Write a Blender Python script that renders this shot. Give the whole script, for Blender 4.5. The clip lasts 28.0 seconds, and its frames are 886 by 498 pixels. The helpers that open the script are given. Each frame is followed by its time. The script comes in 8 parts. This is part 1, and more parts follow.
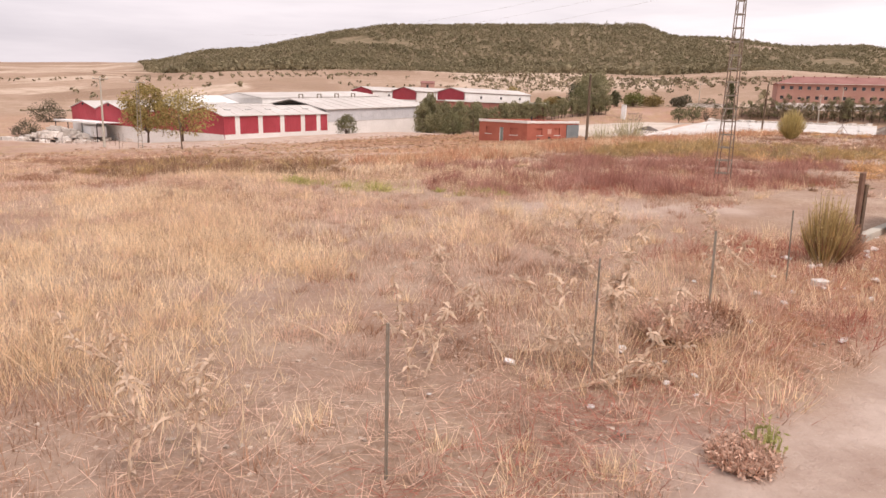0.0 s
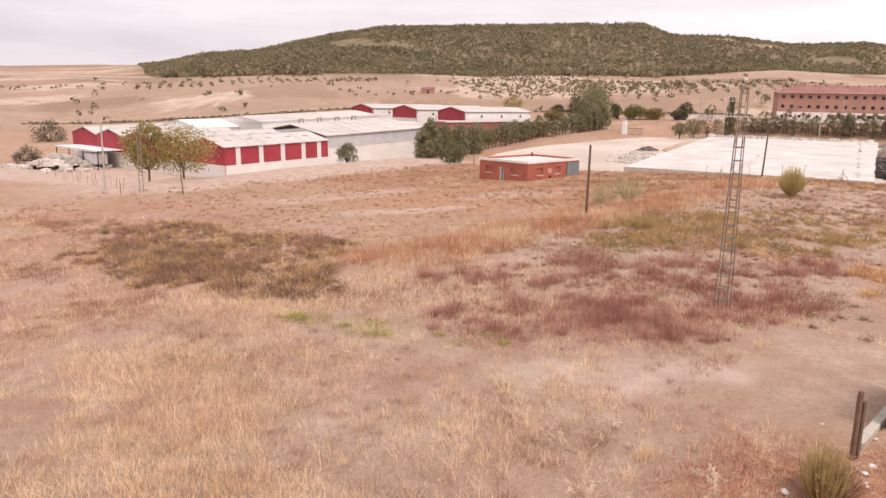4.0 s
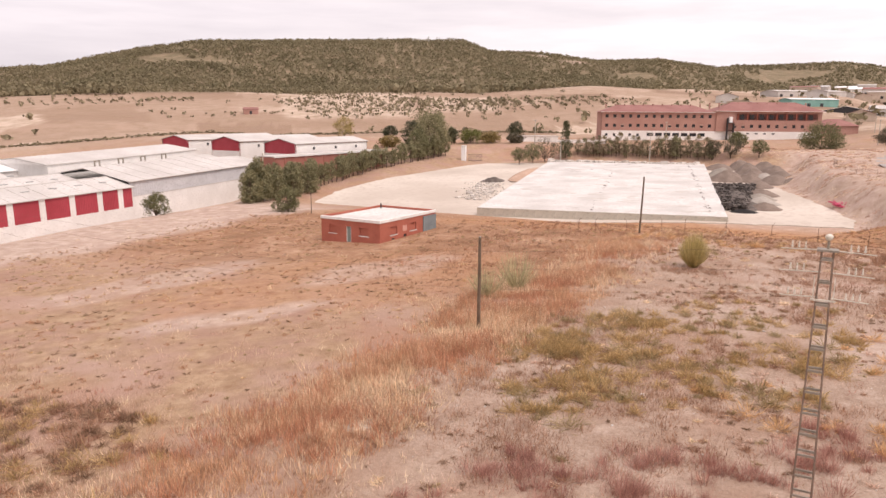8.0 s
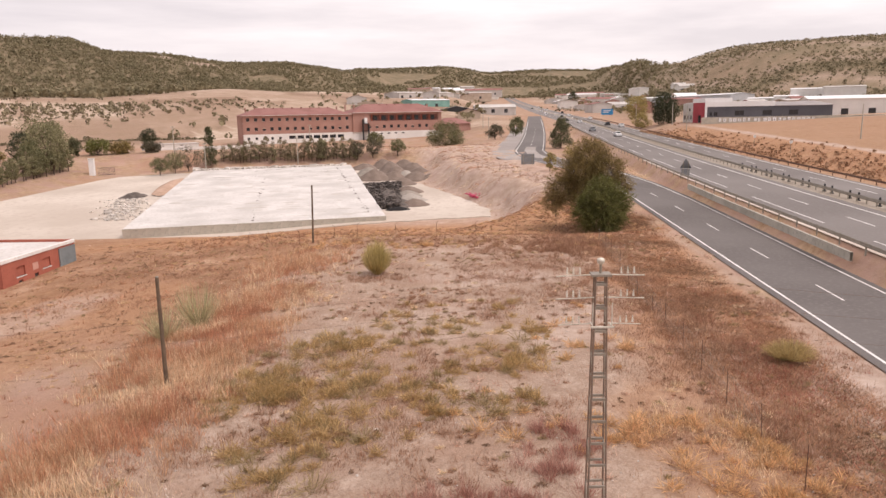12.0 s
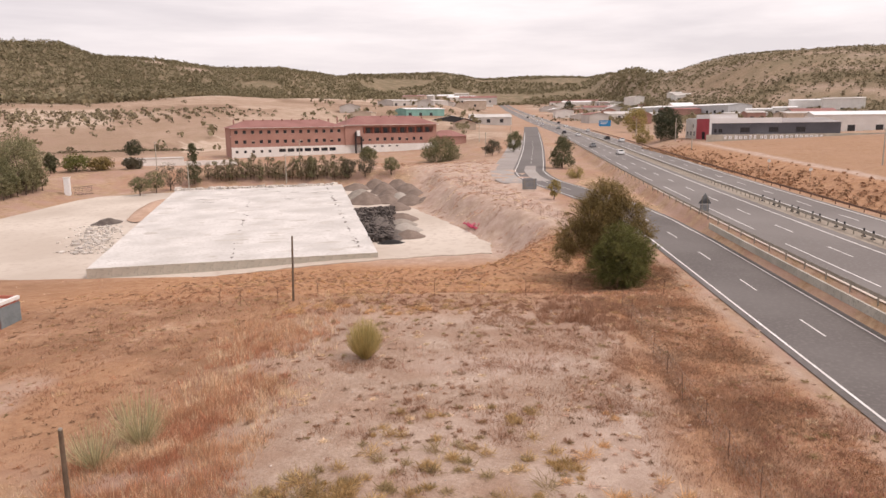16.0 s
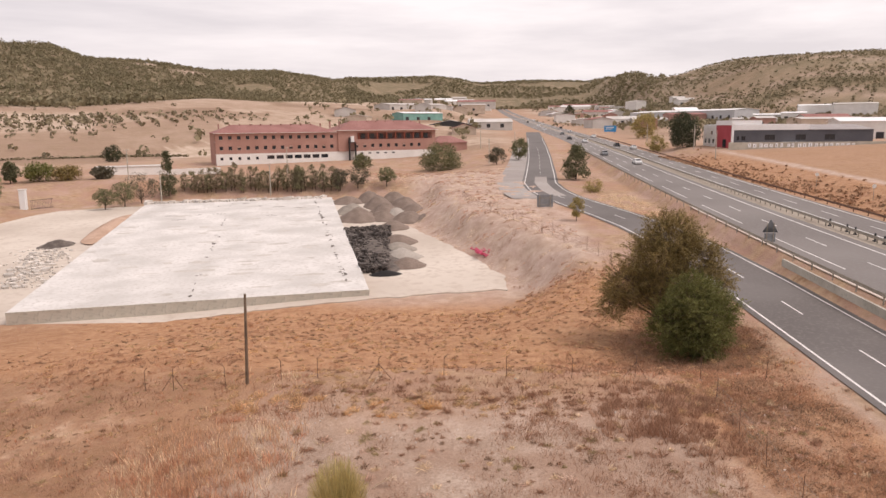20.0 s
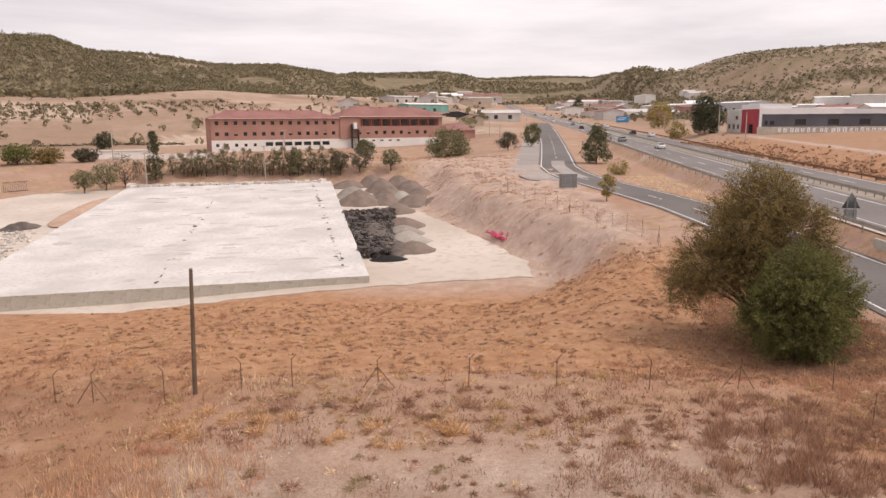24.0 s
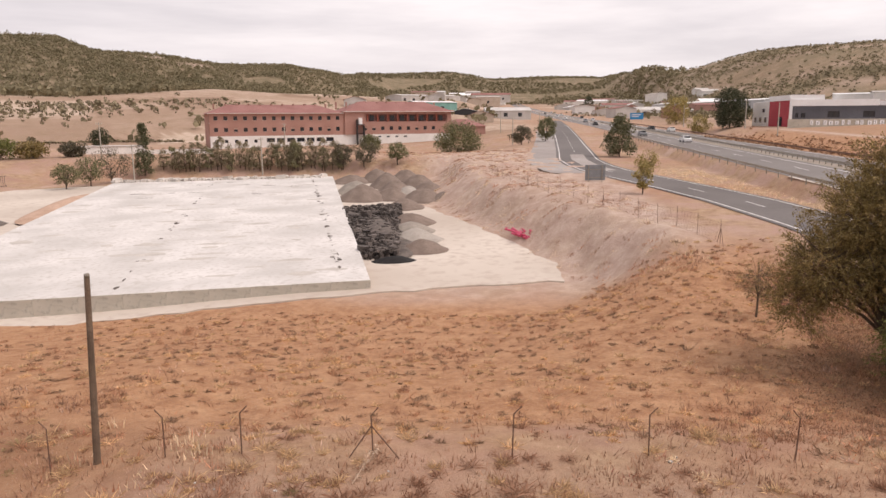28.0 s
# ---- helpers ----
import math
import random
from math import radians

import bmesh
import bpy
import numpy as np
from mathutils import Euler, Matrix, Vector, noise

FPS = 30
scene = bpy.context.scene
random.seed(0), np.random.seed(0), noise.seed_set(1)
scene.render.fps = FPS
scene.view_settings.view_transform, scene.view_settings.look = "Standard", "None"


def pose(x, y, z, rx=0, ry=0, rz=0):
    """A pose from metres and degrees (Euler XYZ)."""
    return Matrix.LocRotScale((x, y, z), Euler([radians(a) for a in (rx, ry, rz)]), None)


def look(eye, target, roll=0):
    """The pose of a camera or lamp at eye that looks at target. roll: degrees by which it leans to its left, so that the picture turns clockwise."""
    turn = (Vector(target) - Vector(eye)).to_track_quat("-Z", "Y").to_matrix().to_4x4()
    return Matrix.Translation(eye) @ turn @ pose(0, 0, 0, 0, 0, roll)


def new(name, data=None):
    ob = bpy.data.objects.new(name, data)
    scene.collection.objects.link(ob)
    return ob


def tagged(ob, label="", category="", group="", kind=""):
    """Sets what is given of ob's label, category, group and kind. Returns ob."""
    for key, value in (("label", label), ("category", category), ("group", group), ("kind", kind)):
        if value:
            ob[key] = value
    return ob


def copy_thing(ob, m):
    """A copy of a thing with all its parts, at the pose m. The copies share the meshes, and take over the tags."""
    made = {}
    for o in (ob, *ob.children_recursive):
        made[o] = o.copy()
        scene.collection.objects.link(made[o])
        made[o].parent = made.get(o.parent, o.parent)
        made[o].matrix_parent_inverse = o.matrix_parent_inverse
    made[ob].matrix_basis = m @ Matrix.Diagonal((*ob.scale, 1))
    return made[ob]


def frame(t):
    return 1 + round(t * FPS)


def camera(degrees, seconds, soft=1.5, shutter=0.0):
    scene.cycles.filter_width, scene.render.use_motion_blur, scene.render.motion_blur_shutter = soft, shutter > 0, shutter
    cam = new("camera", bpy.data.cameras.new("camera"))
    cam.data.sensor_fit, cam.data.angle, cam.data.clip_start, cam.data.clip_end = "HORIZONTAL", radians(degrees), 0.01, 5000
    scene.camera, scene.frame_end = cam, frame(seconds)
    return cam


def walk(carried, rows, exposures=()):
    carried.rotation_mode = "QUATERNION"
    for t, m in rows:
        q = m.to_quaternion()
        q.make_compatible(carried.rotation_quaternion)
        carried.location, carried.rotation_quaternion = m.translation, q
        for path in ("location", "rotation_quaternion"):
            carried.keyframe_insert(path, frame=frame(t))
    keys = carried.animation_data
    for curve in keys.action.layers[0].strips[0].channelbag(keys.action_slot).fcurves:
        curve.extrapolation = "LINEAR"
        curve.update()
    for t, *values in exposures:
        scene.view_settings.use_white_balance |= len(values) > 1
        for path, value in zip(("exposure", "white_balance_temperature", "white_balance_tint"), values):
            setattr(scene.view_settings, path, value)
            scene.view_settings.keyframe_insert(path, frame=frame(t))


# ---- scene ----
cam = camera(63.96, 28.0)
PATH = [
    (0, (0, -0, 2.99), (0, 19.59, -1.04), 1.73),
    (0.5, (0.04, 0.02, 3.66), (0.03, 19.61, -0.38), 1.63),
    (1, (0.01, 0.08, 4.3), (0, 19.66, 0.24), 1.65),
    (1.5, (-0.02, 0.12, 4.99), (-0.04, 19.71, 0.92), 1.50),
    (2, (0.02, 0.18, 5.66), (-0.02, 19.76, 1.58), 1.38),
    (2.5, (0.06, 0.2, 6.37), (0.02, 19.78, 2.29), 1.30),
    (3, (0.06, 0.22, 7.07), (0.01, 19.79, 2.96), 1.27),
    (3.5, (0, 0.41, 7.79), (-0.04, 19.98, 3.67), 1.23),
    (5.5, (-0.42, 5.84, 10.46), (-0.5, 25.44, 6.45), 1.45),
    (6, (-0.53, 8.13, 11.15), (-0.62, 27.73, 7.16), 1.26),
    (6.5, (-0.45, 10.3, 11.69), (-0.26, 29.9, 7.72), 1.15),
    (7, (-0.56, 12.69, 11.86), (0.88, 32.26, 7.99), 0.96),
    (7.5, (-0.46, 14.93, 12.08), (2.29, 34.38, 8.3), 0.70),
    (8, (-0.58, 16.59, 12.19), (3.97, 35.71, 8.5), 0.41),
    (8.5, (-0.75, 17.88, 12.32), (6.11, 36.3, 8.67), 0.03),
    (9, (-1.02, 18.65, 12.42), (7.79, 36.23, 8.79), -0.40),
    (9.5, (-1.06, 19.21, 12.47), (9.02, 36.1, 8.82), -0.68),
    (10, (-1.14, 19.64, 12.5), (10.35, 35.6, 8.84), -0.97),
    (10.5, (-1.29, 19.86, 12.55), (10.72, 35.42, 8.88), -1.05),
    (11, (-1.28, 20.2, 12.63), (11.14, 35.44, 8.95), -1.10),
    (11.5, (-1.16, 20.6, 12.65), (11.7, 35.47, 8.98), -1.09),
    (12, (-1.03, 20.98, 12.72), (12.01, 35.69, 9.04), -1.04),
    (12.5, (-0.62, 21.56, 12.79), (12.58, 36.13, 9.12), -1.02),
    (14.5, (2.38, 25.36, 14.72), (15.62, 39.92, 11.14), -0.76),
    (15, (3.21, 26.39, 15.32), (16.44, 40.95, 11.74), -0.68),
    (15.5, (4.12, 27.38, 15.75), (17.33, 41.96, 12.17), -0.67),
    (16, (5.02, 28.46, 15.9), (18.22, 43.06, 12.35), -0.68),
    (16.5, (6.02, 29.63, 15.95), (19.2, 44.24, 12.4), -0.67),
    (17, (7.11, 31.09, 16.03), (20.27, 45.71, 12.48), -0.58),
    (17.5, (8.41, 32.82, 16.09), (21.57, 47.47, 12.55), -0.53),
    (18, (9.92, 34.8, 16.15), (23.06, 49.46, 12.63), -0.48),
    (18.5, (11.47, 36.77, 16.29), (24.6, 51.45, 12.79), -0.42),
    (19, (13.1, 38.75, 16.38), (26.35, 53.33, 12.91), -0.45),
    (19.5, (14.73, 40.67, 16.52), (28.04, 55.19, 13.06), -0.50),
    (20, (16.35, 42.48, 16.47), (29.64, 57.03, 13.02), -0.50),
    (20.5, (17.85, 44.34, 16.32), (31.13, 58.89, 12.89), -0.59),
    (21, (19.21, 46.11, 15.93), (32.48, 60.67, 12.5), -0.51),
    (21.5, (20.4, 47.62, 15.48), (33.66, 62.2, 12.04), -0.41),
    (23.5, (23.44, 51.53, 13.15), (36.64, 66.14, 9.63), -0.35),
    (24, (23.88, 52.11, 12.54), (37.07, 66.73, 9.02), -0.35),
    (24.5, (24.28, 52.63, 11.87), (37.45, 67.28, 8.36), -0.40),
    (25, (24.67, 53.21, 11.37), (37.81, 67.87, 7.85), -0.37),
    (25.5, (25.27, 54, 11), (38.39, 68.68, 7.48), -0.44),
    (26, (26.12, 55.07, 10.74), (39.23, 69.76, 7.21), -0.37),
    (26.5, (27.1, 56.31, 10.49), (40.2, 71.01, 6.97), -0.35),
    (27, (28.16, 57.73, 10.33), (41.25, 72.44, 6.81), -0.29),
    (27.5, (29.34, 59.31, 10.34), (42.42, 74.02, 6.82), -0.16),
    (28, (30.67, 60.59, 10.42), (43.71, 75.35, 6.94), -0.47),
]
walk(cam, [(t, look(eye, target, roll)) for t, eye, target, roll in PATH], [(0, 0.48, 6900, 22), (7, 0.5, 6920, 23), (10, 0.38, 6920, 22), (28, 0.26, 6850, 20)])

# ---------- light ----------
K = 0.70710678
world = bpy.data.worlds.new("world")
scene.world = world
world.use_nodes = True
wn, wl = world.node_tree.nodes, world.node_tree.links
wn.clear()
SUN_ELEV, SUN_AZ = radians(57), radians(145)
sky = wn.new("ShaderNodeTexSky")
sky.sky_type, sky.sun_disc = "NISHITA", False
sky.sun_elevation, sky.sun_rotation = SUN_ELEV, SUN_AZ
sky.air_density, sky.dust_density = 1.0, 3.0
wtc = wn.new("ShaderNodeTexCoord")
wmap = wn.new("ShaderNodeMapping")
wmap.inputs["Scale"].default_value = (1.0, 1.6, 9.0)
wnoise = wn.new("ShaderNodeTexNoise")
wnoise.inputs["Scale"].default_value, wnoise.inputs["Detail"].default_value = 2.2, 7.0
wnoise.inputs["Roughness"].default_value = 0.55
wramp = wn.new("ShaderNodeValToRGB")
wramp.color_ramp.elements[0].position, wramp.color_ramp.elements[0].color = 0.34, (0.73, 0.73, 0.745, 1)
wramp.color_ramp.elements[1].position, wramp.color_ramp.elements[1].color = 0.66, (0.97, 0.965, 0.96, 1)
wmul = wn.new("ShaderNodeVectorMath")
wmul.operation = "SCALE"
wmul.inputs["Scale"].default_value = 0.08
wdot = wn.new("ShaderNodeVectorMath")
wdot.operation = "DOT_PRODUCT"
wdot.inputs[1].default_value = (-0.72, 0.69, 0.0)
wheavy = wn.new("ShaderNodeMapRange")
wheavy.inputs["From Min"].default_value, wheavy.inputs["From Max"].default_value = 0.35, 1.0
wheavy.inputs["To Min"].default_value, wheavy.inputs["To Max"].default_value = 0.0, 0.75
wgrey = wn.new("ShaderNodeMixRGB")
wgrey.blend_type = "MULTIPLY"
wgrey.inputs[2].default_value = (0.66, 0.665, 0.71, 1)
wmix = wn.new("ShaderNodeMixRGB")
wmix.inputs[0].default_value = 0.9
wbg = wn.new("ShaderNodeBackground")
wbg.inputs["Strength"].default_value = 0.92
wout = wn.new("ShaderNodeOutputWorld")
wl.new(wtc.outputs["Generated"], wmap.inputs["Vector"])
wl.new(wmap.outputs["Vector"], wnoise.inputs["Vector"])
wl.new(wnoise.outputs["Fac"], wramp.inputs["Fac"])
wl.new(sky.outputs["Color"], wmul.inputs[0])
wl.new(wmul.outputs["Vector"], wmix.inputs[1])
wl.new(wtc.outputs["Generated"], wdot.inputs[0])
wl.new(wdot.outputs["Value"], wheavy.inputs["Value"])
wl.new(wheavy.outputs["Result"], wgrey.inputs[0])
wl.new(wramp.outputs["Color"], wgrey.inputs[1])
wl.new(wgrey.outputs["Color"], wmix.inputs[2])
wl.new(wmix.outputs["Color"], wbg.inputs["Color"])
wl.new(wbg.outputs["Background"], wout.inputs["Surface"])

sun_data = bpy.data.lights.new("sun", "SUN")
sun_data.energy, sun_data.angle, sun_data.color = 1.65, radians(24), (1.0, 0.95, 0.88)
sun = new("sun", sun_data)
sun.matrix_world = look((math.sin(SUN_AZ) * math.cos(SUN_ELEV) * 100, math.cos(SUN_AZ) * math.cos(SUN_ELEV) * 100, math.sin(SUN_ELEV) * 100), (0, 0, 0))


# ---------- materials ----------
def mat(name, c1, c2, scale=1.0, rough=0.85, bump=0.3, metal=0.0, fine=12.0, c3=None, island=0.0, objrand=0.0, translucent=0.0, spec=0.3):
    """Two-scale mottled surface: c1/c2 by a broad noise, c3 specks by a fine one, relief by the fine noise."""
    m = bpy.data.materials.new(name)
    m.use_nodes = True
    nt = m.node_tree
    nd, ln = nt.nodes, nt.links
    bs = nd["Principled BSDF"]
    bs.inputs["Roughness"].default_value, bs.inputs["Metallic"].default_value = rough, metal
    bs.inputs["Specular IOR Level"].default_value = spec
    tc = nd.new("ShaderNodeTexCoord")
    n1, n2 = nd.new("ShaderNodeTexNoise"), nd.new("ShaderNodeTexNoise")
    n1.inputs["Scale"].default_value, n1.inputs["Detail"].default_value = scale, 5
    n2.inputs["Scale"].default_value, n2.inputs["Detail"].default_value = scale * fine, 4
    ln.new(tc.outputs["Object"], n1.inputs["Vector"])
    ln.new(tc.outputs["Object"], n2.inputs["Vector"])
    r1 = nd.new("ShaderNodeValToRGB")
    r1.color_ramp.elements[0].position, r1.color_ramp.elements[0].color = 0.35, (*c1, 1)
    r1.color_ramp.elements[1].position, r1.color_ramp.elements[1].color = 0.65, (*c2, 1)
    ln.new(n1.outputs["Fac"], r1.inputs["Fac"])
    mx = nd.new("ShaderNodeMixRGB")
    mx.blend_type = "MIX"
    r2 = nd.new("ShaderNodeValToRGB")
    r2.color_ramp.elements[0].position, r2.color_ramp.elements[0].color = 0.5, (0, 0, 0, 1)
    r2.color_ramp.elements[1].position, r2.color_ramp.elements[1].color = 0.75, (1, 1, 1, 1)
    ln.new(n2.outputs["Fac"], r2.inputs["Fac"])
    ln.new(r2.outputs["Color"], mx.inputs[0])
    ln.new(r1.outputs["Color"], mx.inputs[1])
    mx.inputs[2].default_value = (*(c3 or tuple(v * 0.75 for v in c1)), 1)
    last = mx.outputs["Color"]
    if island or objrand:
        hs = nd.new("ShaderNodeHueSaturation")
        mr = nd.new("ShaderNodeMapRange")
        src = nd.new("ShaderNodeNewGeometry").outputs["Random Per Island"] if island else nd.new("ShaderNodeObjectInfo").outputs["Random"]
        k = island or objrand
        mr.inputs["To Min"].default_value, mr.inputs["To Max"].default_value = 1 - k, 1 + k
        ln.new(src, mr.inputs["Value"])
        ln.new(mr.outputs["Result"], hs.inputs["Value"])
        ln.new(last, hs.inputs["Color"])
        last = hs.outputs["Color"]
    ln.new(last, bs.inputs["Base Color"])
    if bump:
        bp = nd.new("ShaderNodeBump")
        bp.inputs["Strength"].default_value, bp.inputs["Distance"].default_value = bump, 0.05
        ln.new(n2.outputs["Fac"], bp.inputs["Height"])
        ln.new(bp.outputs["Normal"], bs.inputs["Normal"])
    if translucent:
        tl = nd.new("ShaderNodeBsdfTranslucent")
        ms = nd.new("ShaderNodeMixShader")
        ms.inputs[0].default_value = translucent
        ln.new(last, tl.inputs["Color"])
        ln.new(bs.outputs[0], ms.inputs[1])
        ln.new(tl.outputs[0], ms.inputs[2])
        ln.new(ms.outputs[0], nd["Material Output"].inputs["Surface"])
    return m


def glassy(name, c):
    m = bpy.data.materials.new(name)
    m.use_nodes = True
    b = m.node_tree.nodes["Principled BSDF"]
    b.inputs["Base Color"].default_value, b.inputs["Roughness"].default_value = (*c, 1), 0.08
    b.inputs["Specular IOR Level"].default_value = 0.6
    return m


M_CONC = mat("concrete_pale", (0.52, 0.495, 0.465), (0.68, 0.65, 0.62), 0.16, 0.9, 0.2, fine=14, c3=(0.47, 0.435, 0.395))
M_WALLC = mat("concrete_wall", (0.40, 0.365, 0.305), (0.53, 0.49, 0.42), 0.4, 0.9, 0.3, fine=8, c3=(0.33, 0.31, 0.27))
M_YARD = mat("yard_dust", (0.48, 0.41, 0.345), (0.63, 0.56, 0.485), 0.05, 0.95, 0.3, fine=20, c3=(0.46, 0.38, 0.32))
M_ASPH = mat("asphalt", (0.122, 0.108, 0.102), (0.162, 0.146, 0.138), 0.09, 0.85, 0.15, fine=40, c3=(0.18, 0.163, 0.152))
M_ASPH2 = mat("asphalt_worn", (0.17, 0.15, 0.14), (0.225, 0.203, 0.19), 0.05, 0.85, 0.15, fine=60, c3=(0.21, 0.2, 0.19))
M_LINE = mat("road_paint", (0.68, 0.66, 0.63), (0.78, 0.76, 0.74), 0.6, 0.7, 0.1, c3=(0.6, 0.58, 0.55))
M_BRICK = mat("brick_red", (0.36, 0.11, 0.075), (0.43, 0.14, 0.095), 0.5, 0.85, 0.3, fine=9, c3=(0.31, 0.10, 0.07))
M_BRICK2 = mat("brick_salmon", (0.37, 0.205, 0.165), (0.44, 0.255, 0.21), 0.2, 0.85, 0.2, fine=16, c3=(0.32, 0.17, 0.135))
M_ROOFTILE = mat("roof_tile", (0.265, 0.125, 0.108), (0.33, 0.165, 0.145), 0.2, 0.85, 0.3, fine=14, c3=(0.22, 0.095, 0.08))
M_WHITE = mat("white_render", (0.70, 0.68, 0.65), (0.79, 0.77, 0.74), 0.3, 0.85, 0.15, c3=(0.60, 0.57, 0.53))
# The red leans to pinkish crimson, with distance haze mixed into its colour.
M_REDSHEET = mat("red_sheet", (0.37, 0.05, 0.065), (0.45, 0.07, 0.09), 0.3, 0.6, 0.1, c3=(0.33, 0.055, 0.065))
M_FIBRE = mat("fibre_cement", (0.50, 0.47, 0.44), (0.60, 0.57, 0.54), 0.15, 0.9, 0.2, fine=16, c3=(0.43, 0.39, 0.36))
M_WHITESHEET = mat("white_sheet", (0.78, 0.78, 0.78), (0.84, 0.84, 0.84), 0.2, 0.5, 0.1, c3=(0.74, 0.73, 0.72))
M_GREYSHEET = mat("grey_sheet", (0.09, 0.09, 0.105), (0.12, 0.12, 0.135), 0.2, 0.55, 0.1, c3=(0.08, 0.08, 0.09))
M_GLASS = glassy("window_glass", (0.03, 0.033, 0.04))
M_STEEL = mat("galvanised", (0.29, 0.26, 0.215), (0.39, 0.355, 0.30), 2.0, 0.55, 0.1, metal=0.5, c3=(0.26, 0.22, 0.18))
M_RUST = mat("rusty_steel", (0.16, 0.09, 0.065), (0.23, 0.14, 0.10), 3.0, 0.85, 0.2, c3=(0.12, 0.07, 0.05))
M_POLE = mat("pole_wood", (0.12, 0.085, 0.06), (0.19, 0.135, 0.095), 2.0, 0.9, 0.3, c3=(0.09, 0.065, 0.045))
M_BARK = mat("bark", (0.11, 0.08, 0.06), (0.17, 0.125, 0.095), 2.0, 0.9, 0.4)
M_CERAM = mat("insulator_glass", (0.62, 0.58, 0.49), (0.72, 0.68, 0.59), 3.0, 0.25, 0.0)
M_DARKPAINT = mat("dark_paint", (0.035, 0.035, 0.038), (0.05, 0.05, 0.053), 2.0, 0.6, 0.1)
M_GREENGREY = mat("grey_green_door", (0.20, 0.24, 0.22), (0.26, 0.30, 0.28), 1.0, 0.6, 0.1)


# ---------- geometry helpers ----------
def smooth(a, b, x):
    t = np.clip((np.asarray(x, float) - a) / (b - a), 0, 1)
    return t * t * (3 - 2 * t)


def xy(s, n):
    """Plan position from metres along the highway (s) and to its left (n)."""
    return (s - n) * K, (s + n) * K


# Skyline as seen from the middle of the site: bearing, ridge height angle, distance of ridge.
SKY_AZ = [-180, -60, -32, -27, -23, -19.7, -15.7, -10, -6, 1, 9, 14.7, 16.7, 21, 25, 30, 34]
SKY_EL = [1.5, 1.4, 1.55, 1.85, 2.0, 2.75, 3.25, 4.6, 5.3, 5.55, 5.75, 5.8, 5.0, 4.8, 4.25, 4.2, 3.6]
SKY_R = [1800, 1800, 1800, 1800, 1500, 1150, 1100, 1080, 1080, 1080, 1100, 1150, 1150, 1200, 1250, 1300, 1700]
SKY_AZ += [37.4, 40, 42.7, 45.4, 49.8, 54, 57, 58.6, 61, 65, 68, 71, 75, 100, 180]
SKY_EL += [3.6, 3.75, 3.8, 3.2, 3.35, 3.2, 3.8, 4.2, 4.3, 4.75, 4.9, 5.05, 5.0, 4.6, 1.5]
SKY_R += [2200, 2300, 2300, 2500, 2600, 2400, 1500, 1100, 1000, 950, 930, 920, 900, 1000, 1800]
FOOT_AZ = [-180, -60, -32, -23, -11.6, -3, 1.6, 11, 15.8, 25, 33.8, 38, 51, 57, 64, 73, 90, 180]
FOOT_EL = [0.3, 0.9, 1.2, 1.35, 1.8, 1.95, 1.85, 2.15, 2.1, 2.5, 2.15, 1.9, 2.0, 1.4, 0.9, 1.0, 1.0, 0.3]


def road_rise(s):
    return 0.9 + 0.022 * (np.clip(s, -20, 1600) - 80) + 1.0e-5 * np.clip(s - 300, 0, 1300) ** 2


def highway_shift(s):
    """How far the highway's line drifts to the right of straight."""
    return -9.0 * smooth(90, 420, s)


def rough2(x, y, f, seed=0.0):
    """A cheap smooth unevenness between about -1 and 1."""
    return (np.sin(x * f + 1.3 * np.sin(y * f * 0.7 + seed)) + np.sin(y * f * 1.13 + 1.7 * np.sin(x * f * 0.61 + seed * 2)) + np.sin((x + y) * f * 0.57 + seed)) / 3


SVC_S = [-60, 108, 125, 140, 152, 165, 175, 186, 200, 226, 280, 322, 380, 500]
SVC_N = [-7.6, -7.6, -7.0, -5.4, -3.0, 0.2, 2.6, 3.9, 4.0, 1.6, -3.0, -6.0, -10.0, -18.0]


# brow of the earth bank beside the yard
BANK_S = [86, 108, 114, 118, 128, 140, 150, 165, 200]
BANK_N = [8.5, 7.0, 5.6, 4.9, 7.6, 12.0, 15.6, 20.5, 25.0]


def yard_dip(s, n):
    """The yard and the ground before it fall away towards the platform's far front corner."""
    return -0.55 * smooth(94, 107, s) * (1 - smooth(117, 135, s)) * smooth(34, 54, n) * (1 - smooth(95, 112, n))


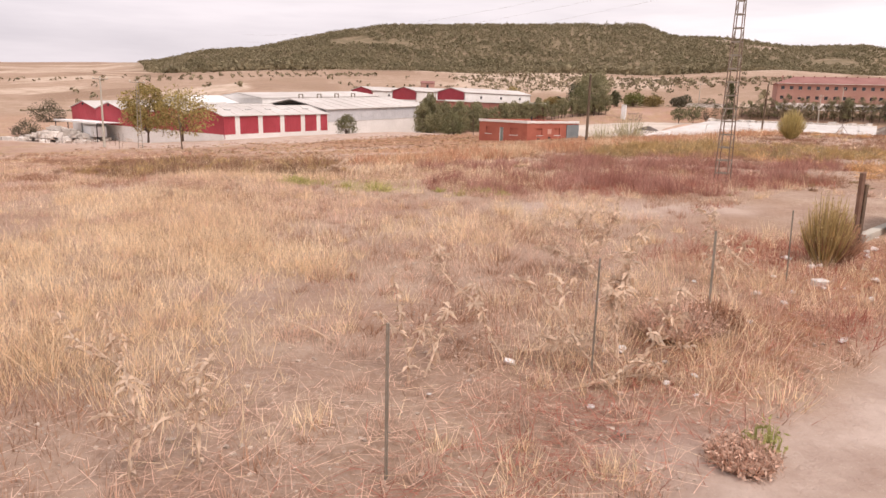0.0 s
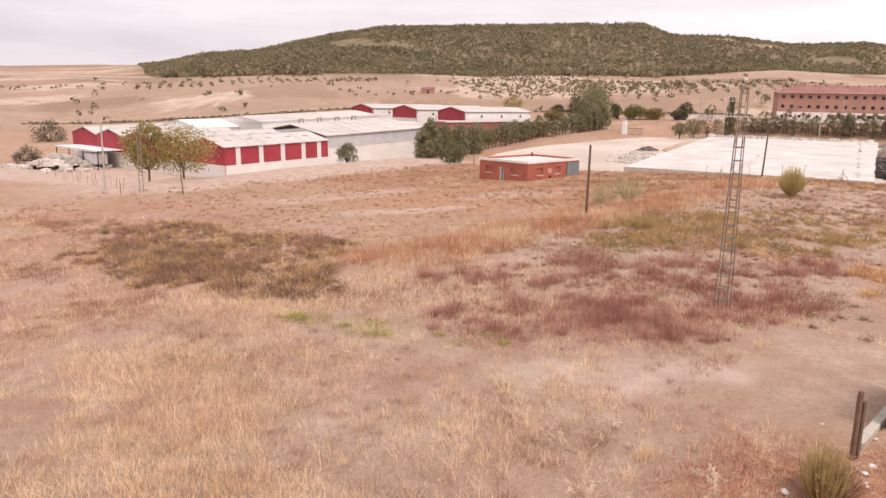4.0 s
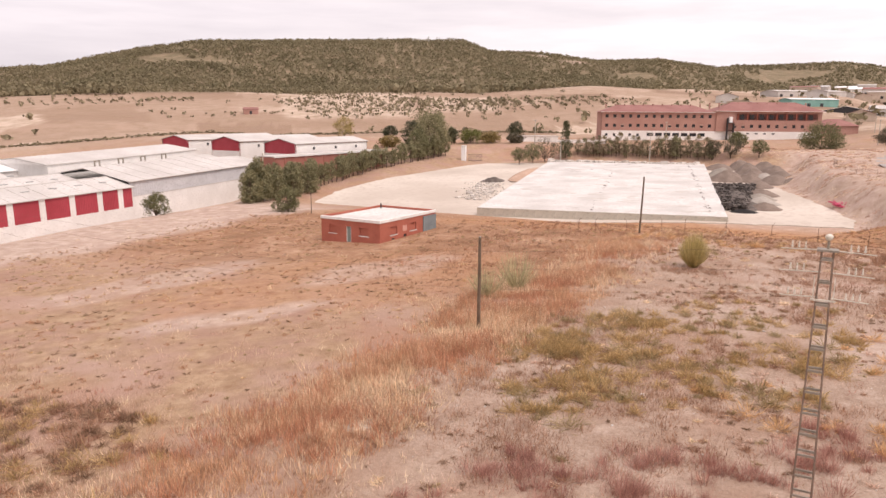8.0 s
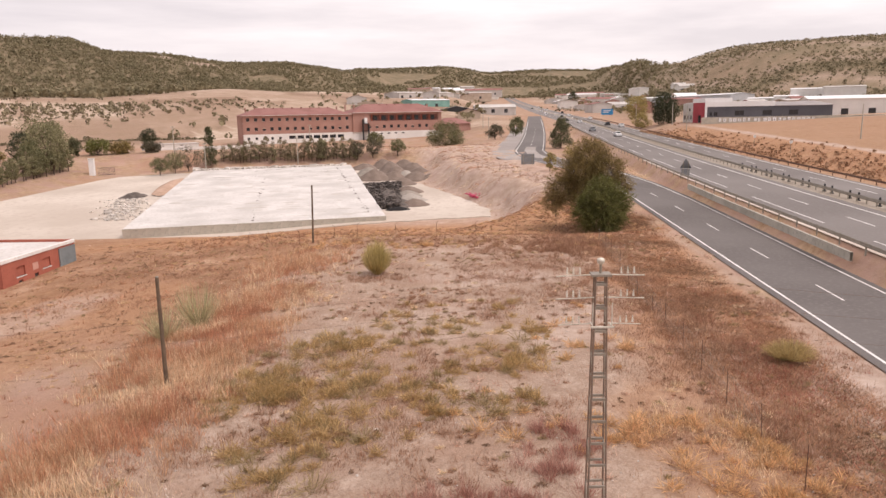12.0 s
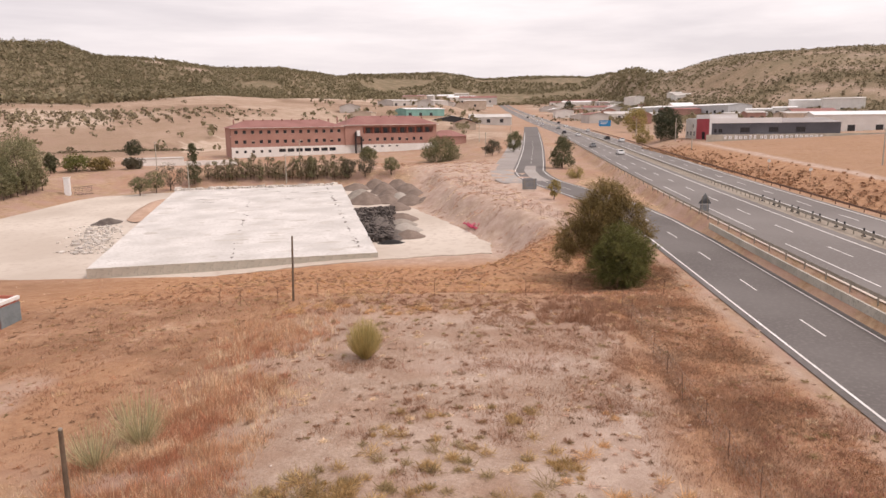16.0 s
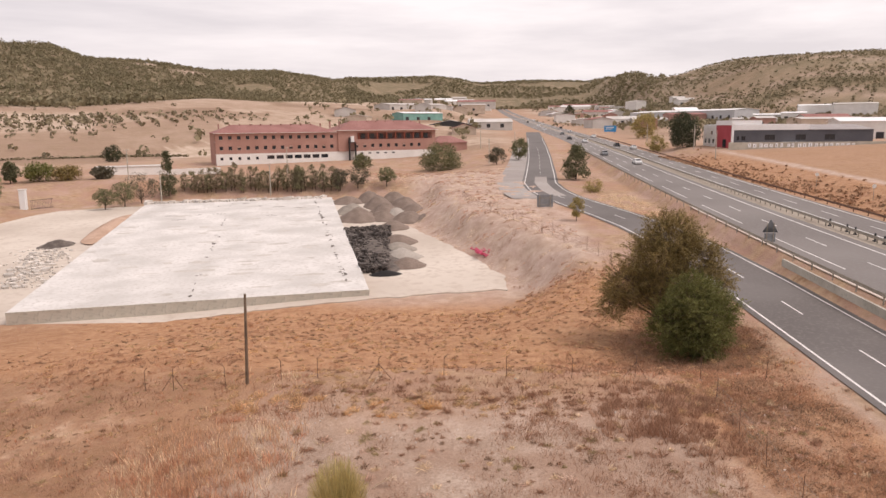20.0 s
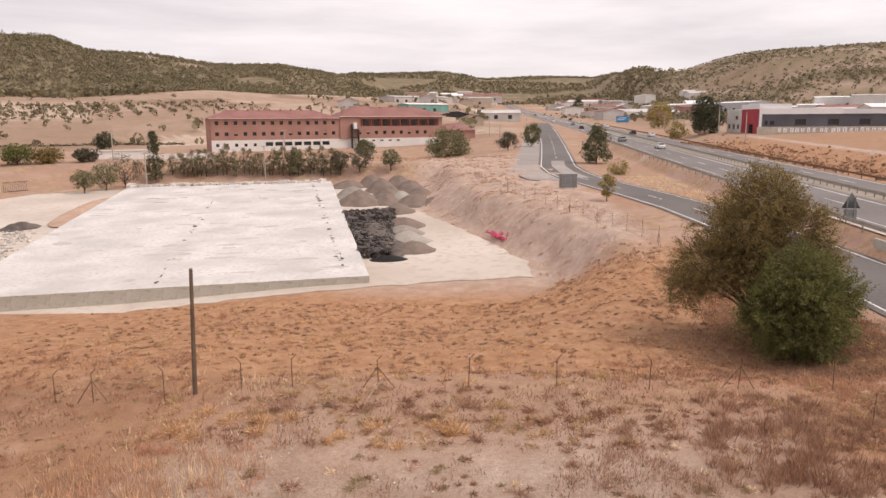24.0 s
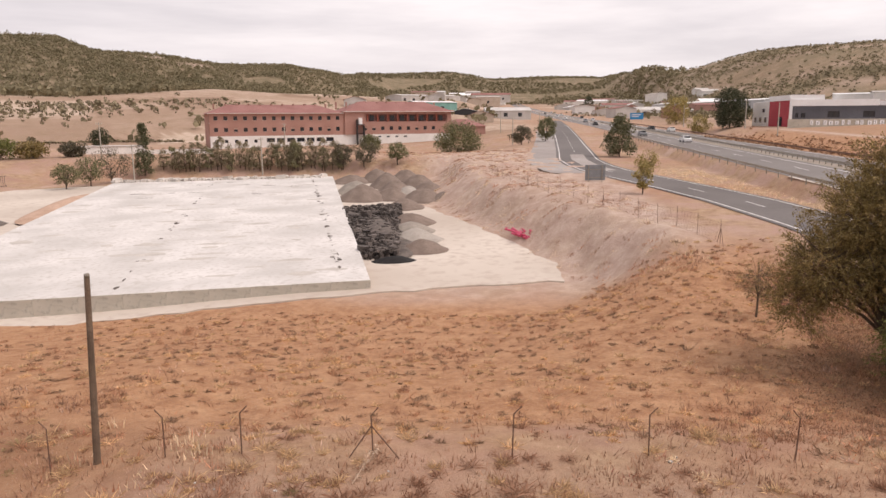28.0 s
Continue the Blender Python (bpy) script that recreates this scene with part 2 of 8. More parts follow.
def terrain(x, y):
    x, y = np.asarray(x, float), np.asarray(y, float)
    s, n = (x + y) * K, (y - x) * K
    base = road_rise(s)
    fall = -0.9 * smooth(29.5, 36, n + 0.7 * rough2(x, y, 0.3, 6.0)) - 0.06 * np.clip(n - 36, 0, 39) - 0.02 * np.clip(n - 75, 0, 200)
    z = base + fall * (1 - smooth(110, 230, s)) + 0.25 * smooth(15, 30, s) * (1 - smooth(40, 60, s)) * smooth(-2, 8, n) * (1 - smooth(20, 30, n))
    off = rough2(x, y, 0.11) * 0.16 + rough2(x, y, 0.43, 2.0) * 0.05
    z = z + off * smooth(-2, 3, n) * smooth(4.5, 8, np.abs(n - np.interp(s, SVC_S, SVC_N) - 1.5))
    nh = n - highway_shift(s)
    z = z + 1.5 * smooth(-11.6, -13.2, nh) + 2.3 * smooth(-35.5, -45.5, nh + 0.8 * rough2(x, y, 0.25, 2.0)) + 0.035 * np.clip(-nh - 45, 0, 90)
    sa_, sb_ = (x + 38.5) * 0.637 + (y - 124.45) * 0.771, (y - 124.45) * 0.637 - (x + 38.5) * 0.771
    z = z - 2.3 * smooth(-13, -1, sb_ + 0.6 * rough2(x, y, 0.3, 1.0)) * smooth(-34, -12, sa_) * (1 - smooth(46, 62, sa_)) * (1 - smooth(70, 100, sb_))
    pad = -2.8 + 0.030 * (s - 120)
    z = z - 1.35 * smooth(83.2, 90, s + 0.5 * rough2(x, y, 0.5, 2.0)) * (1 - smooth(108, 122, s)) * smooth(-2.5, 4, n) * (1 - smooth(30, 36, n))
    top = 13.5 + 0.36 * np.clip(s - 125, 0, 50) + 10 * (1 - smooth(104, 122, s))
    crest = np.interp(s, BANK_S, BANK_N)
    bank = np.clip((n + 0.6 * rough2(x, y, 0.35, 4.0) + 0.4 * rough2(x, y, 0.9, 1.0) - crest) / (top - crest), 0, 1)
    mask = smooth(86, 115, s) * (1 - smooth(202, 212, s)) * bank * bank * (3 - 2 * bank) * (1 - smooth(105, 125, n))
    z = z * (1 - mask) + pad * mask
    z = z + smooth(3, 7, n) * (1 - smooth(24, 34, n)) * smooth(112, 122, s) * (1 - smooth(196, 206, s)) * (0.28 * rough2(x, y, 0.8, 3.0) + 0.2 * rough2(y, x, 1.7, 1.0)) * (1 - smooth(0.7, 0.95, bank) * 0.9)
    z = z + yard_dip(s, n)
    z = z - 2.4 * smooth(222, 255, s) * (1 - smooth(380, 470, s)) * smooth(8, 34, n)
    # distance: fields climbing to wooded hills
    dx, dy = x - 10, y - 45
    r, az = np.hypot(dx, dy), np.degrees(np.arctan2(dx, dy))
    rr = np.interp(az, SKY_AZ, SKY_R)
    zr = 10 + rr * np.tan(np.radians(np.interp(az, SKY_AZ, SKY_EL)))
    rb = rr * 0.56
    zb = 10 + rb * np.tan(np.radians(np.interp(az, FOOT_AZ, FOOT_EL)))
    t1 = np.clip((r - 330) / (rb - 330), 0, 1)
    t2 = smooth(0, 1, (r - rb) / (rr - rb))
    far = z * (1 - t1) + zb * t1
    far = far + (zr - zb) * t2 - smooth(rr, rr * 2.2, r) * zr * 0.8
    far = far + rough2(x, y, 0.012, 1.0) * 3 * smooth(450, 900, r) * (1 - 0.6 * t2) + rough2(x, y, 0.03, 3.0) * 1.6 * smooth(400, 700, r)
    w = smooth(330, 380, r)
    z = z * (1 - w) + far * w
    lane = (1 - np.where(nh > -24, smooth(30, 90, nh + 24), smooth(60, 260, -24 - nh))) * smooth(250, 380, s) * (1 - smooth(1500, 1700, s))
    return z * (1 - lane) + (base + 1.5) * lane


def mesh_of(name, verts, faces, material=None, flat=True):
    me = bpy.data.meshes.new(name)
    v = np.asarray(verts, np.float32)
    f = np.asarray(faces, np.int32)
    me.vertices.add(len(v))
    me.vertices.foreach_set("co", v.ravel())
    k = f.shape[1]
    me.loops.add(f.size)
    me.loops.foreach_set("vertex_index", f.ravel())
    me.polygons.add(len(f))
    me.polygons.foreach_set("loop_start", np.arange(0, f.size, k, dtype=np.int32))
    me.polygons.foreach_set("use_smooth", np.full(len(f), not flat))
    me.update()
    me.validate()
    if material:
        me.materials.append(material)
    return me


def part(name, bm, material, parent=None, label=""):
    me = bpy.data.meshes.new(name)
    bm.normal_update()
    bm.to_mesh(me)
    bm.free()
    me.materials.append(material)
    ob = new(name, me)
    if parent is not None:
        ob.parent = parent
    if label:
        ob["label"] = label
    return ob


def thing(name, m, label, category, group="", kind=""):
    e = new(name)
    e.matrix_world = m
    e.empty_display_size = 0.2
    return tagged(e, label, category, group, kind)


def box(bm, x0, x1, y0, y1, z0, z1, bevel=0.0):
    r = bmesh.ops.create_cube(bm, size=1.0)
    for v in r["verts"]:
        v.co = Vector((x0 + (v.co.x + 0.5) * (x1 - x0), y0 + (v.co.y + 0.5) * (y1 - y0), z0 + (v.co.z + 0.5) * (z1 - z0)))
    if bevel:
        es = {e for v in r["verts"] for e in v.link_edges}
        bmesh.ops.bevel(bm, geom=list(es), offset=bevel, segments=1, affect="EDGES")
    return bm


def boxes(*rows, bevel=0.0):
    bm = bmesh.new()
    for r in rows:
        box(bm, *r, bevel=bevel)
    return bm


def rod(bm, a, b, r0, r1=None, n=8):
    """A tapered round bar from a to b."""
    a, b = Vector(a), Vector(b)
    r1 = r0 if r1 is None else r1
    d = (b - a).normalized()
    u = d.orthogonal().normalized()
    w = d.cross(u)
    rings = []
    for p, r in ((a, r0), (b, r1)):
        rings.append([bm.verts.new(p + (u * math.cos(q) + w * math.sin(q)) * r) for q in (2 * math.pi * i / n for i in range(n))])
    for i in range(n):
        bm.faces.new((rings[0][i], rings[0][(i + 1) % n], rings[1][(i + 1) % n], rings[1][i]))
    bm.faces.new(rings[0][::-1])
    bm.faces.new(rings[1])
    return bm


def tube(bm, pts, r):
    """One continuous thin line through points."""
    rings = [[bm.verts.new(Vector(q) + Vector(o) * r) for o in ((0, 1, 0), (0, -0.5, 0.87), (0, -0.5, -0.87))] for q in pts]
    for a, b in zip(rings, rings[1:]):
        for i in range(3):
            bm.faces.new((a[i], a[(i + 1) % 3], b[(i + 1) % 3], b[i]))
    return bm


def slabpoly(bm, pts, z0, z1):
    """A prism over a plan polygon."""
    lo = [bm.verts.new((p[0], p[1], z0)) for p in pts]
    hi = [bm.verts.new((p[0], p[1], z1)) for p in pts]
    k = len(pts)
    bm.faces.new(lo[::-1])
    bm.faces.new(hi)
    for i in range(k):
        bm.faces.new((lo[i], lo[(i + 1) % k], hi[(i + 1) % k], hi[i]))
    return bm


def ground_z(x, y):
    return float(terrain(x, y))


# ---------- ground ----------
def ground_material():
    m = bpy.data.materials.new("dry_ground")
    m.use_nodes = True
    nd, ln = m.node_tree.nodes, m.node_tree.links
    bs = nd["Principled BSDF"]
    bs.inputs["Roughness"].default_value, bs.inputs["Specular IOR Level"].default_value = 0.95, 0.1
    tc = nd.new("ShaderNodeTexCoord")

    def noise_of(scale, detail=5, rough=0.6):
        t = nd.new("ShaderNodeTexNoise")
        t.inputs["Scale"].default_value, t.inputs["Detail"].default_value, t.inputs["Roughness"].default_value = scale, detail, rough
        ln.new(tc.outputs["Object"], t.inputs["Vector"])
        return t.outputs["Fac"]

    def ramp(fac, *stops):
        r = nd.new("ShaderNodeValToRGB")
        while len(r.color_ramp.elements) < len(stops):
            r.color_ramp.elements.new(0.5)
        for e, (p, c) in zip(r.color_ramp.elements, stops):
            e.position, e.color = p, (*c, 1)
        ln.new(fac, r.inputs["Fac"])
        return r.outputs["Color"]

    def mix(fac, a, b, mode="MIX"):
        x = nd.new("ShaderNodeMixRGB")
        x.blend_type = mode
        for i, v in ((0, fac), (1, a), (2, b)):
            if isinstance(v, (int, float)):
                x.inputs[i].default_value = v
            elif isinstance(v, tuple):
                x.inputs[i].default_value = (*v, 1)
            else:
                ln.new(v, x.inputs[i])
        return x.outputs["Color"]

    W, B = (1, 1, 1), (0, 0, 0)
    soil = ramp(noise_of(0.09), (0.3, (0.34, 0.205, 0.155)), (0.5, (0.41, 0.265, 0.205)), (0.7, (0.48, 0.34, 0.27)))
    straw = ramp(noise_of(0.9, 8, 0.7), (0.35, (0.29, 0.18, 0.11)), (0.55, (0.43, 0.295, 0.19)), (0.75, (0.53, 0.395, 0.27)))
    c = mix(ramp(noise_of(0.25, 6), (0.4, B), (0.6, W)), soil, straw)
    c = mix(ramp(noise_of(0.05, 4), (0.52, B), (0.68, (0.7, 0.7, 0.7))), c, (0.40, 0.22, 0.14))
    c = mix(ramp(noise_of(3.0, 6, 0.7), (0.56, B), (0.72, (0.7, 0.7, 0.7))), c, (0.24, 0.17, 0.115))
    zone = nd.new("ShaderNodeVertexColor")
    zone.layer_name = "zone"
    sep = nd.new("ShaderNodeSeparateColor")
    ln.new(zone.outputs["Color"], sep.inputs["Color"])
    pale = ramp(noise_of(0.6, 8, 0.7), (0.33, (0.39, 0.28, 0.225)), (0.5, (0.49, 0.375, 0.31)), (0.66, (0.61, 0.49, 0.42)))
    rust = ramp(noise_of(0.9, 9, 0.75), (0.32, (0.27, 0.128, 0.068)), (0.48, (0.42, 0.225, 0.122)), (0.66, (0.53, 0.318, 0.182)))
    rust = mix(ramp(noise_of(4.0, 6, 0.75), (0.5, B), (0.7, (0.7, 0.7, 0.7))), rust, (0.23, 0.125, 0.08))
    scrub = ramp(noise_of(0.05, 7, 0.7), (0.35, (0.15, 0.125, 0.075)), (0.56, (0.235, 0.18, 0.115)), (0.72, (0.38, 0.28, 0.20)))
    zone2 = nd.new("ShaderNodeVertexColor")
    zone2.layer_name = "cover"
    sep2 = nd.new("ShaderNodeSeparateColor")
    ln.new(zone2.outputs["Color"], sep2.inputs["Color"])
    stony = ramp(noise_of(0.5, 9, 0.7), (0.3, (0.30, 0.20, 0.145)), (0.48, (0.40, 0.29, 0.22)), (0.66, (0.53, 0.41, 0.33)))
    stony = mix(ramp(noise_of(11.0, 6, 0.8), (0.5, B), (0.62, (0.75, 0.75, 0.75))), stony, (0.50, 0.40, 0.335))
    stony = mix(ramp(noise_of(0.16, 5, 0.6), (0.45, B), (0.62, (0.6, 0.6, 0.6))), stony, (0.35, 0.215, 0.15))
    stony = mix(ramp(noise_of(5.0, 7, 0.75), (0.48, B), (0.68, (0.8, 0.8, 0.8))), stony, (0.24, 0.16, 0.12))
    field = ramp(noise_of(0.22, 8, 0.68), (0.3, (0.215, 0.12, 0.065)), (0.44, (0.32, 0.18, 0.105)), (0.56, (0.405, 0.237, 0.145)), (0.72, (0.55, 0.38, 0.265)))
    field = mix(ramp(noise_of(1.1, 8, 0.75), (0.46, B), (0.6, (0.7, 0.7, 0.7))), field, (0.28, 0.145, 0.09))
    field = mix(ramp(noise_of(2.6, 6, 0.7), (0.52, B), (0.7, (0.6, 0.6, 0.6))), field, (0.25, 0.165, 0.10))
    acre = ramp(sep2.outputs["Blue"], (0.0, (0.26, 0.175, 0.125)), (0.3, (0.35, 0.245, 0.18)), (0.6, (0.44, 0.325, 0.25)), (1.0, (0.60, 0.485, 0.39)))
    acre = mix(ramp(noise_of(0.09, 9, 0.75), (0.42, B), (0.66, (0.8, 0.8, 0.8))), acre, (0.25, 0.175, 0.11))
    far_k = nd.new("ShaderNodeVertexColor")
    far_k.layer_name = "cover"
    c = mix(far_k.outputs["Alpha"], c, acre)
    c = mix(sep2.outputs["Red"], c, stony)
    c = mix(sep2.outputs["Green"], c, field)
    c = mix(sep.outputs["Green"], c, rust)
    c = mix(sep.outputs["Red"], c, pale)
    c = mix(sep.outputs["Blue"], c, scrub)
    c = mix(ramp(noise_of(18.0, 3), (0.6, B), (0.75, (0.6, 0.6, 0.6))), c, (0.58, 0.50, 0.42))
    ln.new(c, bs.inputs["Base Color"])
    bp = nd.new("ShaderNodeBump")
    bp.inputs["Strength"].default_value, bp.inputs["Distance"].default_value = 0.8, 0.16
    ln.new(noise_of(4.0, 8, 0.7), bp.inputs["Height"])
    ln.new(bp.outputs["Normal"], bs.inputs["Normal"])
    return m


def spot(x, y, cx, cy, rx, ry, turn=0.0):
    c, s = math.cos(radians(turn)), math.sin(radians(turn))
    u, w = (x - cx) * c + (y - cy) * s, (y - cy) * c - (x - cx) * s
    q = np.hypot(u / rx, w / ry) + 0.18 * rough2(x, y, 0.9, 5.0) + 0.1 * rough2(x, y, 2.3, 1.0)
    return 1 - smooth(0.75, 1.1, q)


def ground_zone(x, y):
    """Where the soil is bare and pale (red), rusty (green) or covered by woodland scrub (blue)."""
    s, n = (x + y) * K, (y - x) * K
    wob = rough2(x, y, 0.5, 3.0)
    pale = (1 - smooth(2.2, 3.8, n + 0.8 * wob)) * (1 - smooth(12, 16, s)) * smooth(-9, -5, n)
    pale = np.maximum(pale, 0.8 * spot(x, y, 6.0, 23.2, 4.5, 1.6, 5))
    pale = np.maximum(pale, 0.75 * spot(x, y, 32.5, 31.5, 7, 1.5, 45))
    pale = np.maximum(pale, 0.9 * (1 - smooth(1.0, 1.9, np.abs(n + 3.0 + 0.5 * wob))) * (1 - 0.85 * smooth(46, 54, s)) * smooth(22, 34, s) * (1 - smooth(110, 140, s)))
    pale = np.maximum(pale, 0.7 * spot(x, y, -4, 66, 8, 2.2, 12))
    pale = np.maximum(pale, 0.6 * spot(x, y, 31.5, 46.5, 6, 3, 20))
    pale = np.maximum(pale, 0.4 * spot(x, y, 27.4, 52.4, 5, 3, 20))
    pale = np.maximum(pale, 0.55 * spot(x, y, 36.5, 58, 6, 2.4, -40))
    pale = np.maximum(pale, 0.4 * spot(x, y, 42, 38.6, 5, 1.0, 45))
    pale = np.maximum(pale, 0.25 * spot(x, y, 44, 66.5, 9, 2.2, -35))
    pale = np.maximum(pale, 0.85 * smooth(86, 90, n + 2 * wob) * (1 - smooth(104, 110, n)) * smooth(20, 40, s) * (1 - smooth(95, 110, s)))
    sa_, sb_ = (x + 38.5) * 0.637 + (y - 124.45) * 0.771, (y - 124.45) * 0.637 - (x + 38.5) * 0.771
    pale = np.maximum(pale, 0.95 * smooth(-14, -9, sb_ + 0.8 * wob) * (1 - smooth(60, 66, sb_)) * smooth(-33, -28, sa_ + 0.25 * sb_ + wob) * (1 - smooth(44, 56, sa_)))
    nh = n - highway_shift(s)
    pale = np.maximum(pale, 0.8 * (1 - smooth(0.9, 1.9, np.abs(nh + 47.2 + 0.4 * wob))) * smooth(60, 90, s) * (1 - smooth(240, 262, s)))
    pale = np.maximum(pale, 0.5 * spot(x, y, 8.0, 78, 9, 4, 20))
    pale = np.maximum(pale, 0.55 * spot(x, y, -12, 82, 12, 4, 35))
    bank = smooth(2, 5, n + wob) * (1 - smooth(31, 36, n)) * smooth(112, 124, s + 2 * wob) * (1 - smooth(215, 250, s))
    pale = np.maximum(pale, 0.7 * bank)
    rust = smooth(84, 90, s + wob) * (1 - smooth(114, 124, s)) * smooth(-1, 4, n) * (1 - smooth(50, 75, n)) * 0.95
    rust = np.maximum(rust, 0.8 * smooth(-34, -37, n) * (1 - 0.35 * smooth(-46, -49, n)) * (1 - smooth(-100, -110, n)) * smooth(60, 90, s) * (1 - smooth(235, 260, s)))
    rust = np.maximum(rust, 0.7 * spot(x, y, 8.5, 15.5, 4.5, 3.0, 40))
    rust = np.maximum(rust, 0.95 * np.exp(-((n - 4.1 + 0.4 * wob) / 1.0) ** 2) * smooth(7, 11, s) * (1 - smooth(20, 24, s)))
    rust = np.maximum(rust, 0.5 * spot(x, y, 5, 75, 16, 11, 10))
    rust = np.maximum(rust, 0.55 * spot(x, y, 25, 33.5, 8, 4.5, 45))
    rust = np.maximum(rust, (0.4 + 0.2 * wob) * smooth(75, 80, s + wob) * (1 - smooth(84, 90, s)) * smooth(2, 6, n) * (1 - smooth(34, 42, n)))
    rust = np.maximum(rust, (0.75 + 0.25 * rough2(x, y, 0.8, 2.0)) * smooth(30, 50, s) * (1 - smooth(84, 90, s)) * smooth(-3.2, -1.6, n + 0.5 * wob) * (1 - smooth(5, 9, n + 1.5 * wob)))
    dx, dy = x - 10, y - 45
    r, az = np.hypot(dx, dy), np.degrees(np.arctan2(dx, dy))
    rr = np.interp(az, SKY_AZ, SKY_R)
    qr = r / rr + 0.02 * rough2(x, y, 0.02, 2.0)
    wood = smooth(0.55, 0.60, qr) * smooth(-26, -22, az) * (1 - smooth(54, 58, az))
    wood = np.maximum(wood, smooth(54, 58, az) * smooth(0.5, 0.55, qr) * np.clip(0.9 + 0.25 * np.sin(qr * 44 + 0.8 * np.sin(az * 0.5)) + 0.2 * rough2(x, y, 0.03, 5.0), 0.3, 1.0))
    rock = bare_rock(x, y)
    terrace = smooth(54, 58, az) * smooth(0.5, 0.54, qr) * (1 - smooth(0.93, 0.97, qr)) * smooth(0.55, 0.85, np.sin(qr * 66 + 1.2 * np.sin(az * 0.6)) + 0.25 * rough2(x, y, 0.03, 8.0))
    pale = np.maximum(pale, 0.5 * terrace)
    wood = wood * (1 - 0.6 * terrace)
    pale, wood = np.maximum(pale, rock), wood * (1 - rock)
    return np.stack([np.clip(pale, 0, 1), np.clip(rust, 0, 1), np.clip(wood, 0, 1), np.ones_like(pale)], 1)


def ground_cover(x, y):
    """Stony made ground of the upper lot (red) and worn meadow of the lower field (green)."""
    s, n = (x + y) * K, (y - x) * K
    wob = rough2(x, y, 0.4, 6.0)
    wob = wob + 0.6 * rough2(x, y, 1.1, 2.0)
    lot = smooth(20, 34, s + 2 * wob) * (1 - smooth(79, 86, s + 1.5 * wob)) * (1 - smooth(26, 34, n + 1.5 * wob)) * smooth(-3.6, -2.5, n)
    lot = np.maximum(lot, 0.75 * (1 - smooth(24, 36, s + 2 * wob)) * smooth(3.0, 4.2, n) * (1 - smooth(22, 34, n + 2 * wob)))
    low = smooth(29, 36, n + 1.5 * wob) * (1 - smooth(84, 92, n)) * (1 - smooth(105, 116, s)) * smooth(15, 30, s)
    # patchwork of far fields: tone (blue) and where it holds (alpha)
    dx, dy = x - 10, y - 45
    r, az = np.hypot(dx, dy), np.degrees(np.arctan2(dx, dy))
    strip = np.floor((r + 22 * np.sin(az * 0.13) + 9 * wob) / 52)
    plot = np.floor((az + 4 * np.sin(strip * 2.1)) / 7.5)
    tone = np.mod(np.sin(strip * 12.9898 + plot * 78.233) * 437.585, 1.0)
    for a0, a1, r0, r1 in ((-0.5, 10.5, 395, 745), (11, 17.5, 425, 540), (56, 63, 560, 700)):
        q = smooth(a0 - 0.6, a0 + 0.6, az) * (1 - smooth(a1 - 0.6, a1 + 0.6, az)) * smooth(r0 - 14, r0 + 14, r) * (1 - smooth(r1 - 20, r1 + 20, r))
        tone = tone * (1 - q) + 0.97 * q
    fallow = 0.9 * smooth(-45, -48, n + 0.6 * wob) * smooth(40, 60, s) * (1 - smooth(240, 262, s))
    tone = np.where(fallow > 0.05, 0.3 + 0.06 * rough2(x, y, 0.9, 3.0), tone)
    low = low * (0.12 + 0.88 * smooth(42, 70, s + 3 * wob))
    return np.stack([lot, low, tone, np.maximum(fallow, 0.85 * smooth(250, 330, r) * smooth(20, 45, np.abs(n + 30)))], 1)


def bare_rock(x, y):
    """Pale bare ledges on the wooded ridge."""
    dx, dy = x - 10, y - 45
    az = np.degrees(np.arctan2(dx, dy))
    q = np.hypot(dx, dy) / np.interp(az, SKY_AZ, SKY_R) + 0.012 * rough2(x, y, 0.05, 3.0)
    w = 0 * az
    for a0, a1, q0, q1 in ((10.5, 14.6, 0.93, 0.985), (18.2, 21.5, 0.9, 0.93), (22, 24.5, 0.86, 0.885)):
        w = np.maximum(w, smooth(a0 - 0.4, a0 + 0.4, az) * (1 - smooth(a1 - 0.4, a1 + 0.4, az)) * smooth(q0 - 0.01, q0 + 0.01, q) * (1 - smooth(q1 - 0.01, q1 + 0.01, q)))
    return w


def build_ground():
    k = 235
    q = np.linspace(-1, 1, 2 * k + 1)
    warp = 230 * q + 3800 * np.abs(q) ** 7 * np.sign(q) * 1.0
    gx, gy = np.meshgrid(warp + 40, warp + 90)
    gz = terrain(gx, gy)
    v = np.stack([gx.ravel(), gy.ravel(), gz.ravel()], 1)
    w = 2 * k + 1
    i = np.arange(w * w).reshape(w, w)
    f = np.stack([i[:-1, :-1].ravel(), i[:-1, 1:].ravel(), i[1:, 1:].ravel(), i[1:, :-1].ravel()], 1)
    me = mesh_of("ground", v, f, ground_material(), flat=False)
    at = me.color_attributes.new("zone", "FLOAT_COLOR", "POINT")
    at.data.foreach_set("color", ground_zone(v[:, 0], v[:, 1]).astype(np.float32).ravel())
    at = me.color_attributes.new("cover", "FLOAT_COLOR", "POINT")
    at.data.foreach_set("color", ground_cover(v[:, 0], v[:, 1]).astype(np.float32).ravel())
    ob = new("ground", me)
    return tagged(ob, "dry stony ground with patches of parched grass, rising to hills", "ground", kind="structure")


build_ground()


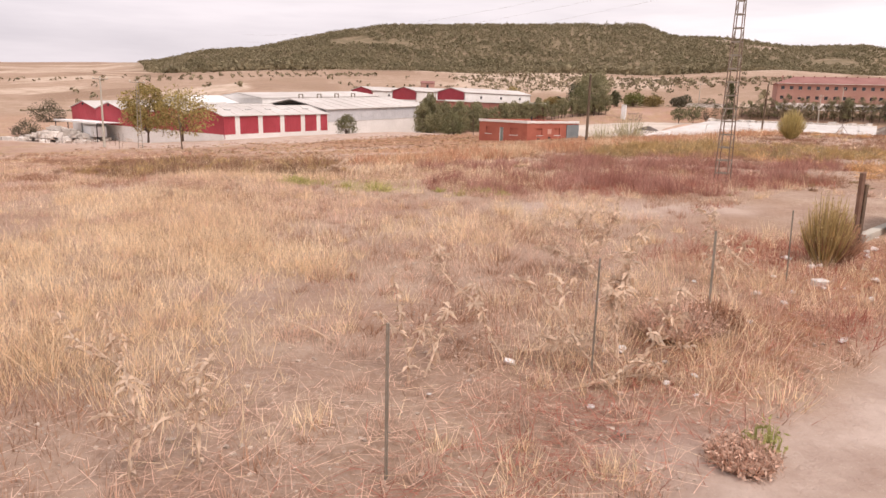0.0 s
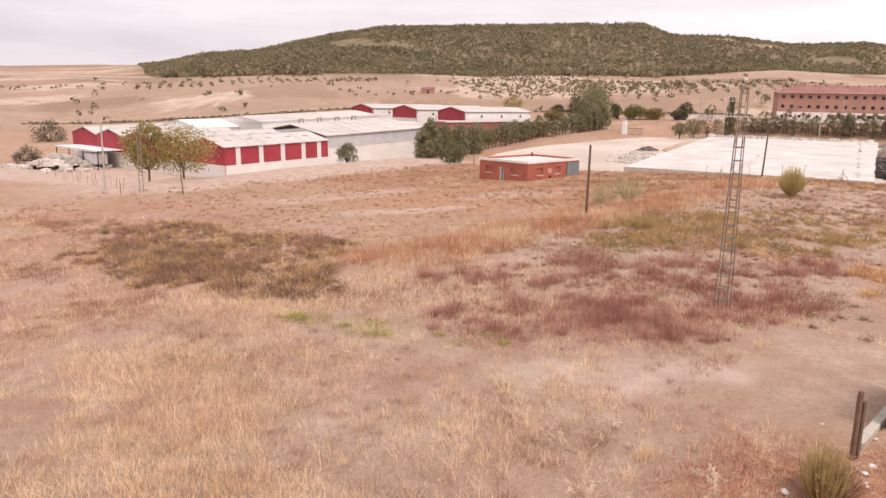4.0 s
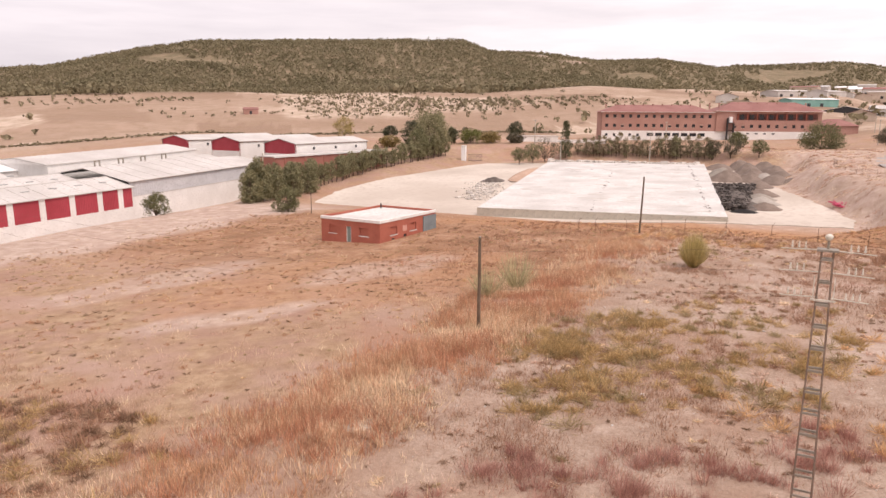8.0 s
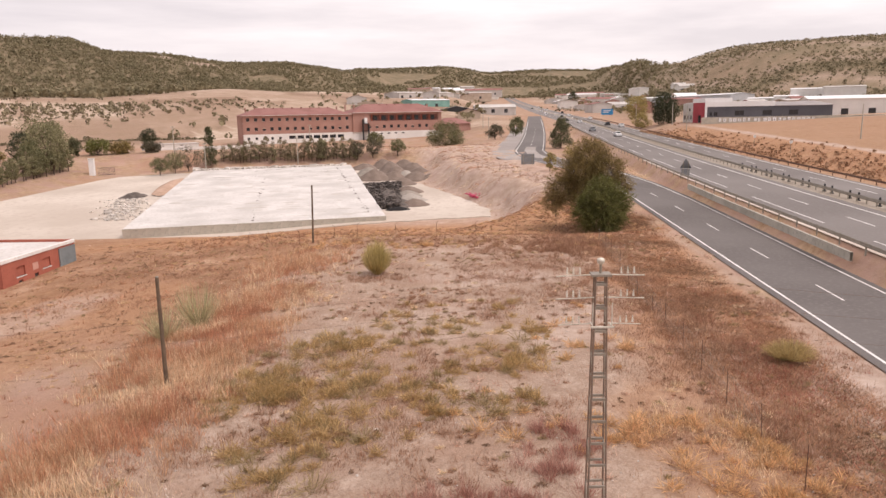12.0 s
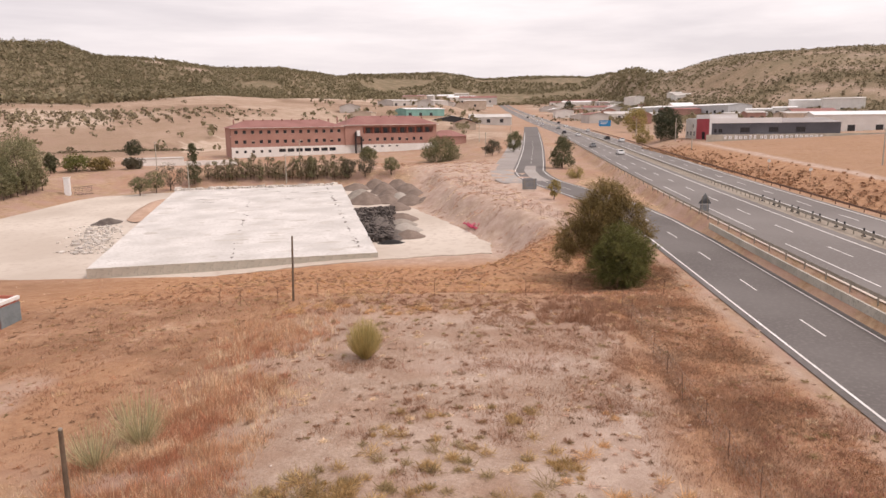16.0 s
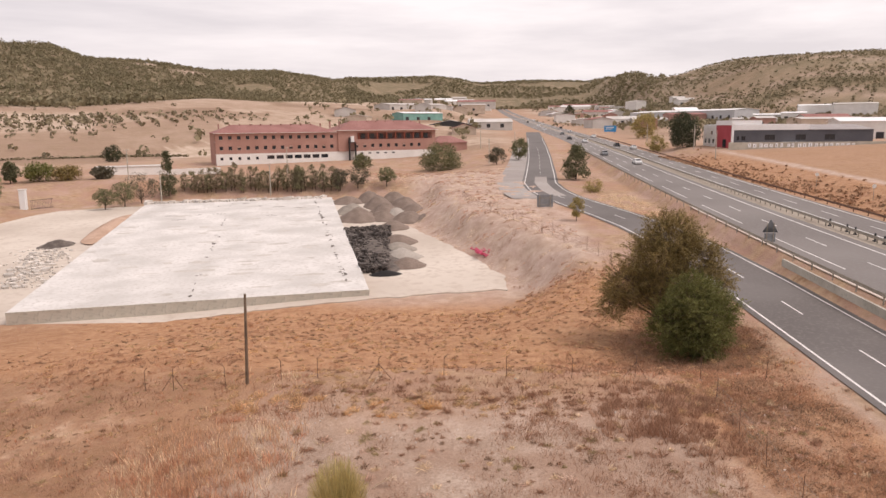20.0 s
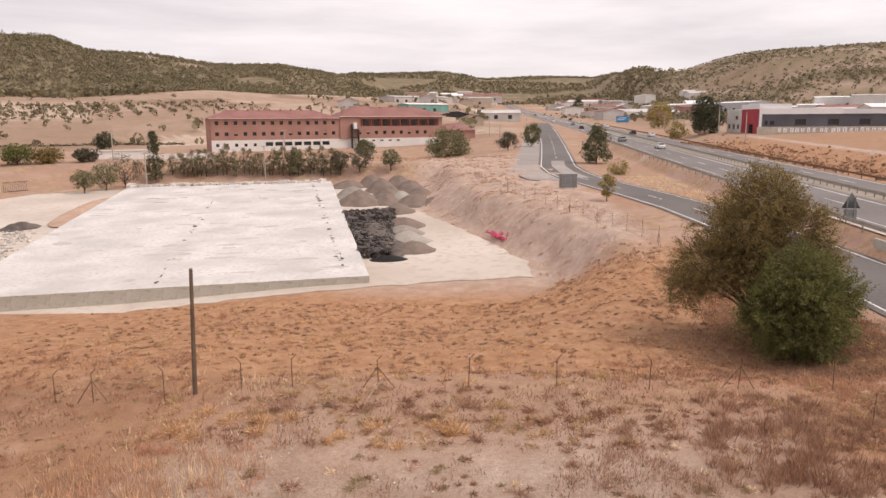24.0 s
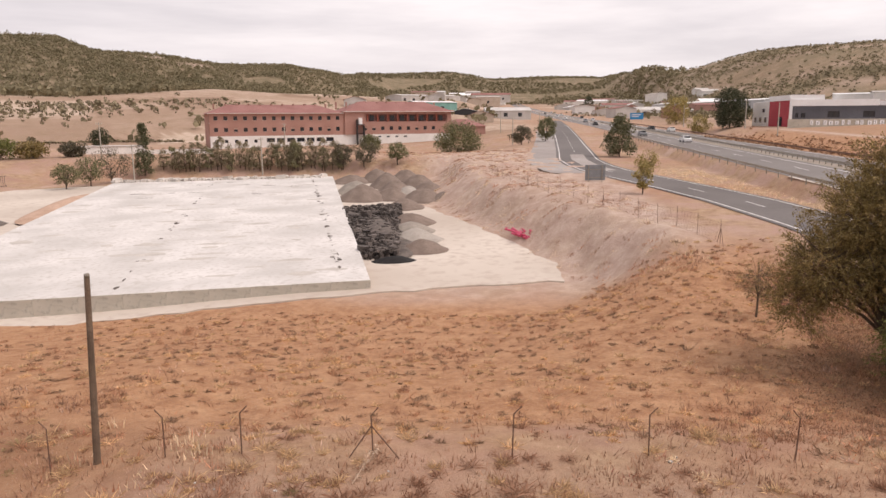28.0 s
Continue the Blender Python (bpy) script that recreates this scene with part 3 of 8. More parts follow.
def ribbon(name, line, half0, half1, rise, material, label, category="road", step=4.0, parent=None, kind="structure"):
    """A strip of surface along a function line(s) -> n, z, from n+half0 to n+half1."""
    rows = []
    s = line[0]
    while s < line[1] - 0.01:
        rows.append(s)
        s += step if s < 260 else step * 4
    rows.append(line[1])
    v, f = [], []
    for s in rows:
        n, z = line[2](s)
        for h in (half0, half1):
            v.append((*xy(s, n + h), z + rise))
    for i in range(len(rows) - 1):
        f.append((2 * i, 2 * i + 1, 2 * i + 3, 2 * i + 2))
    ob = new(name, mesh_of(name, v, f, material))
    if parent is not None:
        ob.parent = parent
    else:
        tagged(ob, label, category, kind=kind)
    return ob


def service_line(s):
    return float(np.interp(s, SVC_S, SVC_N)), float(road_rise(s)) + 1.52 * float(smooth(250, 380, s))


def highway_line(s):
    return float(highway_shift(s)), float(road_rise(s)) + 1.5


road_s = ribbon("service_road", (-60, 480, service_line), -4.1, 4.0, 0.07, M_ASPH, "grey asphalt service road with white edge lines")
for a, b in ((-3.55, -3.38), (3.28, 3.46)):
    ribbon("edge_line", (-60, 400, service_line), a, b, 0.085, M_LINE, "", parent=road_s)
for k in range(-4, 26):
    s0 = 10.0 + 12.5 * k
    ribbon("lane_dash", (s0, s0 + 4.0, service_line), -0.07, 0.07, 0.085, M_LINE, "", step=2.0, parent=road_s)
road_h = ribbon("highway_near", (-80, 1500, highway_line), -24.0, -13.6, 0.05, M_ASPH2, "grey asphalt dual carriageway with white lane lines")
ribbon("edge_line", (-80, 1200, highway_line), -22.75, -22.55, 0.065, M_LINE, "", parent=road_h)
for k in range(-6, 60):
    s0 = 78.5 + 13.3 * k
    ribbon("lane_dash", (s0, s0 + 5.0, highway_line), -19.15, -19.0, 0.065, M_LINE, "", step=2.5, parent=road_h)
    if k % 2 == 0:
        ribbon("lane_dash", (s0 + 2, s0 + 20.0, highway_line), -15.6, -15.45, 0.065, M_LINE, "", step=4.0, parent=road_h)
road_f = ribbon("highway_far", (-80, 1500, highway_line), -33.9, -26.6, 0.05, M_ASPH2, "grey asphalt far carriageway beyond the median")
ribbon("edge_line", (-80, 1200, highway_line), -27.6, -27.4, 0.065, M_LINE, "", parent=road_f)
ribbon("edge_line", (-80, 1200, highway_line), -33.2, -33.0, 0.065, M_LINE, "", parent=road_f)
for k in range(-6, 60):
    s0 = 73.0 + 13.3 * k
    ribbon("lane_dash", (s0, s0 + 5.0, highway_line), -30.4, -30.25, 0.065, M_LINE, "", step=2.5, parent=road_f)
ribbon("side_lane", (172, 330, service_line), 4.0, 9.5, 0.06, mat("pale_asphalt", (0.30, 0.265, 0.245), (0.38, 0.345, 0.32), 0.08, 0.9, 0.2, fine=30, c3=(0.26, 0.225, 0.205)), "pale worn lane beside the service road")
ribbon("apron", (176, 214, service_line), -1.6, 1.2, 0.09, bpy.data.materials["pale_asphalt"], "", parent=road_s)

# ---------- concrete pad ----------
FL, FR = np.array([30.8, 125.1]), np.array([63.4, 106.6])
EX = (FR - FL) / np.linalg.norm(FR - FL)
EY = np.array([-EX[1], EX[0]])
SLAB_W, SLAB_D = 37.5, 83.0


def pad_xy(a, b):
    """Plan point a metres along the slab's front from its left corner, b metres behind it."""
    return tuple(float(v) for v in FL + EX * a + EY * b)


def pad_z(x, y):
    return -2.8 + 0.030 * ((x + y) * K - 120) + float(yard_dip((x + y) * K, (y - x) * K))


def slab_top(a, b):
    return -2.2 + 0.005 * a + 0.031 * b


M_TAR = mat("dark_gravel", (0.095, 0.078, 0.068), (0.175, 0.145, 0.125), 0.8, 0.95, 0.8, fine=10, c3=(0.07, 0.058, 0.052))
M_GRAVEL = mat("grey_gravel", (0.25, 0.215, 0.18), (0.35, 0.305, 0.26), 0.5, 0.95, 0.7, fine=14, c3=(0.19, 0.17, 0.15))
M_RUBBLE = mat("pale_rubble", (0.52, 0.47, 0.42), (0.66, 0.61, 0.56), 1.0, 0.95, 0.5, island=0.25)
M_STAIN = mat("slab_stain", (0.46, 0.425, 0.385), (0.56, 0.52, 0.47), 0.6, 0.9, 0.1, c3=(0.42, 0.385, 0.345))
M_PINK = mat("faded_red_plastic", (0.55, 0.06, 0.13), (0.66, 0.10, 0.18), 1.0, 0.5, 0.1, island=0.2)


def build_pad():
    bm = bmesh.new()
    na, nb = 6, 10
    grid = []
    for j in range(nb + 1):
        row = []
        for i in range(na + 1):
            b = SLAB_D * j / nb
            a = (SLAB_W + 0.022 * b) * i / na
            row.append(bm.verts.new((*pad_xy(a, b), slab_top(a, b))))
        grid.append(row)
    for j in range(nb):
        for i in range(na):
            bm.faces.new((grid[j][i], grid[j][i + 1], grid[j + 1][i + 1], grid[j + 1][i]))
    edge = [grid[0][i] for i in range(na + 1)] + [grid[j][na] for j in range(1, nb + 1)] + [grid[nb][i] for i in range(na - 1, -1, -1)] + [grid[j][0] for j in range(nb - 1, 0, -1)]
    low = [bm.verts.new((v.co.x, v.co.y, v.co.z - 2.2)) for v in edge]
    for i in range(len(edge)):
        k = (i + 1) % len(edge)
        bm.faces.new((edge[i], low[i], low[k], edge[k]))
    ob = part("concrete_slab", bm, M_CONC)
    tagged(ob, "raised pale concrete platform with worn joints and stains", "platform", kind="structure")
    # retaining wall panels along the front, with open joints
    pm = mesh_of("wall_panel", *box_arrays(0.0, 3.11, -0.10, 0.0, -1.6, 0.03), M_WALLC)
    ang = math.atan2(EX[1], EX[0])
    for i in range(12):
        a = i * 3.125 + 0.02
        p = new("wall_panel", pm)
        p.parent = ob
        p.matrix_world = Matrix.Translation((*pad_xy(a, 0), slab_top(a, 0))) @ Matrix.Rotation(ang, 4, "Z")
    rng = random.Random(5)
    # worn lengthwise joints and stains, a few millimetres proud
    bm = bmesh.new()
    for a0, dens in ((17.8, 22), (35.4, 60)):
        for _ in range(dens):
            b = rng.uniform(1, 80)
            flat_blob(bm, a0 + rng.gauss(0, 0.16), b, rng.uniform(0.06, 0.35), rng.uniform(0.1, 0.8), rng)
    part("joint_dirt", bm, M_TAR, ob, "dark dirt in the slab joints")
    bm = bmesh.new()
    for _ in range(85):
        flat_blob(bm, rng.uniform(1, 36), rng.uniform(1.5, 80), rng.uniform(0.4, 2.2), rng.uniform(0.2, 0.9), rng)
    part("stain", bm, M_STAIN, ob, "grey damp stains on the slab")
    bm = bmesh.new()
    for _ in range(11):
        flat_blob(bm, rng.uniform(2, 34), rng.uniform(55, 81), rng.uniform(0.5, 1.8), rng.uniform(0.15, 0.4), rng)
    part("puddle_mark", bm, M_TAR, ob, "dark spill marks on the slab")
    yard = bmesh.new()
    pts = [(-31, -1.0), (-20, -5.5), (2, -3.9), (20, -2.6), (37.5, -1.6), (46, -1.2), (53.5, -1.5), (55.5, 6), (54, 20), (50, 45), (46, 84), (-6, 86), (-18, 83), (-30, 60), (-34, 20)]
    rim = []
    for i, (a, b) in enumerate(pts):
        a2, b2 = pts[(i + 1) % len(pts)]
        k = max(2, int(math.hypot(a2 - a, b2 - b) / 1.5))
        for j in range(k):
            t = j / k
            rim.append((a + (a2 - a) * t + rng.uniform(-0.3, 0.3), b + (b2 - b) * t + rng.uniform(-0.3, 0.3)))
    rim_v = [yard.verts.new((*pad_xy(a, b), pad_z(*pad_xy(a, b)) + 0.12)) for a, b in rim]
    bmesh.ops.triangulate(yard, faces=[yard.faces.new(rim_v)])
    bmesh.ops.subdivide_edges(yard, edges=yard.edges[:], cuts=9, use_grid_fill=True)
    for v in yard.verts:
        v.co.z = pad_z(v.co.x, v.co.y) + 0.12
    skirt = bmesh.ops.extrude_face_region(yard, geom=yard.faces[:])["geom"]
    for g in skirt:
        if isinstance(g, bmesh.types.BMVert):
            g.co.z -= 0.9
    yo = part("yard", yard, M_YARD)
    tagged(yo, "pale dusty concrete yard around the platform", "yard", kind="structure")


def box_arrays(x0, x1, y0, y1, z0, z1):
    v = [(x, y, z) for z in (z0, z1) for y in (y0, y1) for x in (x0, x1)]
    return v, [(0, 2, 3, 1), (4, 5, 7, 6), (0, 1, 5, 4), (2, 6, 7, 3), (0, 4, 6, 2), (1, 3, 7, 5)]


def flat_blob(bm, a, b, ra, rb, rng):
    k = 9
    vs = []
    for i in range(k):
        q = 2 * math.pi * i / k
        r = rng.uniform(0.6, 1.1)
        aa, bb = min(max(a + ra * r * math.cos(q), 0.1), SLAB_W - 0.1), min(max(b + rb * r * math.sin(q), 0.1), SLAB_D - 0.1)
        vs.append(bm.verts.new((*pad_xy(aa, bb), slab_top(aa, bb) + 0.006 + rng.uniform(0, 0.004))))
    bm.faces.new(vs)


build_pad()


def heap(name, x, y, z, rx, ry, h, material, label, category, seed, rot=0.0, rings=9, seg=22, lump=0.18):
    """A rounded spoil heap with a crumbly surface."""
    rng = random.Random(seed)
    bm = bmesh.new()
    top = bm.verts.new((rng.uniform(-0.1, 0.1) * rx, 0, h))
    prev = None
    for i in range(1, rings + 1):
        t = i / rings
        ring = []
        for j in range(seg):
            q = 2 * math.pi * j / seg
            px, py = rx * t * math.cos(q), ry * t * math.sin(q)
            zz = h * (math.cos(t * math.pi) * 0.5 + 0.5) ** 0.8
            k = noise.noise(Vector((px * 0.9 + seed, py * 0.9, seed * 3.1))) * lump * h + noise.noise(Vector((px * 3 + seed, py * 3, 7))) * lump * 0.4 * h
            wob = 1 + 0.12 * noise.noise(Vector((math.cos(q) * 2 + seed, math.sin(q) * 2, 1)))
            ring.append(bm.verts.new((px * wob, py * wob, (zz + k * (1 - t * 0.6)) if i < rings else -0.3)))
        for j in range(seg):
            if prev is None:
                bm.faces.new((top, ring[j], ring[(j + 1) % seg]))
            else:
                bm.faces.new((prev[j], ring[j], ring[(j + 1) % seg], prev[(j + 1) % seg]))
        prev = ring
    for f in bm.faces:
        f.smooth = True
    ob = part(name, bm, material)
    ob.matrix_world = pose(x, y, z, 0, 0, rot)
    return tagged(ob, label, category, group="spoil heaps")


def chunk_arrays(n, spread, size, rng, zf, flatten=0.6):
    """Many small angular lumps."""
    base = np.array([(-1, -1, -1), (1, -1, -1), (1, 1, -1), (-1, 1, -1), (-1, -1, 1), (1, -1, 1), (1, 1, 1), (-1, 1, 1)], float)
    quad = np.array([(0, 3, 2, 1), (4, 5, 6, 7), (0, 1, 5, 4), (1, 2, 6, 5), (2, 3, 7, 6), (3, 0, 4, 7)])
    vs, fs = [], []
    for i in range(n):
        px, py = spread(rng)
        s = rng.lognormal(0, 0.45) * size
        v = base * rng.uniform(0.5, 1.2, (8, 3)) * s * np.array([1, 1, flatten])
        a = rng.uniform(0, 6.28)
        c, sn_ = math.cos(a), math.sin(a)
        v = np.stack([v[:, 0] * c - v[:, 1] * sn_, v[:, 0] * sn_ + v[:, 1] * c, v[:, 2]], 1)
        vs.append(v + (px, py, zf(px, py)))
        fs.append(quad + 8 * i)
    return np.concatenate(vs), np.concatenate(fs)


M_MILLED = mat("milled_asphalt", (0.185, 0.138, 0.112), (0.255, 0.195, 0.16), 0.5, 0.95, 0.7, fine=14, c3=(0.125, 0.10, 0.082))
M_PALEGRAVEL = mat("pale_gravel", (0.33, 0.29, 0.25), (0.42, 0.375, 0.33), 0.5, 0.95, 0.7, fine=14, c3=(0.26, 0.23, 0.20))
# along and behind the slab front, half widths, height, kind: 0 brown, 1 grey, 2 pale
HEAPS = [(42.6, 79, 3.4, 3.4, 1.7, 0), (47.6, 80, 2.8, 3.6, 2.9, 0), (48.4, 71, 2.8, 4.6, 3.0, 0), (48.6, 63, 2.6, 3.6, 2.4, 0), (53.0, 79, 2.9, 3.6, 2.5, 0), (53.8, 70, 2.9, 4.2, 2.5, 0), (54.2, 62, 2.7, 3.4, 1.9, 0),
         (42.0, 64, 3.0, 3.6, 2.2, 1), (42.4, 55, 3.6, 4.2, 2.7, 0), (46.6, 54, 2.7, 3.2, 2.1, 0), (50.4, 60, 1.9, 2.2, 1.4, 2), (51.4, 52, 3.0, 3.6, 2.0, 0), (54.2, 50, 2.2, 3.0, 1.5, 0),
         (47.2, 44, 2.4, 3.0, 1.5, 0), (46.0, 30.5, 2.6, 2.6, 1.5, 0), (45.0, 25, 2.4, 2.4, 1.4, 1), (44.6, 19.5, 2.5, 2.7, 1.5, 2), (44.4, 14.0, 2.2, 2.2, 1.4, 0)]
for i, (a, b, rx, ry, h, kind) in enumerate(HEAPS):
    X, Y = pad_xy(a, b)
    heap(("asphalt_mound", "gravel_mound", "gravel_mound")[kind], X, Y, pad_z(X, Y) + 0.12, rx * 1.3, ry * 1.3, h * 0.78, (M_MILLED, M_GRAVEL, M_PALEGRAVEL)[kind],
         ("rounded heap of brown milled asphalt on the yard", "rounded heap of grey gravel on the yard", "rounded heap of pale gravel on the yard")[kind], "heap", 11 + i, rot=math.degrees(math.atan2(EX[1], EX[0])), rings=12, seg=28)
# broken asphalt between slab and heaps
RNG = np.random.default_rng(8)
cv, cf = chunk_arrays(4200, lambda r: (lambda f, g: pad_xy(38.1 + (3.2 + 5.4 * f) * g, 10.5 + 32 * f))(r.uniform(0, 1), r.beta(1.1, 1.3)), 0.13, RNG, lambda x, y: pad_z(x, y) + 0.2 + 0.7 * RNG.uniform(0, 1), 0.9)
tagged(new("broken_asphalt", mesh_of("broken_asphalt", cv, cf, mat("broken_asphalt", (0.075, 0.062, 0.056), (0.15, 0.125, 0.11), 2, 0.9, 0.3, island=0.6))), "heap of broken black asphalt slabs beside the platform", "rubble", kind="stuff")
hX, hY = pad_xy(41.4, 27.0)
heap("asphalt_mound", hX, hY, pad_z(hX, hY) + 0.1, 3.6, 17.0, 1.0, M_TAR, "low dark mound of broken asphalt", "heap", 41, rot=math.degrees(math.atan2(EX[1], EX[0])))
hX, hY = pad_xy(40.8, 9.6)
heap("tar_mound", hX, hY, pad_z(hX, hY) + 0.1, 2.4, 1.5, 0.5, mat("black_tar", (0.012, 0.01, 0.01), (0.02, 0.018, 0.017), 1, 0.8, 0.4), "small black heap of tar waste", "heap", 44, rot=-30)
# pink plastic pipes
pipes = thing("plastic_pipes", pose(*pad_xy(56.0, 16.6), pad_z(*pad_xy(56.0, 16.6)) + 0.55, 0, 0, 52), "tangled pile of faded red plastic pipes on the yard edge", "pipes")
rngp = random.Random(3)
for i in range(46):
    a = Vector((rngp.uniform(-3.2, 3.2), rngp.uniform(-0.9, 0.9), rngp.uniform(0.0, 0.5)))
    q = rngp.gauss(0.2, 0.5)
    part("pipe", rod(bmesh.new(), a, a + Vector((math.cos(q) * rngp.uniform(0.8, 2.2), math.sin(q) * 1.2, rngp.uniform(-0.15, 0.3))), 0.11, n=6), M_PINK, pipes)
# rubble left of the slab
cv, cf = chunk_arrays(420, lambda r: (lambda f: pad_xy(-4.0 - 2.6 * f + 1.7 * r.normal(0, 1), 15 + 25 * f))(r.beta(1.3, 1.3)), 0.17, np.random.default_rng(4), lambda x, y: pad_z(x, y) + 0.18)
tagged(new("concrete_rubble", mesh_of("concrete_rubble", cv, cf, M_RUBBLE)), "scattered pale concrete rubble beside the platform", "rubble", kind="stuff")
hX, hY = pad_xy(-6.6, 42)
heap("debris_mound", hX, hY, pad_z(hX, hY) + 0.1, 3.4, 2.2, 1.0, M_TAR, "low dark heap of debris on the yard", "heap", 50, rot=20, lump=0.4)
M_SANDY = mat("pinkish_sand", (0.42, 0.28, 0.20), (0.52, 0.36, 0.27), 0.4, 0.95, 0.5, fine=10)
hX, hY = pad_xy(-1.8, 62)
heap("sand_bank", hX, hY, pad_z(hX, hY), 3.0, 21, 1.0, M_SANDY, "long low bank of pinkish sand beside the platform", "heap", 52, rot=math.degrees(math.atan2(EX[1], EX[0])))
cv, cf = chunk_arrays(500, lambda r: pad_xy(r.uniform(0, 37.5), 82.4 + r.normal(0, 0.5)), 0.28, np.random.default_rng(14), lambda x, y: slab_top(18, 83) + 0.05)
tagged(new("rear_rubble", mesh_of("rear_rubble", cv, cf, M_RUBBLE)), "ridge of pale rubble along the platform's rear edge", "rubble", kind="stuff")


# ---------- hut ----------
def wall_with_holes(w, h, t, holes, z0=0.0):
    """An upright wall along x, thickness t in +y, with rectangular openings through it."""
    bm = bmesh.new()
    xs = sorted({0.0, w, *(v for a, b, c, d in holes for v in (a, b))})
    zs = sorted({z0, h, *(v for a, b, c, d in holes for v in (c, d))})
    for i in range(len(xs) - 1):
        for j in range(len(zs) - 1):
            cx, cz = (xs[i] + xs[i + 1]) / 2, (zs[j] + zs[j + 1]) / 2
            if not any(a < cx < b and c < cz < d for a, b, c, d in holes):
                box(bm, xs[i], xs[i + 1], 0, t, zs[j], zs[j + 1])
    bmesh.ops.remove_doubles(bm, verts=bm.verts, dist=0.0005)
    seen = {}
    for f in list(bm.faces):
        seen.setdefault(frozenset(f.verts), []).append(f)
    bmesh.ops.delete(bm, geom=[f for fs in seen.values() if len(fs) > 1 for f in fs], context="FACES_ONLY")
    return bm


def moved(ob, m):
    ob.matrix_parent_inverse = Matrix.Identity(4)
    ob.matrix_basis = m
    return ob


def build_hut():
    o, e1 = np.array([10.25, 91.2]), np.array([-5.85, 5.7])
    ang = math.degrees(math.atan2(-e1[1], -e1[0]))
    w, d, h, t = 8.1, 11.4, 2.5, 0.25
    zb = -1.72
    hut = thing("brick_hut", pose(float(o[0] + e1[0]), float(o[1] + e1[1]), zb, 0, 0, ang), "low red brick hut with flat pale roof standing in dry grass", "hut")
    front = [(1.1, 2.15, 0.95, 1.85), (3.55, 4.2, 0.05, 1.85), (5.35, 6.6, 0.95, 1.85)]
    side = [(1.7, 3.0, 0.95, 1.85), (1.95, 2.55, 0.1, 0.6), (4.3, 4.9, 0.25, 0.75), (5.6, 6.9, 0.95, 1.85)]
    part("wall", wall_with_holes(w, h, t, front, -0.6), M_BRICK, hut)
    moved(part("wall", wall_with_holes(d - 2 * t, h, t, side, -0.6), M_BRICK, hut), pose(w, t, 0, 0, 0, 90))
    moved(part("wall", wall_with_holes(w, h, t, [], -0.6), M_BRICK, hut), pose(w, d, 0, 0, 0, 180))
    moved(part("wall", wall_with_holes(d - 2 * t, h, t, [], -0.6), M_BRICK, hut), pose(0, d - t, 0, 0, 0, -90))
    part("roof", boxes((0.1, w - 0.1, 0.1, d - 0.1, h, h + 0.06)), M_CONC, hut, "pale concrete flat roof")
    # low parapet all round: pale band outside, red coping at the rear
    for x0, x1, y0, y1, m in ((-0.08, w + 0.08, -0.08, 0.22, M_WHITE), (w - 0.22, w + 0.08, 0.22, d + 0.08, M_WHITE), (-0.08, 0.2, 0.22, d + 0.08, M_BRICK), (0.2, w - 0.22, d - 0.2, d + 0.08, M_BRICK)):
        part("parapet", boxes((x0, x1, y0, y1, h - 0.02, h + 0.3), bevel=0.015), m, hut)
    part("floor", boxes((0.3, w - 0.3, 0.3, d - 0.3, -0.3, 0.0)), M_WALLC, hut)
    for a, b, c, e in (front[0], front[2]):
        sh = part("shutter", boxes((a, b, 0.14, 0.2, c, e)), M_BRICK, hut, "bricked-up window recess")
        part("sill", boxes((a - 0.08, b + 0.08, -0.06, 0.14, c - 0.07, c)), M_WHITE, sh)
    door = part("door", boxes((3.6, 4.15, 0.1, 0.15, 0.05, 1.83)), M_GREENGREY, hut, "narrow grey-green metal door")
    part("door_frame", boxes((3.53, 3.6, 0.03, 0.2, 0.03, 1.88), (4.15, 4.22, 0.03, 0.2, 0.03, 1.88)), M_WHITE, door)
    for a, b, c, e in (side[0], side[3]):
        sh = moved(part("shutter", boxes((a, b, 0.14, 0.2, c, e)), M_BRICK, hut), pose(w, t, 0, 0, 0, 90))
        part("sill", boxes((a - 0.08, b + 0.08, -0.06, 0.14, c - 0.07, c)), M_WHITE, sh)
    for a, b, c, e in (side[1], side[2]):
        moved(part("vent", boxes((a, b, 0.12, 0.17, c, e)), M_DARKPAINT, hut, "dark vent opening"), pose(w, t, 0, 0, 0, 90))
    moved(part("notice", boxes((4.1, 4.95, -0.02, -0.004, 1.1, 1.75)), mat("faded_paint", (0.55, 0.30, 0.24), (0.62, 0.36, 0.29), 2, 0.8), hut), pose(w, t, 0, 0, 0, 90))
    moved(part("metal_gate", boxes((8.3, 11.1, -0.12, -0.03, 0.1, 2.3)), mat("blue_grey_metal", (0.17, 0.20, 0.21), (0.22, 0.25, 0.26), 1, 0.6), hut, "blue-grey sheet metal door"), pose(w, t, 0, 0, 0, 90))
    moved(part("kerb", boxes((8.2, 11.5, -0.5, -0.1, -0.3, 0.1)), M_WHITE, hut), pose(w, t, 0, 0, 0, 90))
    part("chimney", rod(bmesh.new(), (0.9, d - 1.2, h), (0.9, d - 1.2, h + 0.7), 0.09), M_DARKPAINT, hut)


build_hut()


# ---------- poles and pylon ----------
def wood_pole(x, y, h, label, lean=(0, 0), r=0.11):
    p = thing("telegraph_pole", pose(x, y, ground_z(x, y)), label, "pole", group="wooden poles")
    bm = rod(bmesh.new(), (0, 0, -0.4), (lean[0], lean[1], h), r, r * 0.72, 12)
    part("pole", bm, M_POLE, p)
    part("cap", rod(bmesh.new(), (lean[0], lean[1], h - 0.02), (lean[0], lean[1], h + 0.04), r * 0.8, r * 0.6), M_STEEL, p, "dull metal cap")
    return p


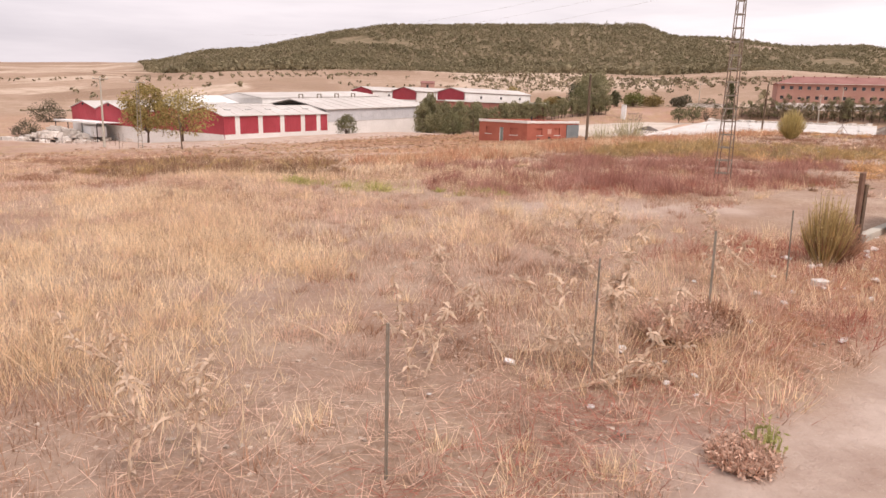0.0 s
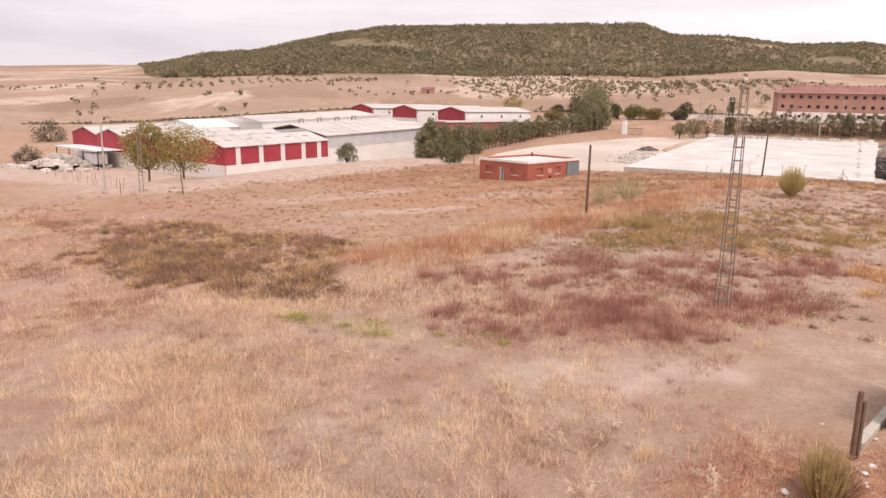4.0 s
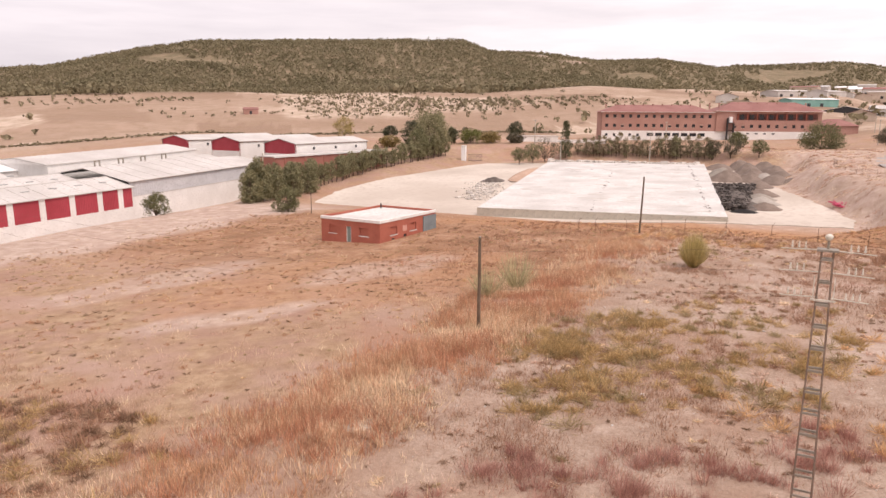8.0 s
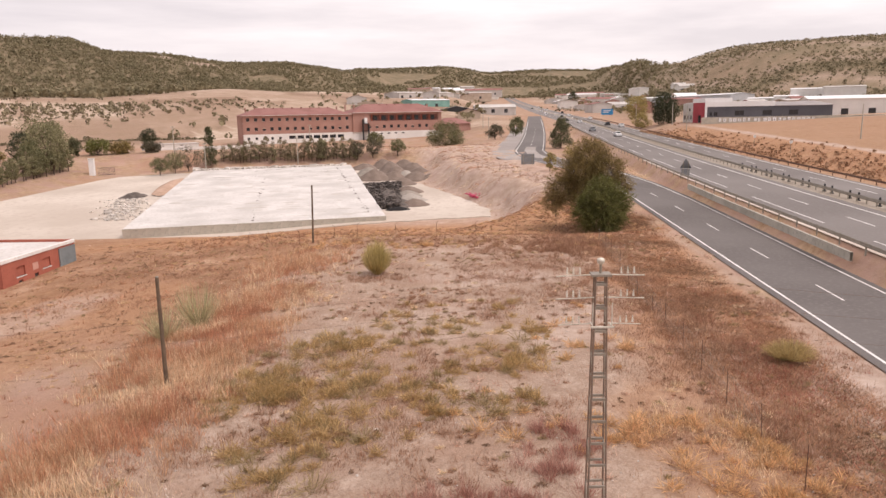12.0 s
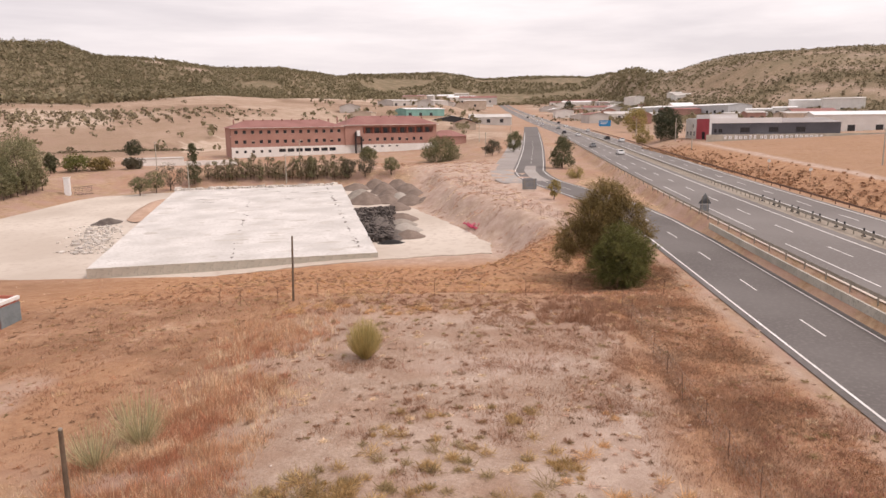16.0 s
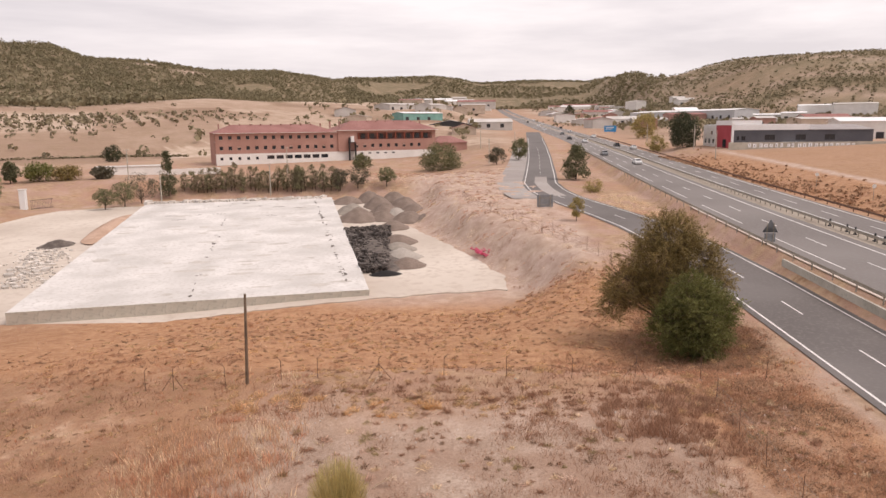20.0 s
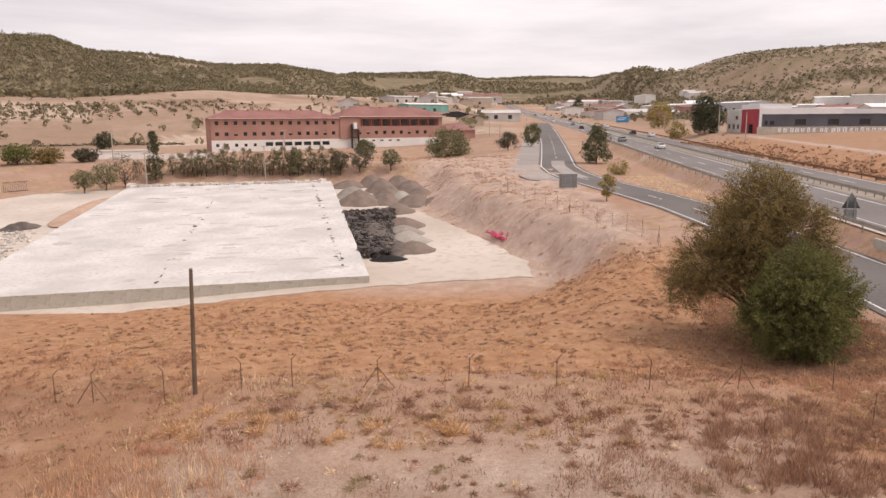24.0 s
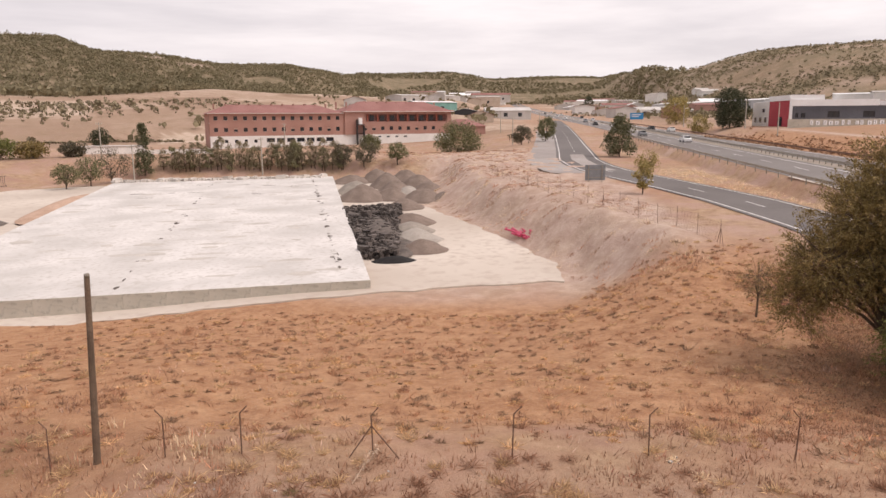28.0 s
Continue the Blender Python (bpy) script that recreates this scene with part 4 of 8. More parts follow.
wood_pole(10.7, 54.9, 5.45, "weathered bare wooden pole standing in tall dry grass")
wood_pole(36.05, 82.6, 5.8, "weathered bare wooden pole beside a wire fence", (0.25, 0.1))
wood_pole(-32.0, 86.7, 4.0, "thin wooden pole beside the shed yard", (-0.3, 0), 0.08)
wood_pole(4.6, 123.4, 3.1, "short dark wooden post at the yard's edge", (0, 0), 0.07)


M_WEATHERED = mat("weathered_steel", (0.21, 0.145, 0.11), (0.30, 0.225, 0.175), 3.0, 0.75, 0.15, metal=0.2, c3=(0.15, 0.09, 0.065))


def build_pylon():
    p = thing("lattice_pylon", pose(11.75, 30.15, ground_z(11.75, 30.15) - 0.05, 0, 0, -42), "slim grey steel lattice power pylon with insulators", "pylon")
    h = 9.2
    b0, b1 = 0.27, 0.12

    def half(z):
        return b0 + (b1 - b0) * z / h

    for sx in (-1, 1):
        for sy in (-1, 1):
            bm = bmesh.new()
            rod(bm, (sx * half(-0.3), sy * half(-0.3) * 0.75, -0.3), (sx * half(h), sy * half(h) * 0.75, h), 0.026, 0.022, 5)
            part("leg", bm, M_WEATHERED, p, "rusty angle-steel leg")
    for k in range(17):
        z = 0.45 + k * 0.535
        a = half(z)
        for sy in (-1, 1):
            part("crossbar", boxes((-a, a, sy * a * 0.75 - 0.02, sy * a * 0.75 + 0.02, z - 0.028, z + 0.028)), M_STEEL, p)
        if k % 2 == 0 and k < 16:
            a2 = half(z + 0.53)
            for sx in (-1, 1):
                part("brace", rod(bmesh.new(), (sx * a, -a * 0.75, z), (sx * a2, a2 * 0.75, z + 0.53), 0.018, n=4), M_STEEL, p)
    part("top_plate", boxes((-0.22, 0.22, -0.16, 0.16, h, h + 0.05)), M_STEEL, p)
    fin = part("finial", rod(bmesh.new(), (0, 0, h), (0, 0, h + 0.25), 0.03), M_STEEL, p)
    bm = bmesh.new()
    bmesh.ops.create_uvsphere(bm, u_segments=12, v_segments=8, radius=0.09, matrix=pose(0, 0, h + 0.34))
    for v in bm.verts:
        v.co.z = h + 0.34 + (v.co.z - h - 0.34) * (0.7 if v.co.z > h + 0.34 else 1.1)
    part("cap_insulator", bm, M_CERAM, fin, "pale rounded cap")
    for z, w in ((h + 0.02, 0.98), (h - 0.5, 0.98), (h - 1.1, 0.92)):
        for sx in (-1, 1):
            arm = part("cross_arm", rod(bmesh.new(), (sx * 0.1, 0, z), (sx * w, 0, z - 0.03), 0.018, 0.014, 6), M_CERAM, p)
            for j in range(3):
                bm = bmesh.new()
                xx = sx * (0.46 + j * 0.14)
                for q in range(3):
                    rod(bm, (xx, 0, z + 0.02 + q * 0.055), (xx, 0, z + 0.06 + q * 0.055), 0.03 - 0.006 * q, 0.02 - 0.005 * q, 8)
                part("insulator", bm, M_CERAM, arm, "pale glass insulator")
    part("bracket", boxes((-0.22, -0.2, -0.3, 0.0, h - 1.1, h - 1.07), (0.2, 0.22, -0.3, 0.0, h - 1.1, h - 1.07), (-0.22, -0.2, -0.3, -0.28, h - 1.1, h - 0.55), (0.2, 0.22, -0.3, -0.28, h - 1.1, h - 0.55)), M_CERAM, p)
    for z, w in ((h + 0.02, 0.98), (h - 0.5, 0.98), (h - 1.1, 0.92)):
        for sx in (-1, 1):
            bm = tube(bmesh.new(), [(sx * (w + 3.8 * k), 0.15 * k, z - 0.03 - 0.52 * k * (1 - 0.072 * k)) for k in range(11)], 0.003)
            part("wire", bm, M_WEATHERED, p, "thin sagging power line")
    part("bracket", boxes((-0.26, 0.26, -0.33, -0.3, h - 1.12, h - 1.08)), M_CERAM, p)


build_pylon()


# ---------- fences ----------
def fence_post(x, y, h, material, label, arm=0.0, rot=0.0, tilt=0.0, stays=False, group="fence posts"):
    p = thing("fence_post", pose(x, y, ground_z(x, y), tilt, tilt * 0.6, rot), label, "post", group=group)
    part("post", boxes((-0.02, 0.02, -0.004, 0.004, -0.3, h), (-0.004, 0.004, -0.004, 0.022, -0.3, h)), material, p)
    if arm:
        part("arm", rod(bmesh.new(), (0, 0, h - 0.02), (arm, 0, h + arm), 0.018, n=5), material, p)
    if stays:
        for sx in (-1, 1):
            part("stay", rod(bmesh.new(), (0, 0, h * 0.75), (sx * 0.75, 0.0, -0.05), 0.02, n=5), material, p)
    return p


rf = random.Random(21)
for i, s in enumerate(np.linspace(4.2, 80, 22)):
    fx, fy = xy(float(s), 5.0 + rf.uniform(-0.15, 0.15))
    if 18.5 < s < 24.5:
        continue
    fence_post(fx, fy, 1.55 + rf.uniform(-0.1, 0.15), M_STEEL if i < 6 else M_RUST, "thin grey steel fence post without its mesh", 0.0, rf.uniform(0, 90), rf.uniform(-3, 3))
for i, n in enumerate((0.7, 4.65, 8.6, 12.5, 16.5, 20.4, 24.4, 28.3, 30.6, 34.2, 37.6, 39.5)):
    fx, fy = xy(83.7 + rf.uniform(-0.2, 0.2), float(n))
    fence_post(fx, fy, 1.3 + rf.uniform(-0.1, 0.15), M_RUST, "rusty fence post braced by two stays" if i in (2, 6, 10) else "rusty steel fence post with bent barbed-wire arm", 0.22, rf.choice((-45, -45, 135)), rf.uniform(-4, 4), stays=(i in (2, 6, 10)))
for i, s in enumerate(np.linspace(118, 176, 20)):
    fx, fy = xy(float(s), float(np.interp(s, BANK_S, BANK_N)) - 1.2)
    fence_post(fx, fy, 1.6 + rf.uniform(-0.1, 0.1), M_RUST, "rusty chain-link fence post above the earth bank", 0.2, 45, rf.uniform(-3, 3), stays=(i % 6 == 0))


def wire_mesh(name, pts, h, material, label, gap=0.16):
    """A chain-link net strung along plan points, as thin crossing wires."""
    bm = bmesh.new()
    for (x0, y0), (x1, y1) in zip(pts, pts[1:]):
        z0, z1 = ground_z(x0, y0), ground_z(x1, y1)
        for f in (0.04, 0.5, 1.0):
            rod(bm, (x0, y0, z0 + h * f), (x1, y1, z1 + h * f), 0.006, n=3)
        k = int(math.hypot(x1 - x0, y1 - y0) / gap)
        for i in range(k):
            a, b = i / k, min(1.0, (i + h / gap * 0.5) / k)
            for u, v in ((a, b), (b, a)):
                rod(bm, (x0 + (x1 - x0) * u, y0 + (y1 - y0) * u, z0 + (z1 - z0) * u + 0.03), (x0 + (x1 - x0) * v, y0 + (y1 - y0) * v, z0 + (z1 - z0) * v + h), 0.004, n=3)
    ob = part(name, bm, material)
    return tagged(ob, label, "fence")


wire_mesh("wire_fence", [xy(s, float(np.interp(s, BANK_S, BANK_N)) - 1.2) for s in np.linspace(118, 176, 20)], 1.55, M_RUST, "rusty chain-link netting above the earth bank", 0.45)
wire_mesh("wire_fence", [xy(s, 5.0) for s in np.linspace(40, 80, 12)], 1.3, M_STEEL, "sagging thin wire netting beside the service road", 0.6)


# gate beside the lot
def build_gate():
    g = thing("metal_gate", pose(12.2, 19.3, ground_z(12.2, 19.3), 0, 0, 48), "half-open dark metal gate on a low concrete kerb", "gate")
    fr = part("gate_frame", boxes((0, 0.06, -0.03, 0.03, 0.12, 1.75), (2.9, 2.96, -0.03, 0.03, 0.12, 1.75), (0.06, 2.9, -0.025, 0.025, 0.12, 0.18), (0.06, 2.9, -0.025, 0.025, 1.69, 1.75), (0.06, 2.9, -0.025, 0.025, 0.9, 0.96)), M_DARKPAINT, g)
    for i in range(6):
        part("panel", boxes((0.08 + i * 0.47, 0.53 + i * 0.47, -0.012, 0.012, 0.2, 0.88)), mat("gate_panel", (0.10, 0.115, 0.12), (0.14, 0.155, 0.16), 2, 0.6) if i == 0 else bpy.data.materials["gate_panel"], g)
        part("panel", boxes((0.08 + i * 0.47, 0.53 + i * 0.47, -0.012, 0.012, 0.98, 1.68)), bpy.data.materials["gate_panel"], g)
    part("hinge", boxes((-0.05, 0.0, -0.04, 0.04, 1.3, 1.42)), M_STEEL, g)
    post = thing("gate_post", pose(10.45, 17.8, ground_z(10.45, 17.8), 2, -3, 20), "rusty steel gate post among dry weeds", "post")
    part("post", boxes((-0.06, 0.06, -0.05, 0.05, -0.3, 1.9), bevel=0.01), M_RUST, post)
    part("wooden_stake", boxes((0.1, 0.2, -0.05, 0.05, -0.3, 1.6), bevel=0.01), M_POLE, post)
    kb = thing("concrete_kerb", pose(10.6, 18.2, ground_z(10.6, 18.2), 0, 0, 46), "low concrete kerb and apron at the gate", "kerb")
    part("kerb", boxes((0.3, 9, -0.25, 0.0, -0.3, 0.22), bevel=0.02), M_WALLC, kb)
    part("apron", boxes((1.6, 9, 0.0, 1.1, -0.4, 0.04), bevel=0.02), M_YARD, kb)


build_gate()


# ---------- road furniture ----------
def rail_run(name, s0, s1, off, step, h, label, double=False, line=highway_line, material=None):
    material = material or M_STEEL
    t = thing(name, pose(0, 0, 0), label, "guard rail", kind="structure")
    ss = np.arange(s0, s1 + 0.01, step)
    post = mesh_of("post", *box_arrays(-0.05, 0.05, -0.05, 0.05, -0.4, h), material)
    for s in ss:
        n, z = line(float(s))
        p = new("post", post)
        p.parent = t
        p.matrix_world = pose(*xy(float(s), n + off), z, 0, 0, 45)
    v, f = [], []
    prof = [(0.06, h - 0.34), (0.10, h - 0.26), (0.06, h - 0.19), (0.10, h - 0.11), (0.06, h - 0.03)]
    sides = (1, -1) if double else (1,)
    for sd in sides:
        b0 = len(v)
        rows = np.arange(s0, s1 + 0.01, 4.0)
        for s in rows:
            n, z = line(float(s))
            for o, zz in prof:
                v.append((*xy(float(s), n + off + sd * o), z + zz))
        k = len(prof)
        for i in range(len(rows) - 1):
            for j in range(k - 1):
                f.append((b0 + i * k + j, b0 + (i + 1) * k + j, b0 + (i + 1) * k + j + 1, b0 + i * k + j + 1))
    r = new("rail", mesh_of("rail", v, f, material))
    r.parent = t
    return t


rail_run("guard_rail_near", 20, 300, -12.9, 4.0, 0.75, "galvanised guard rail along the near carriageway", line=lambda s: highway_line(s))
rail_run("guard_rail_median", 20, 420, -25.2, 2.0, 0.8, "double galvanised median guard rail on short posts", double=True)
rail_run("guard_rail_far", 20, 420, -34.5, 4.0, 0.75, "brown weathered guard rail along the far carriageway", material=M_RUST)
ribbon("median_strip", (-60, 900, highway_line), -26.6, -24.0, 0.02, mat("median_gravel", (0.30, 0.25, 0.20), (0.38, 0.33, 0.27), 0.4, 0.95, 0.3), "gravel strip between the carriageways", "median")
ribbon("drain_channel", (10, 150, highway_line), -13.6, -13.15, 0.09, M_YARD, "pale concrete drainage strip along the highway", "channel")
bm = bmesh.new()
rows = np.arange(68, 112.1, 4.0)
for i, s in enumerate(rows):
    n, z = highway_line(float(s))
    for o, zz in ((-12.0, 0.02), (-11.8, 0.02), (-11.8, -0.7), (-12.0, -0.7)):
        bm.verts.new((*xy(float(s), n + o), z + zz))
bm.verts.ensure_lookup_table()
for i in range(len(rows) - 1):
    for j in range(4):
        a, b = 4 * i + j, 4 * i + (j + 1) % 4
        bm.faces.new((bm.verts[a], bm.verts[b], bm.verts[b + 4], bm.verts[a + 4]))
tagged(part("retaining_kerb", bm, M_WALLC), "low concrete retaining kerb between highway and service road", "kerb", kind="structure")


def triangle_sign(x, y, z, rot):
    t = thing("warning_sign", pose(x, y, z, 0, 0, rot), "grey back of a triangular warning sign with panel below", "sign")
    for sx in (-0.35, 0.35):
        part("post", boxes((sx - 0.04, sx + 0.04, -0.03, 0.03, -0.4, 2.6)), M_STEEL, t)
    bm = bmesh.new()
    a = [(-0.85, 0.04, 1.5), (0.85, 0.04, 1.5), (0, 0.04, 2.95)]
    f = bm.faces.new([bm.verts.new(v) for v in a])
    bmesh.ops.solidify(bm, geom=[f], thickness=0.04)
    part("triangle_plate", bm, mat("sign_back", (0.20, 0.21, 0.22), (0.26, 0.27, 0.28), 1.5, 0.5), t)
    part("lower_plate", boxes((-0.6, 0.6, 0.04, 0.08, 0.45, 1.4), bevel=0.01), bpy.data.materials["sign_back"], t)


triangle_sign(93.9, 74.7, ground_z(93.9, 74.7) - 0.1, -45)
sb = thing("road_signboard", pose(108.5, 118.0, ground_z(108.5, 118.0), 0, 0, -42), "grey back of a rectangular road sign on two posts", "sign")
for sx in (-0.9, 0.9):
    part("post", boxes((sx - 0.05, sx + 0.05, -0.05, 0.05, -0.4, 2.3)), M_STEEL, sb)
part("sign_plate", boxes((-1.35, 1.35, 0.05, 0.1, 0.25, 2.3), bevel=0.01), bpy.data.materials["sign_back"], sb)
for sx in (0.6, 1.7):
    part("stiffener", boxes((-1.3, 1.3, 0.02, 0.05, sx - 0.03, sx + 0.03)), M_STEEL, sb)
bs_ = thing("blue_road_sign", pose(360, 278, ground_z(360, 278), 0, 0, -48), "blue motorway direction sign on posts", "sign")
for sx in (-2.4, 2.4):
    part("post", boxes((sx - 0.1, sx + 0.1, -0.1, 0.1, -0.5, 3.6)), M_STEEL, bs_)
part("sign_plate", boxes((-3.4, 3.4, -0.2, -0.1, 1.0, 4.4)), mat("sign_blue", (0.03, 0.22, 0.48), (0.04, 0.27, 0.55), 1, 0.5), bs_)
part("text_bar", boxes((-2.6, 2.0, -0.215, -0.204, 3.2, 3.6), (-2.6, 1.0, -0.215, -0.204, 2.3, 2.7)), M_WHITE, bs_)
for s in (150, 168):
    X, Y = xy(s, -41)
    sp = thing("speed_sign", pose(X, Y, ground_z(X, Y), 0, 0, 135), "small round white sign on a thin post", "sign", group="speed signs")
    part("post", rod(bmesh.new(), (0, 0, -0.3), (0, 0, 2.0), 0.04, n=6), M_STEEL, sp)
    part("disc", rod(bmesh.new(), (0, 0.04, 2.1), (0, 0.07, 2.1), 0.32, n=20), M_WHITE, sp)


# dark reflector blocks along the median rail
for i in range(16):
    sq = 84 + 3.1 * i + (1.2 if i % 2 else 0.0)
    n, z = highway_line(sq)
    X, Y = xy(sq, n - 25.6)
    mp = thing("median_post", pose(X, Y, z + 0.02, 0, 0, 45), "black rubber post on the median gravel", "post", group="median posts")
    part("foot", boxes((-0.22, 0.22, -0.16, 0.16, -0.05, 0.12), bevel=0.03), M_DARKPAINT, mp)
    part("blade", boxes((-0.16, 0.16, -0.05, 0.05, 0.12, 0.95), bevel=0.04), M_DARKPAINT, mp)
# ---------- industrial sheds ----------
def frame_at(p, ang, z):
    return pose(p[0], p[1], z, 0, 0, ang)


def gable_roof(L, W, eave, ridge, t=0.12, over=0.25):
    """Two roof slopes over a length L in x and a width W in y."""
    bm = bmesh.new()
    prof = [(-over, eave - over * 0.25), (W / 2, ridge), (W + over, eave - over * 0.25)]
    lo = []
    for x in (-over, L + over):
        lo.append([bm.verts.new((x, y, z)) for y, z in prof] + [bm.verts.new((x, y, z + t)) for y, z in prof])
    a, b = lo
    for i, j in ((0, 1), (1, 2)):
        bm.faces.new((a[i], b[i], b[j], a[j]))
        bm.faces.new((a[i + 3], a[j + 3], b[j + 3], b[i + 3]))
    for k in (0, 2):
        bm.faces.new((a[k], a[k + 3], b[k + 3], b[k]))
    for s in (a, b):
        bm.faces.new((s[0], s[1], s[4], s[3]))
        bm.faces.new((s[1], s[2], s[5], s[4]))
    bmesh.ops.recalc_face_normals(bm, faces=bm.faces)
    return bm


def gable_end(W, eave, ridge, t=0.15, z0=-1.0):
    bm = bmesh.new()
    pts = [(0, z0), (W, z0), (W, eave), (W / 2, ridge), (0, eave)]
    a = [bm.verts.new((0, y, z)) for y, z in pts]
    b = [bm.verts.new((t, y, z)) for y, z in pts]
    bm.faces.new(a)
    bm.faces.new(b[::-1])
    for i in range(5):
        k = (i + 1) % 5
        bm.faces.new((a[i], b[i], b[k], a[k]))
    bmesh.ops.recalc_face_normals(bm, faces=bm.faces)
    return bm


SH_L, SH_ANG = (-38.5, 124.45), 50.4
ca, sa = math.cos(radians(SH_ANG)), math.sin(radians(SH_ANG))


def shed_xy(a, b):
    """a metres along the front of the sheds, b metres behind it."""
    return SH_L[0] + ca * a - sa * b, SH_L[1] + sa * a + ca * b


def ribs(x0, x1, y0, y1, z0, z1, step):
    """Upright ribs of profiled sheet along x."""
    k = int((x1 - x0) / step)
    return boxes(*[(x0 + q * step + step * 0.3, x0 + q * step + step * 0.6, y0, y1, z0, z1) for q in range(k)])


def roof_sheets(L, W, eave, ridge, count, over=0.25):
    """Raised laps between the sheets of a gable roof, on both slopes."""
    bm = bmesh.new()
    for i in range(1, count):
        x = L * i / count
        for y0, y1, z0, z1 in ((-over, W / 2, eave - over * 0.25, ridge), (W / 2, W + over, ridge, eave - over * 0.25)):
            lo = [bm.verts.new((x + dx, y, z + dz)) for dx, y, z, dz in ((-0.05, y0, z0, 0.12), (0.05, y0, z0, 0.12), (0.05, y1, z1, 0.12), (-0.05, y1, z1, 0.12))]
            hi = [bm.verts.new((v.co.x, v.co.y, v.co.z + 0.05)) for v in lo]
            bm.faces.new(hi)
            for q in range(4):
                bm.faces.new((lo[q], lo[(q + 1) % 4], hi[(q + 1) % 4], hi[q]))
    return bm


M_SKYLIGHT = mat("skylight", (0.36, 0.36, 0.35), (0.42, 0.42, 0.41), 1, 0.4)
M_GREYCLAD = mat("pale_grey_sheet", (0.52, 0.52, 0.53), (0.60, 0.60, 0.61), 0.4, 0.6, 0.1)


def build_sheds():
    z, W, eave, ridge, sill = -6.1, 11.95, 5.75, 7.15, 2.55
    tilt = -1.4
    for k in range(5):
        L = (23.6, 23.6, 20.0, 40.0, 44.0)[k]
        label = "old industrial shed with red sheet gable and pale fibre roof"
        t = thing("red_shed", pose(*shed_xy(0, W * k), z, 0, tilt, SH_ANG), label, "warehouse", group="row of red sheds")
        if k == 0:
            part("base_wall", boxes((0, L, 0, 0.2, -1.5, sill)), M_WHITE, t, "white rendered base wall")
            x = 0.0
            for i in range(6):
                w = (2.3, 3.9, 3.9, 3.9, 2.9, 1.9)[i]
                pn = part("red_panel", boxes((x, x + w, 0.02, 0.18, sill, eave)), M_REDSHEET, t)
                tagged(part("panel_rib", ribs(x, x + w, -0.015, 0.02, sill + 0.01, eave - 0.02, 0.3), M_REDSHEET, pn), kind="stuff")
                x += w
                if i < 5:
                    part("pilaster", boxes((x, x + 0.95, -0.03, 0.2, sill, eave)), M_WHITE, t)
                    x += 0.95
            part("eave_gutter", boxes((0, L, -0.16, 0.0, eave - 0.1, eave + 0.02)), M_STEEL, t)
        part("gable", gable_end(W, eave - 0.05, ridge - 0.05), M_REDSHEET, t, "dark red sheet gable")
        tagged(part("gable_rib", gable_ribs(W, eave - 0.1, ridge - 0.1, sill if k < 3 else 2.9), M_REDSHEET, t), kind="stuff")
        part("gable_base", boxes((-0.06, 0.0, 0, W, -1.5, sill)), M_WHITE, t)
        part("rear_gable", moved_bm(gable_end(W, eave - 0.05, ridge - 0.05), L - 0.15), M_WHITE, t)
        roof = part("roof", gable_roof(L, W, eave, ridge), M_FIBRE, t, "weathered fibre-cement roof")
        tagged(part("sheet_lap", roof_sheets(L, W, eave, ridge, 8), M_FIBRE, roof), kind="stuff")
        part("ridge_cap", boxes((-0.25, L + 0.25, W / 2 - 0.2, W / 2 + 0.2, ridge + 0.06, ridge + 0.17)), M_FIBRE, roof)
        if k < 3:
            for i in range(5):
                zz = eave + (ridge - eave) * 0.56 + 0.16
                part("skylight", boxes((2.4 + i * 4.4, 3.6 + i * 4.4, W * 0.26, W * 0.30, zz - 0.12, zz + 0.05)), M_SKYLIGHT, roof)
        part("vent", rod(bmesh.new(), (-0.12, W / 2, ridge - 0.55), (0.0, W / 2, ridge - 0.55), 0.28, n=14), M_DARKPAINT, t)
    # canopy before the last two gables
    c = thing("loading_canopy", pose(*shed_xy(-5.4, W * 3.05), z + 0.3, 0, 0, SH_ANG), "rusty sheet canopy on thin posts before the sheds", "canopy")
    part("canopy_roof", slabpoly(bmesh.new(), ((0, 0), (5.3, 0), (5.3, 20), (0, 20)), 2.75, 2.88), M_WHITESHEET, c)
    part("fascia", boxes((-0.06, 0.0, 0, 20, 2.55, 2.9)), M_WHITE, c)
    for y in (0.2, 6.8, 13.4, 19.6):
        part("post", boxes((0.1, 0.25, y, y + 0.15, -1, 2.75)), M_DARKPAINT, c)
    tk = thing("white_container", pose(*shed_xy(-4.6, W * 3.1 + 2.0), z + 0.2, 0, 0, SH_ANG), "white box container under the canopy", "container")
    part("body", boxes((0, 2.4, 0, 5.2, 0, 2.1), bevel=0.04), M_WHITESHEET, tk)
    part("door", boxes((-0.03, 0.0, 0.3, 1.6, 0.15, 1.95)), M_WHITE, tk)
    # white-roofed hall behind
    h = thing("white_roofed_hall", pose(-53.5, 155.5, -5.0, 0, -0.8, 56.3), "long hall with bright white sheet roof", "warehouse")
    part("wall", boxes((0, 41, 0, 14, -2, 6.3)), M_WHITE, h)
    part("roof", gable_roof(41, 14, 6.4, 7.9), M_WHITESHEET, h, "bright white sheet roof")
    part("end_gable", moved_bm(gable_end(14, 6.3, 7.75, 0.2), 41.02), M_REDSHEET, h, "dark red end gable")
    part("front_gable", moved_bm(gable_end(14, 6.3, 7.75, 0.2), -0.22), M_WHITE, h)
    # long grey hall continuing the front line
    g = thing("grey_hall", pose(*shed_xy(23.9, 0.7), z + 0.65, 0, -2.2, SH_ANG), "long pale hall with grey cladding and pitched roof", "warehouse")
    GL = 28.4
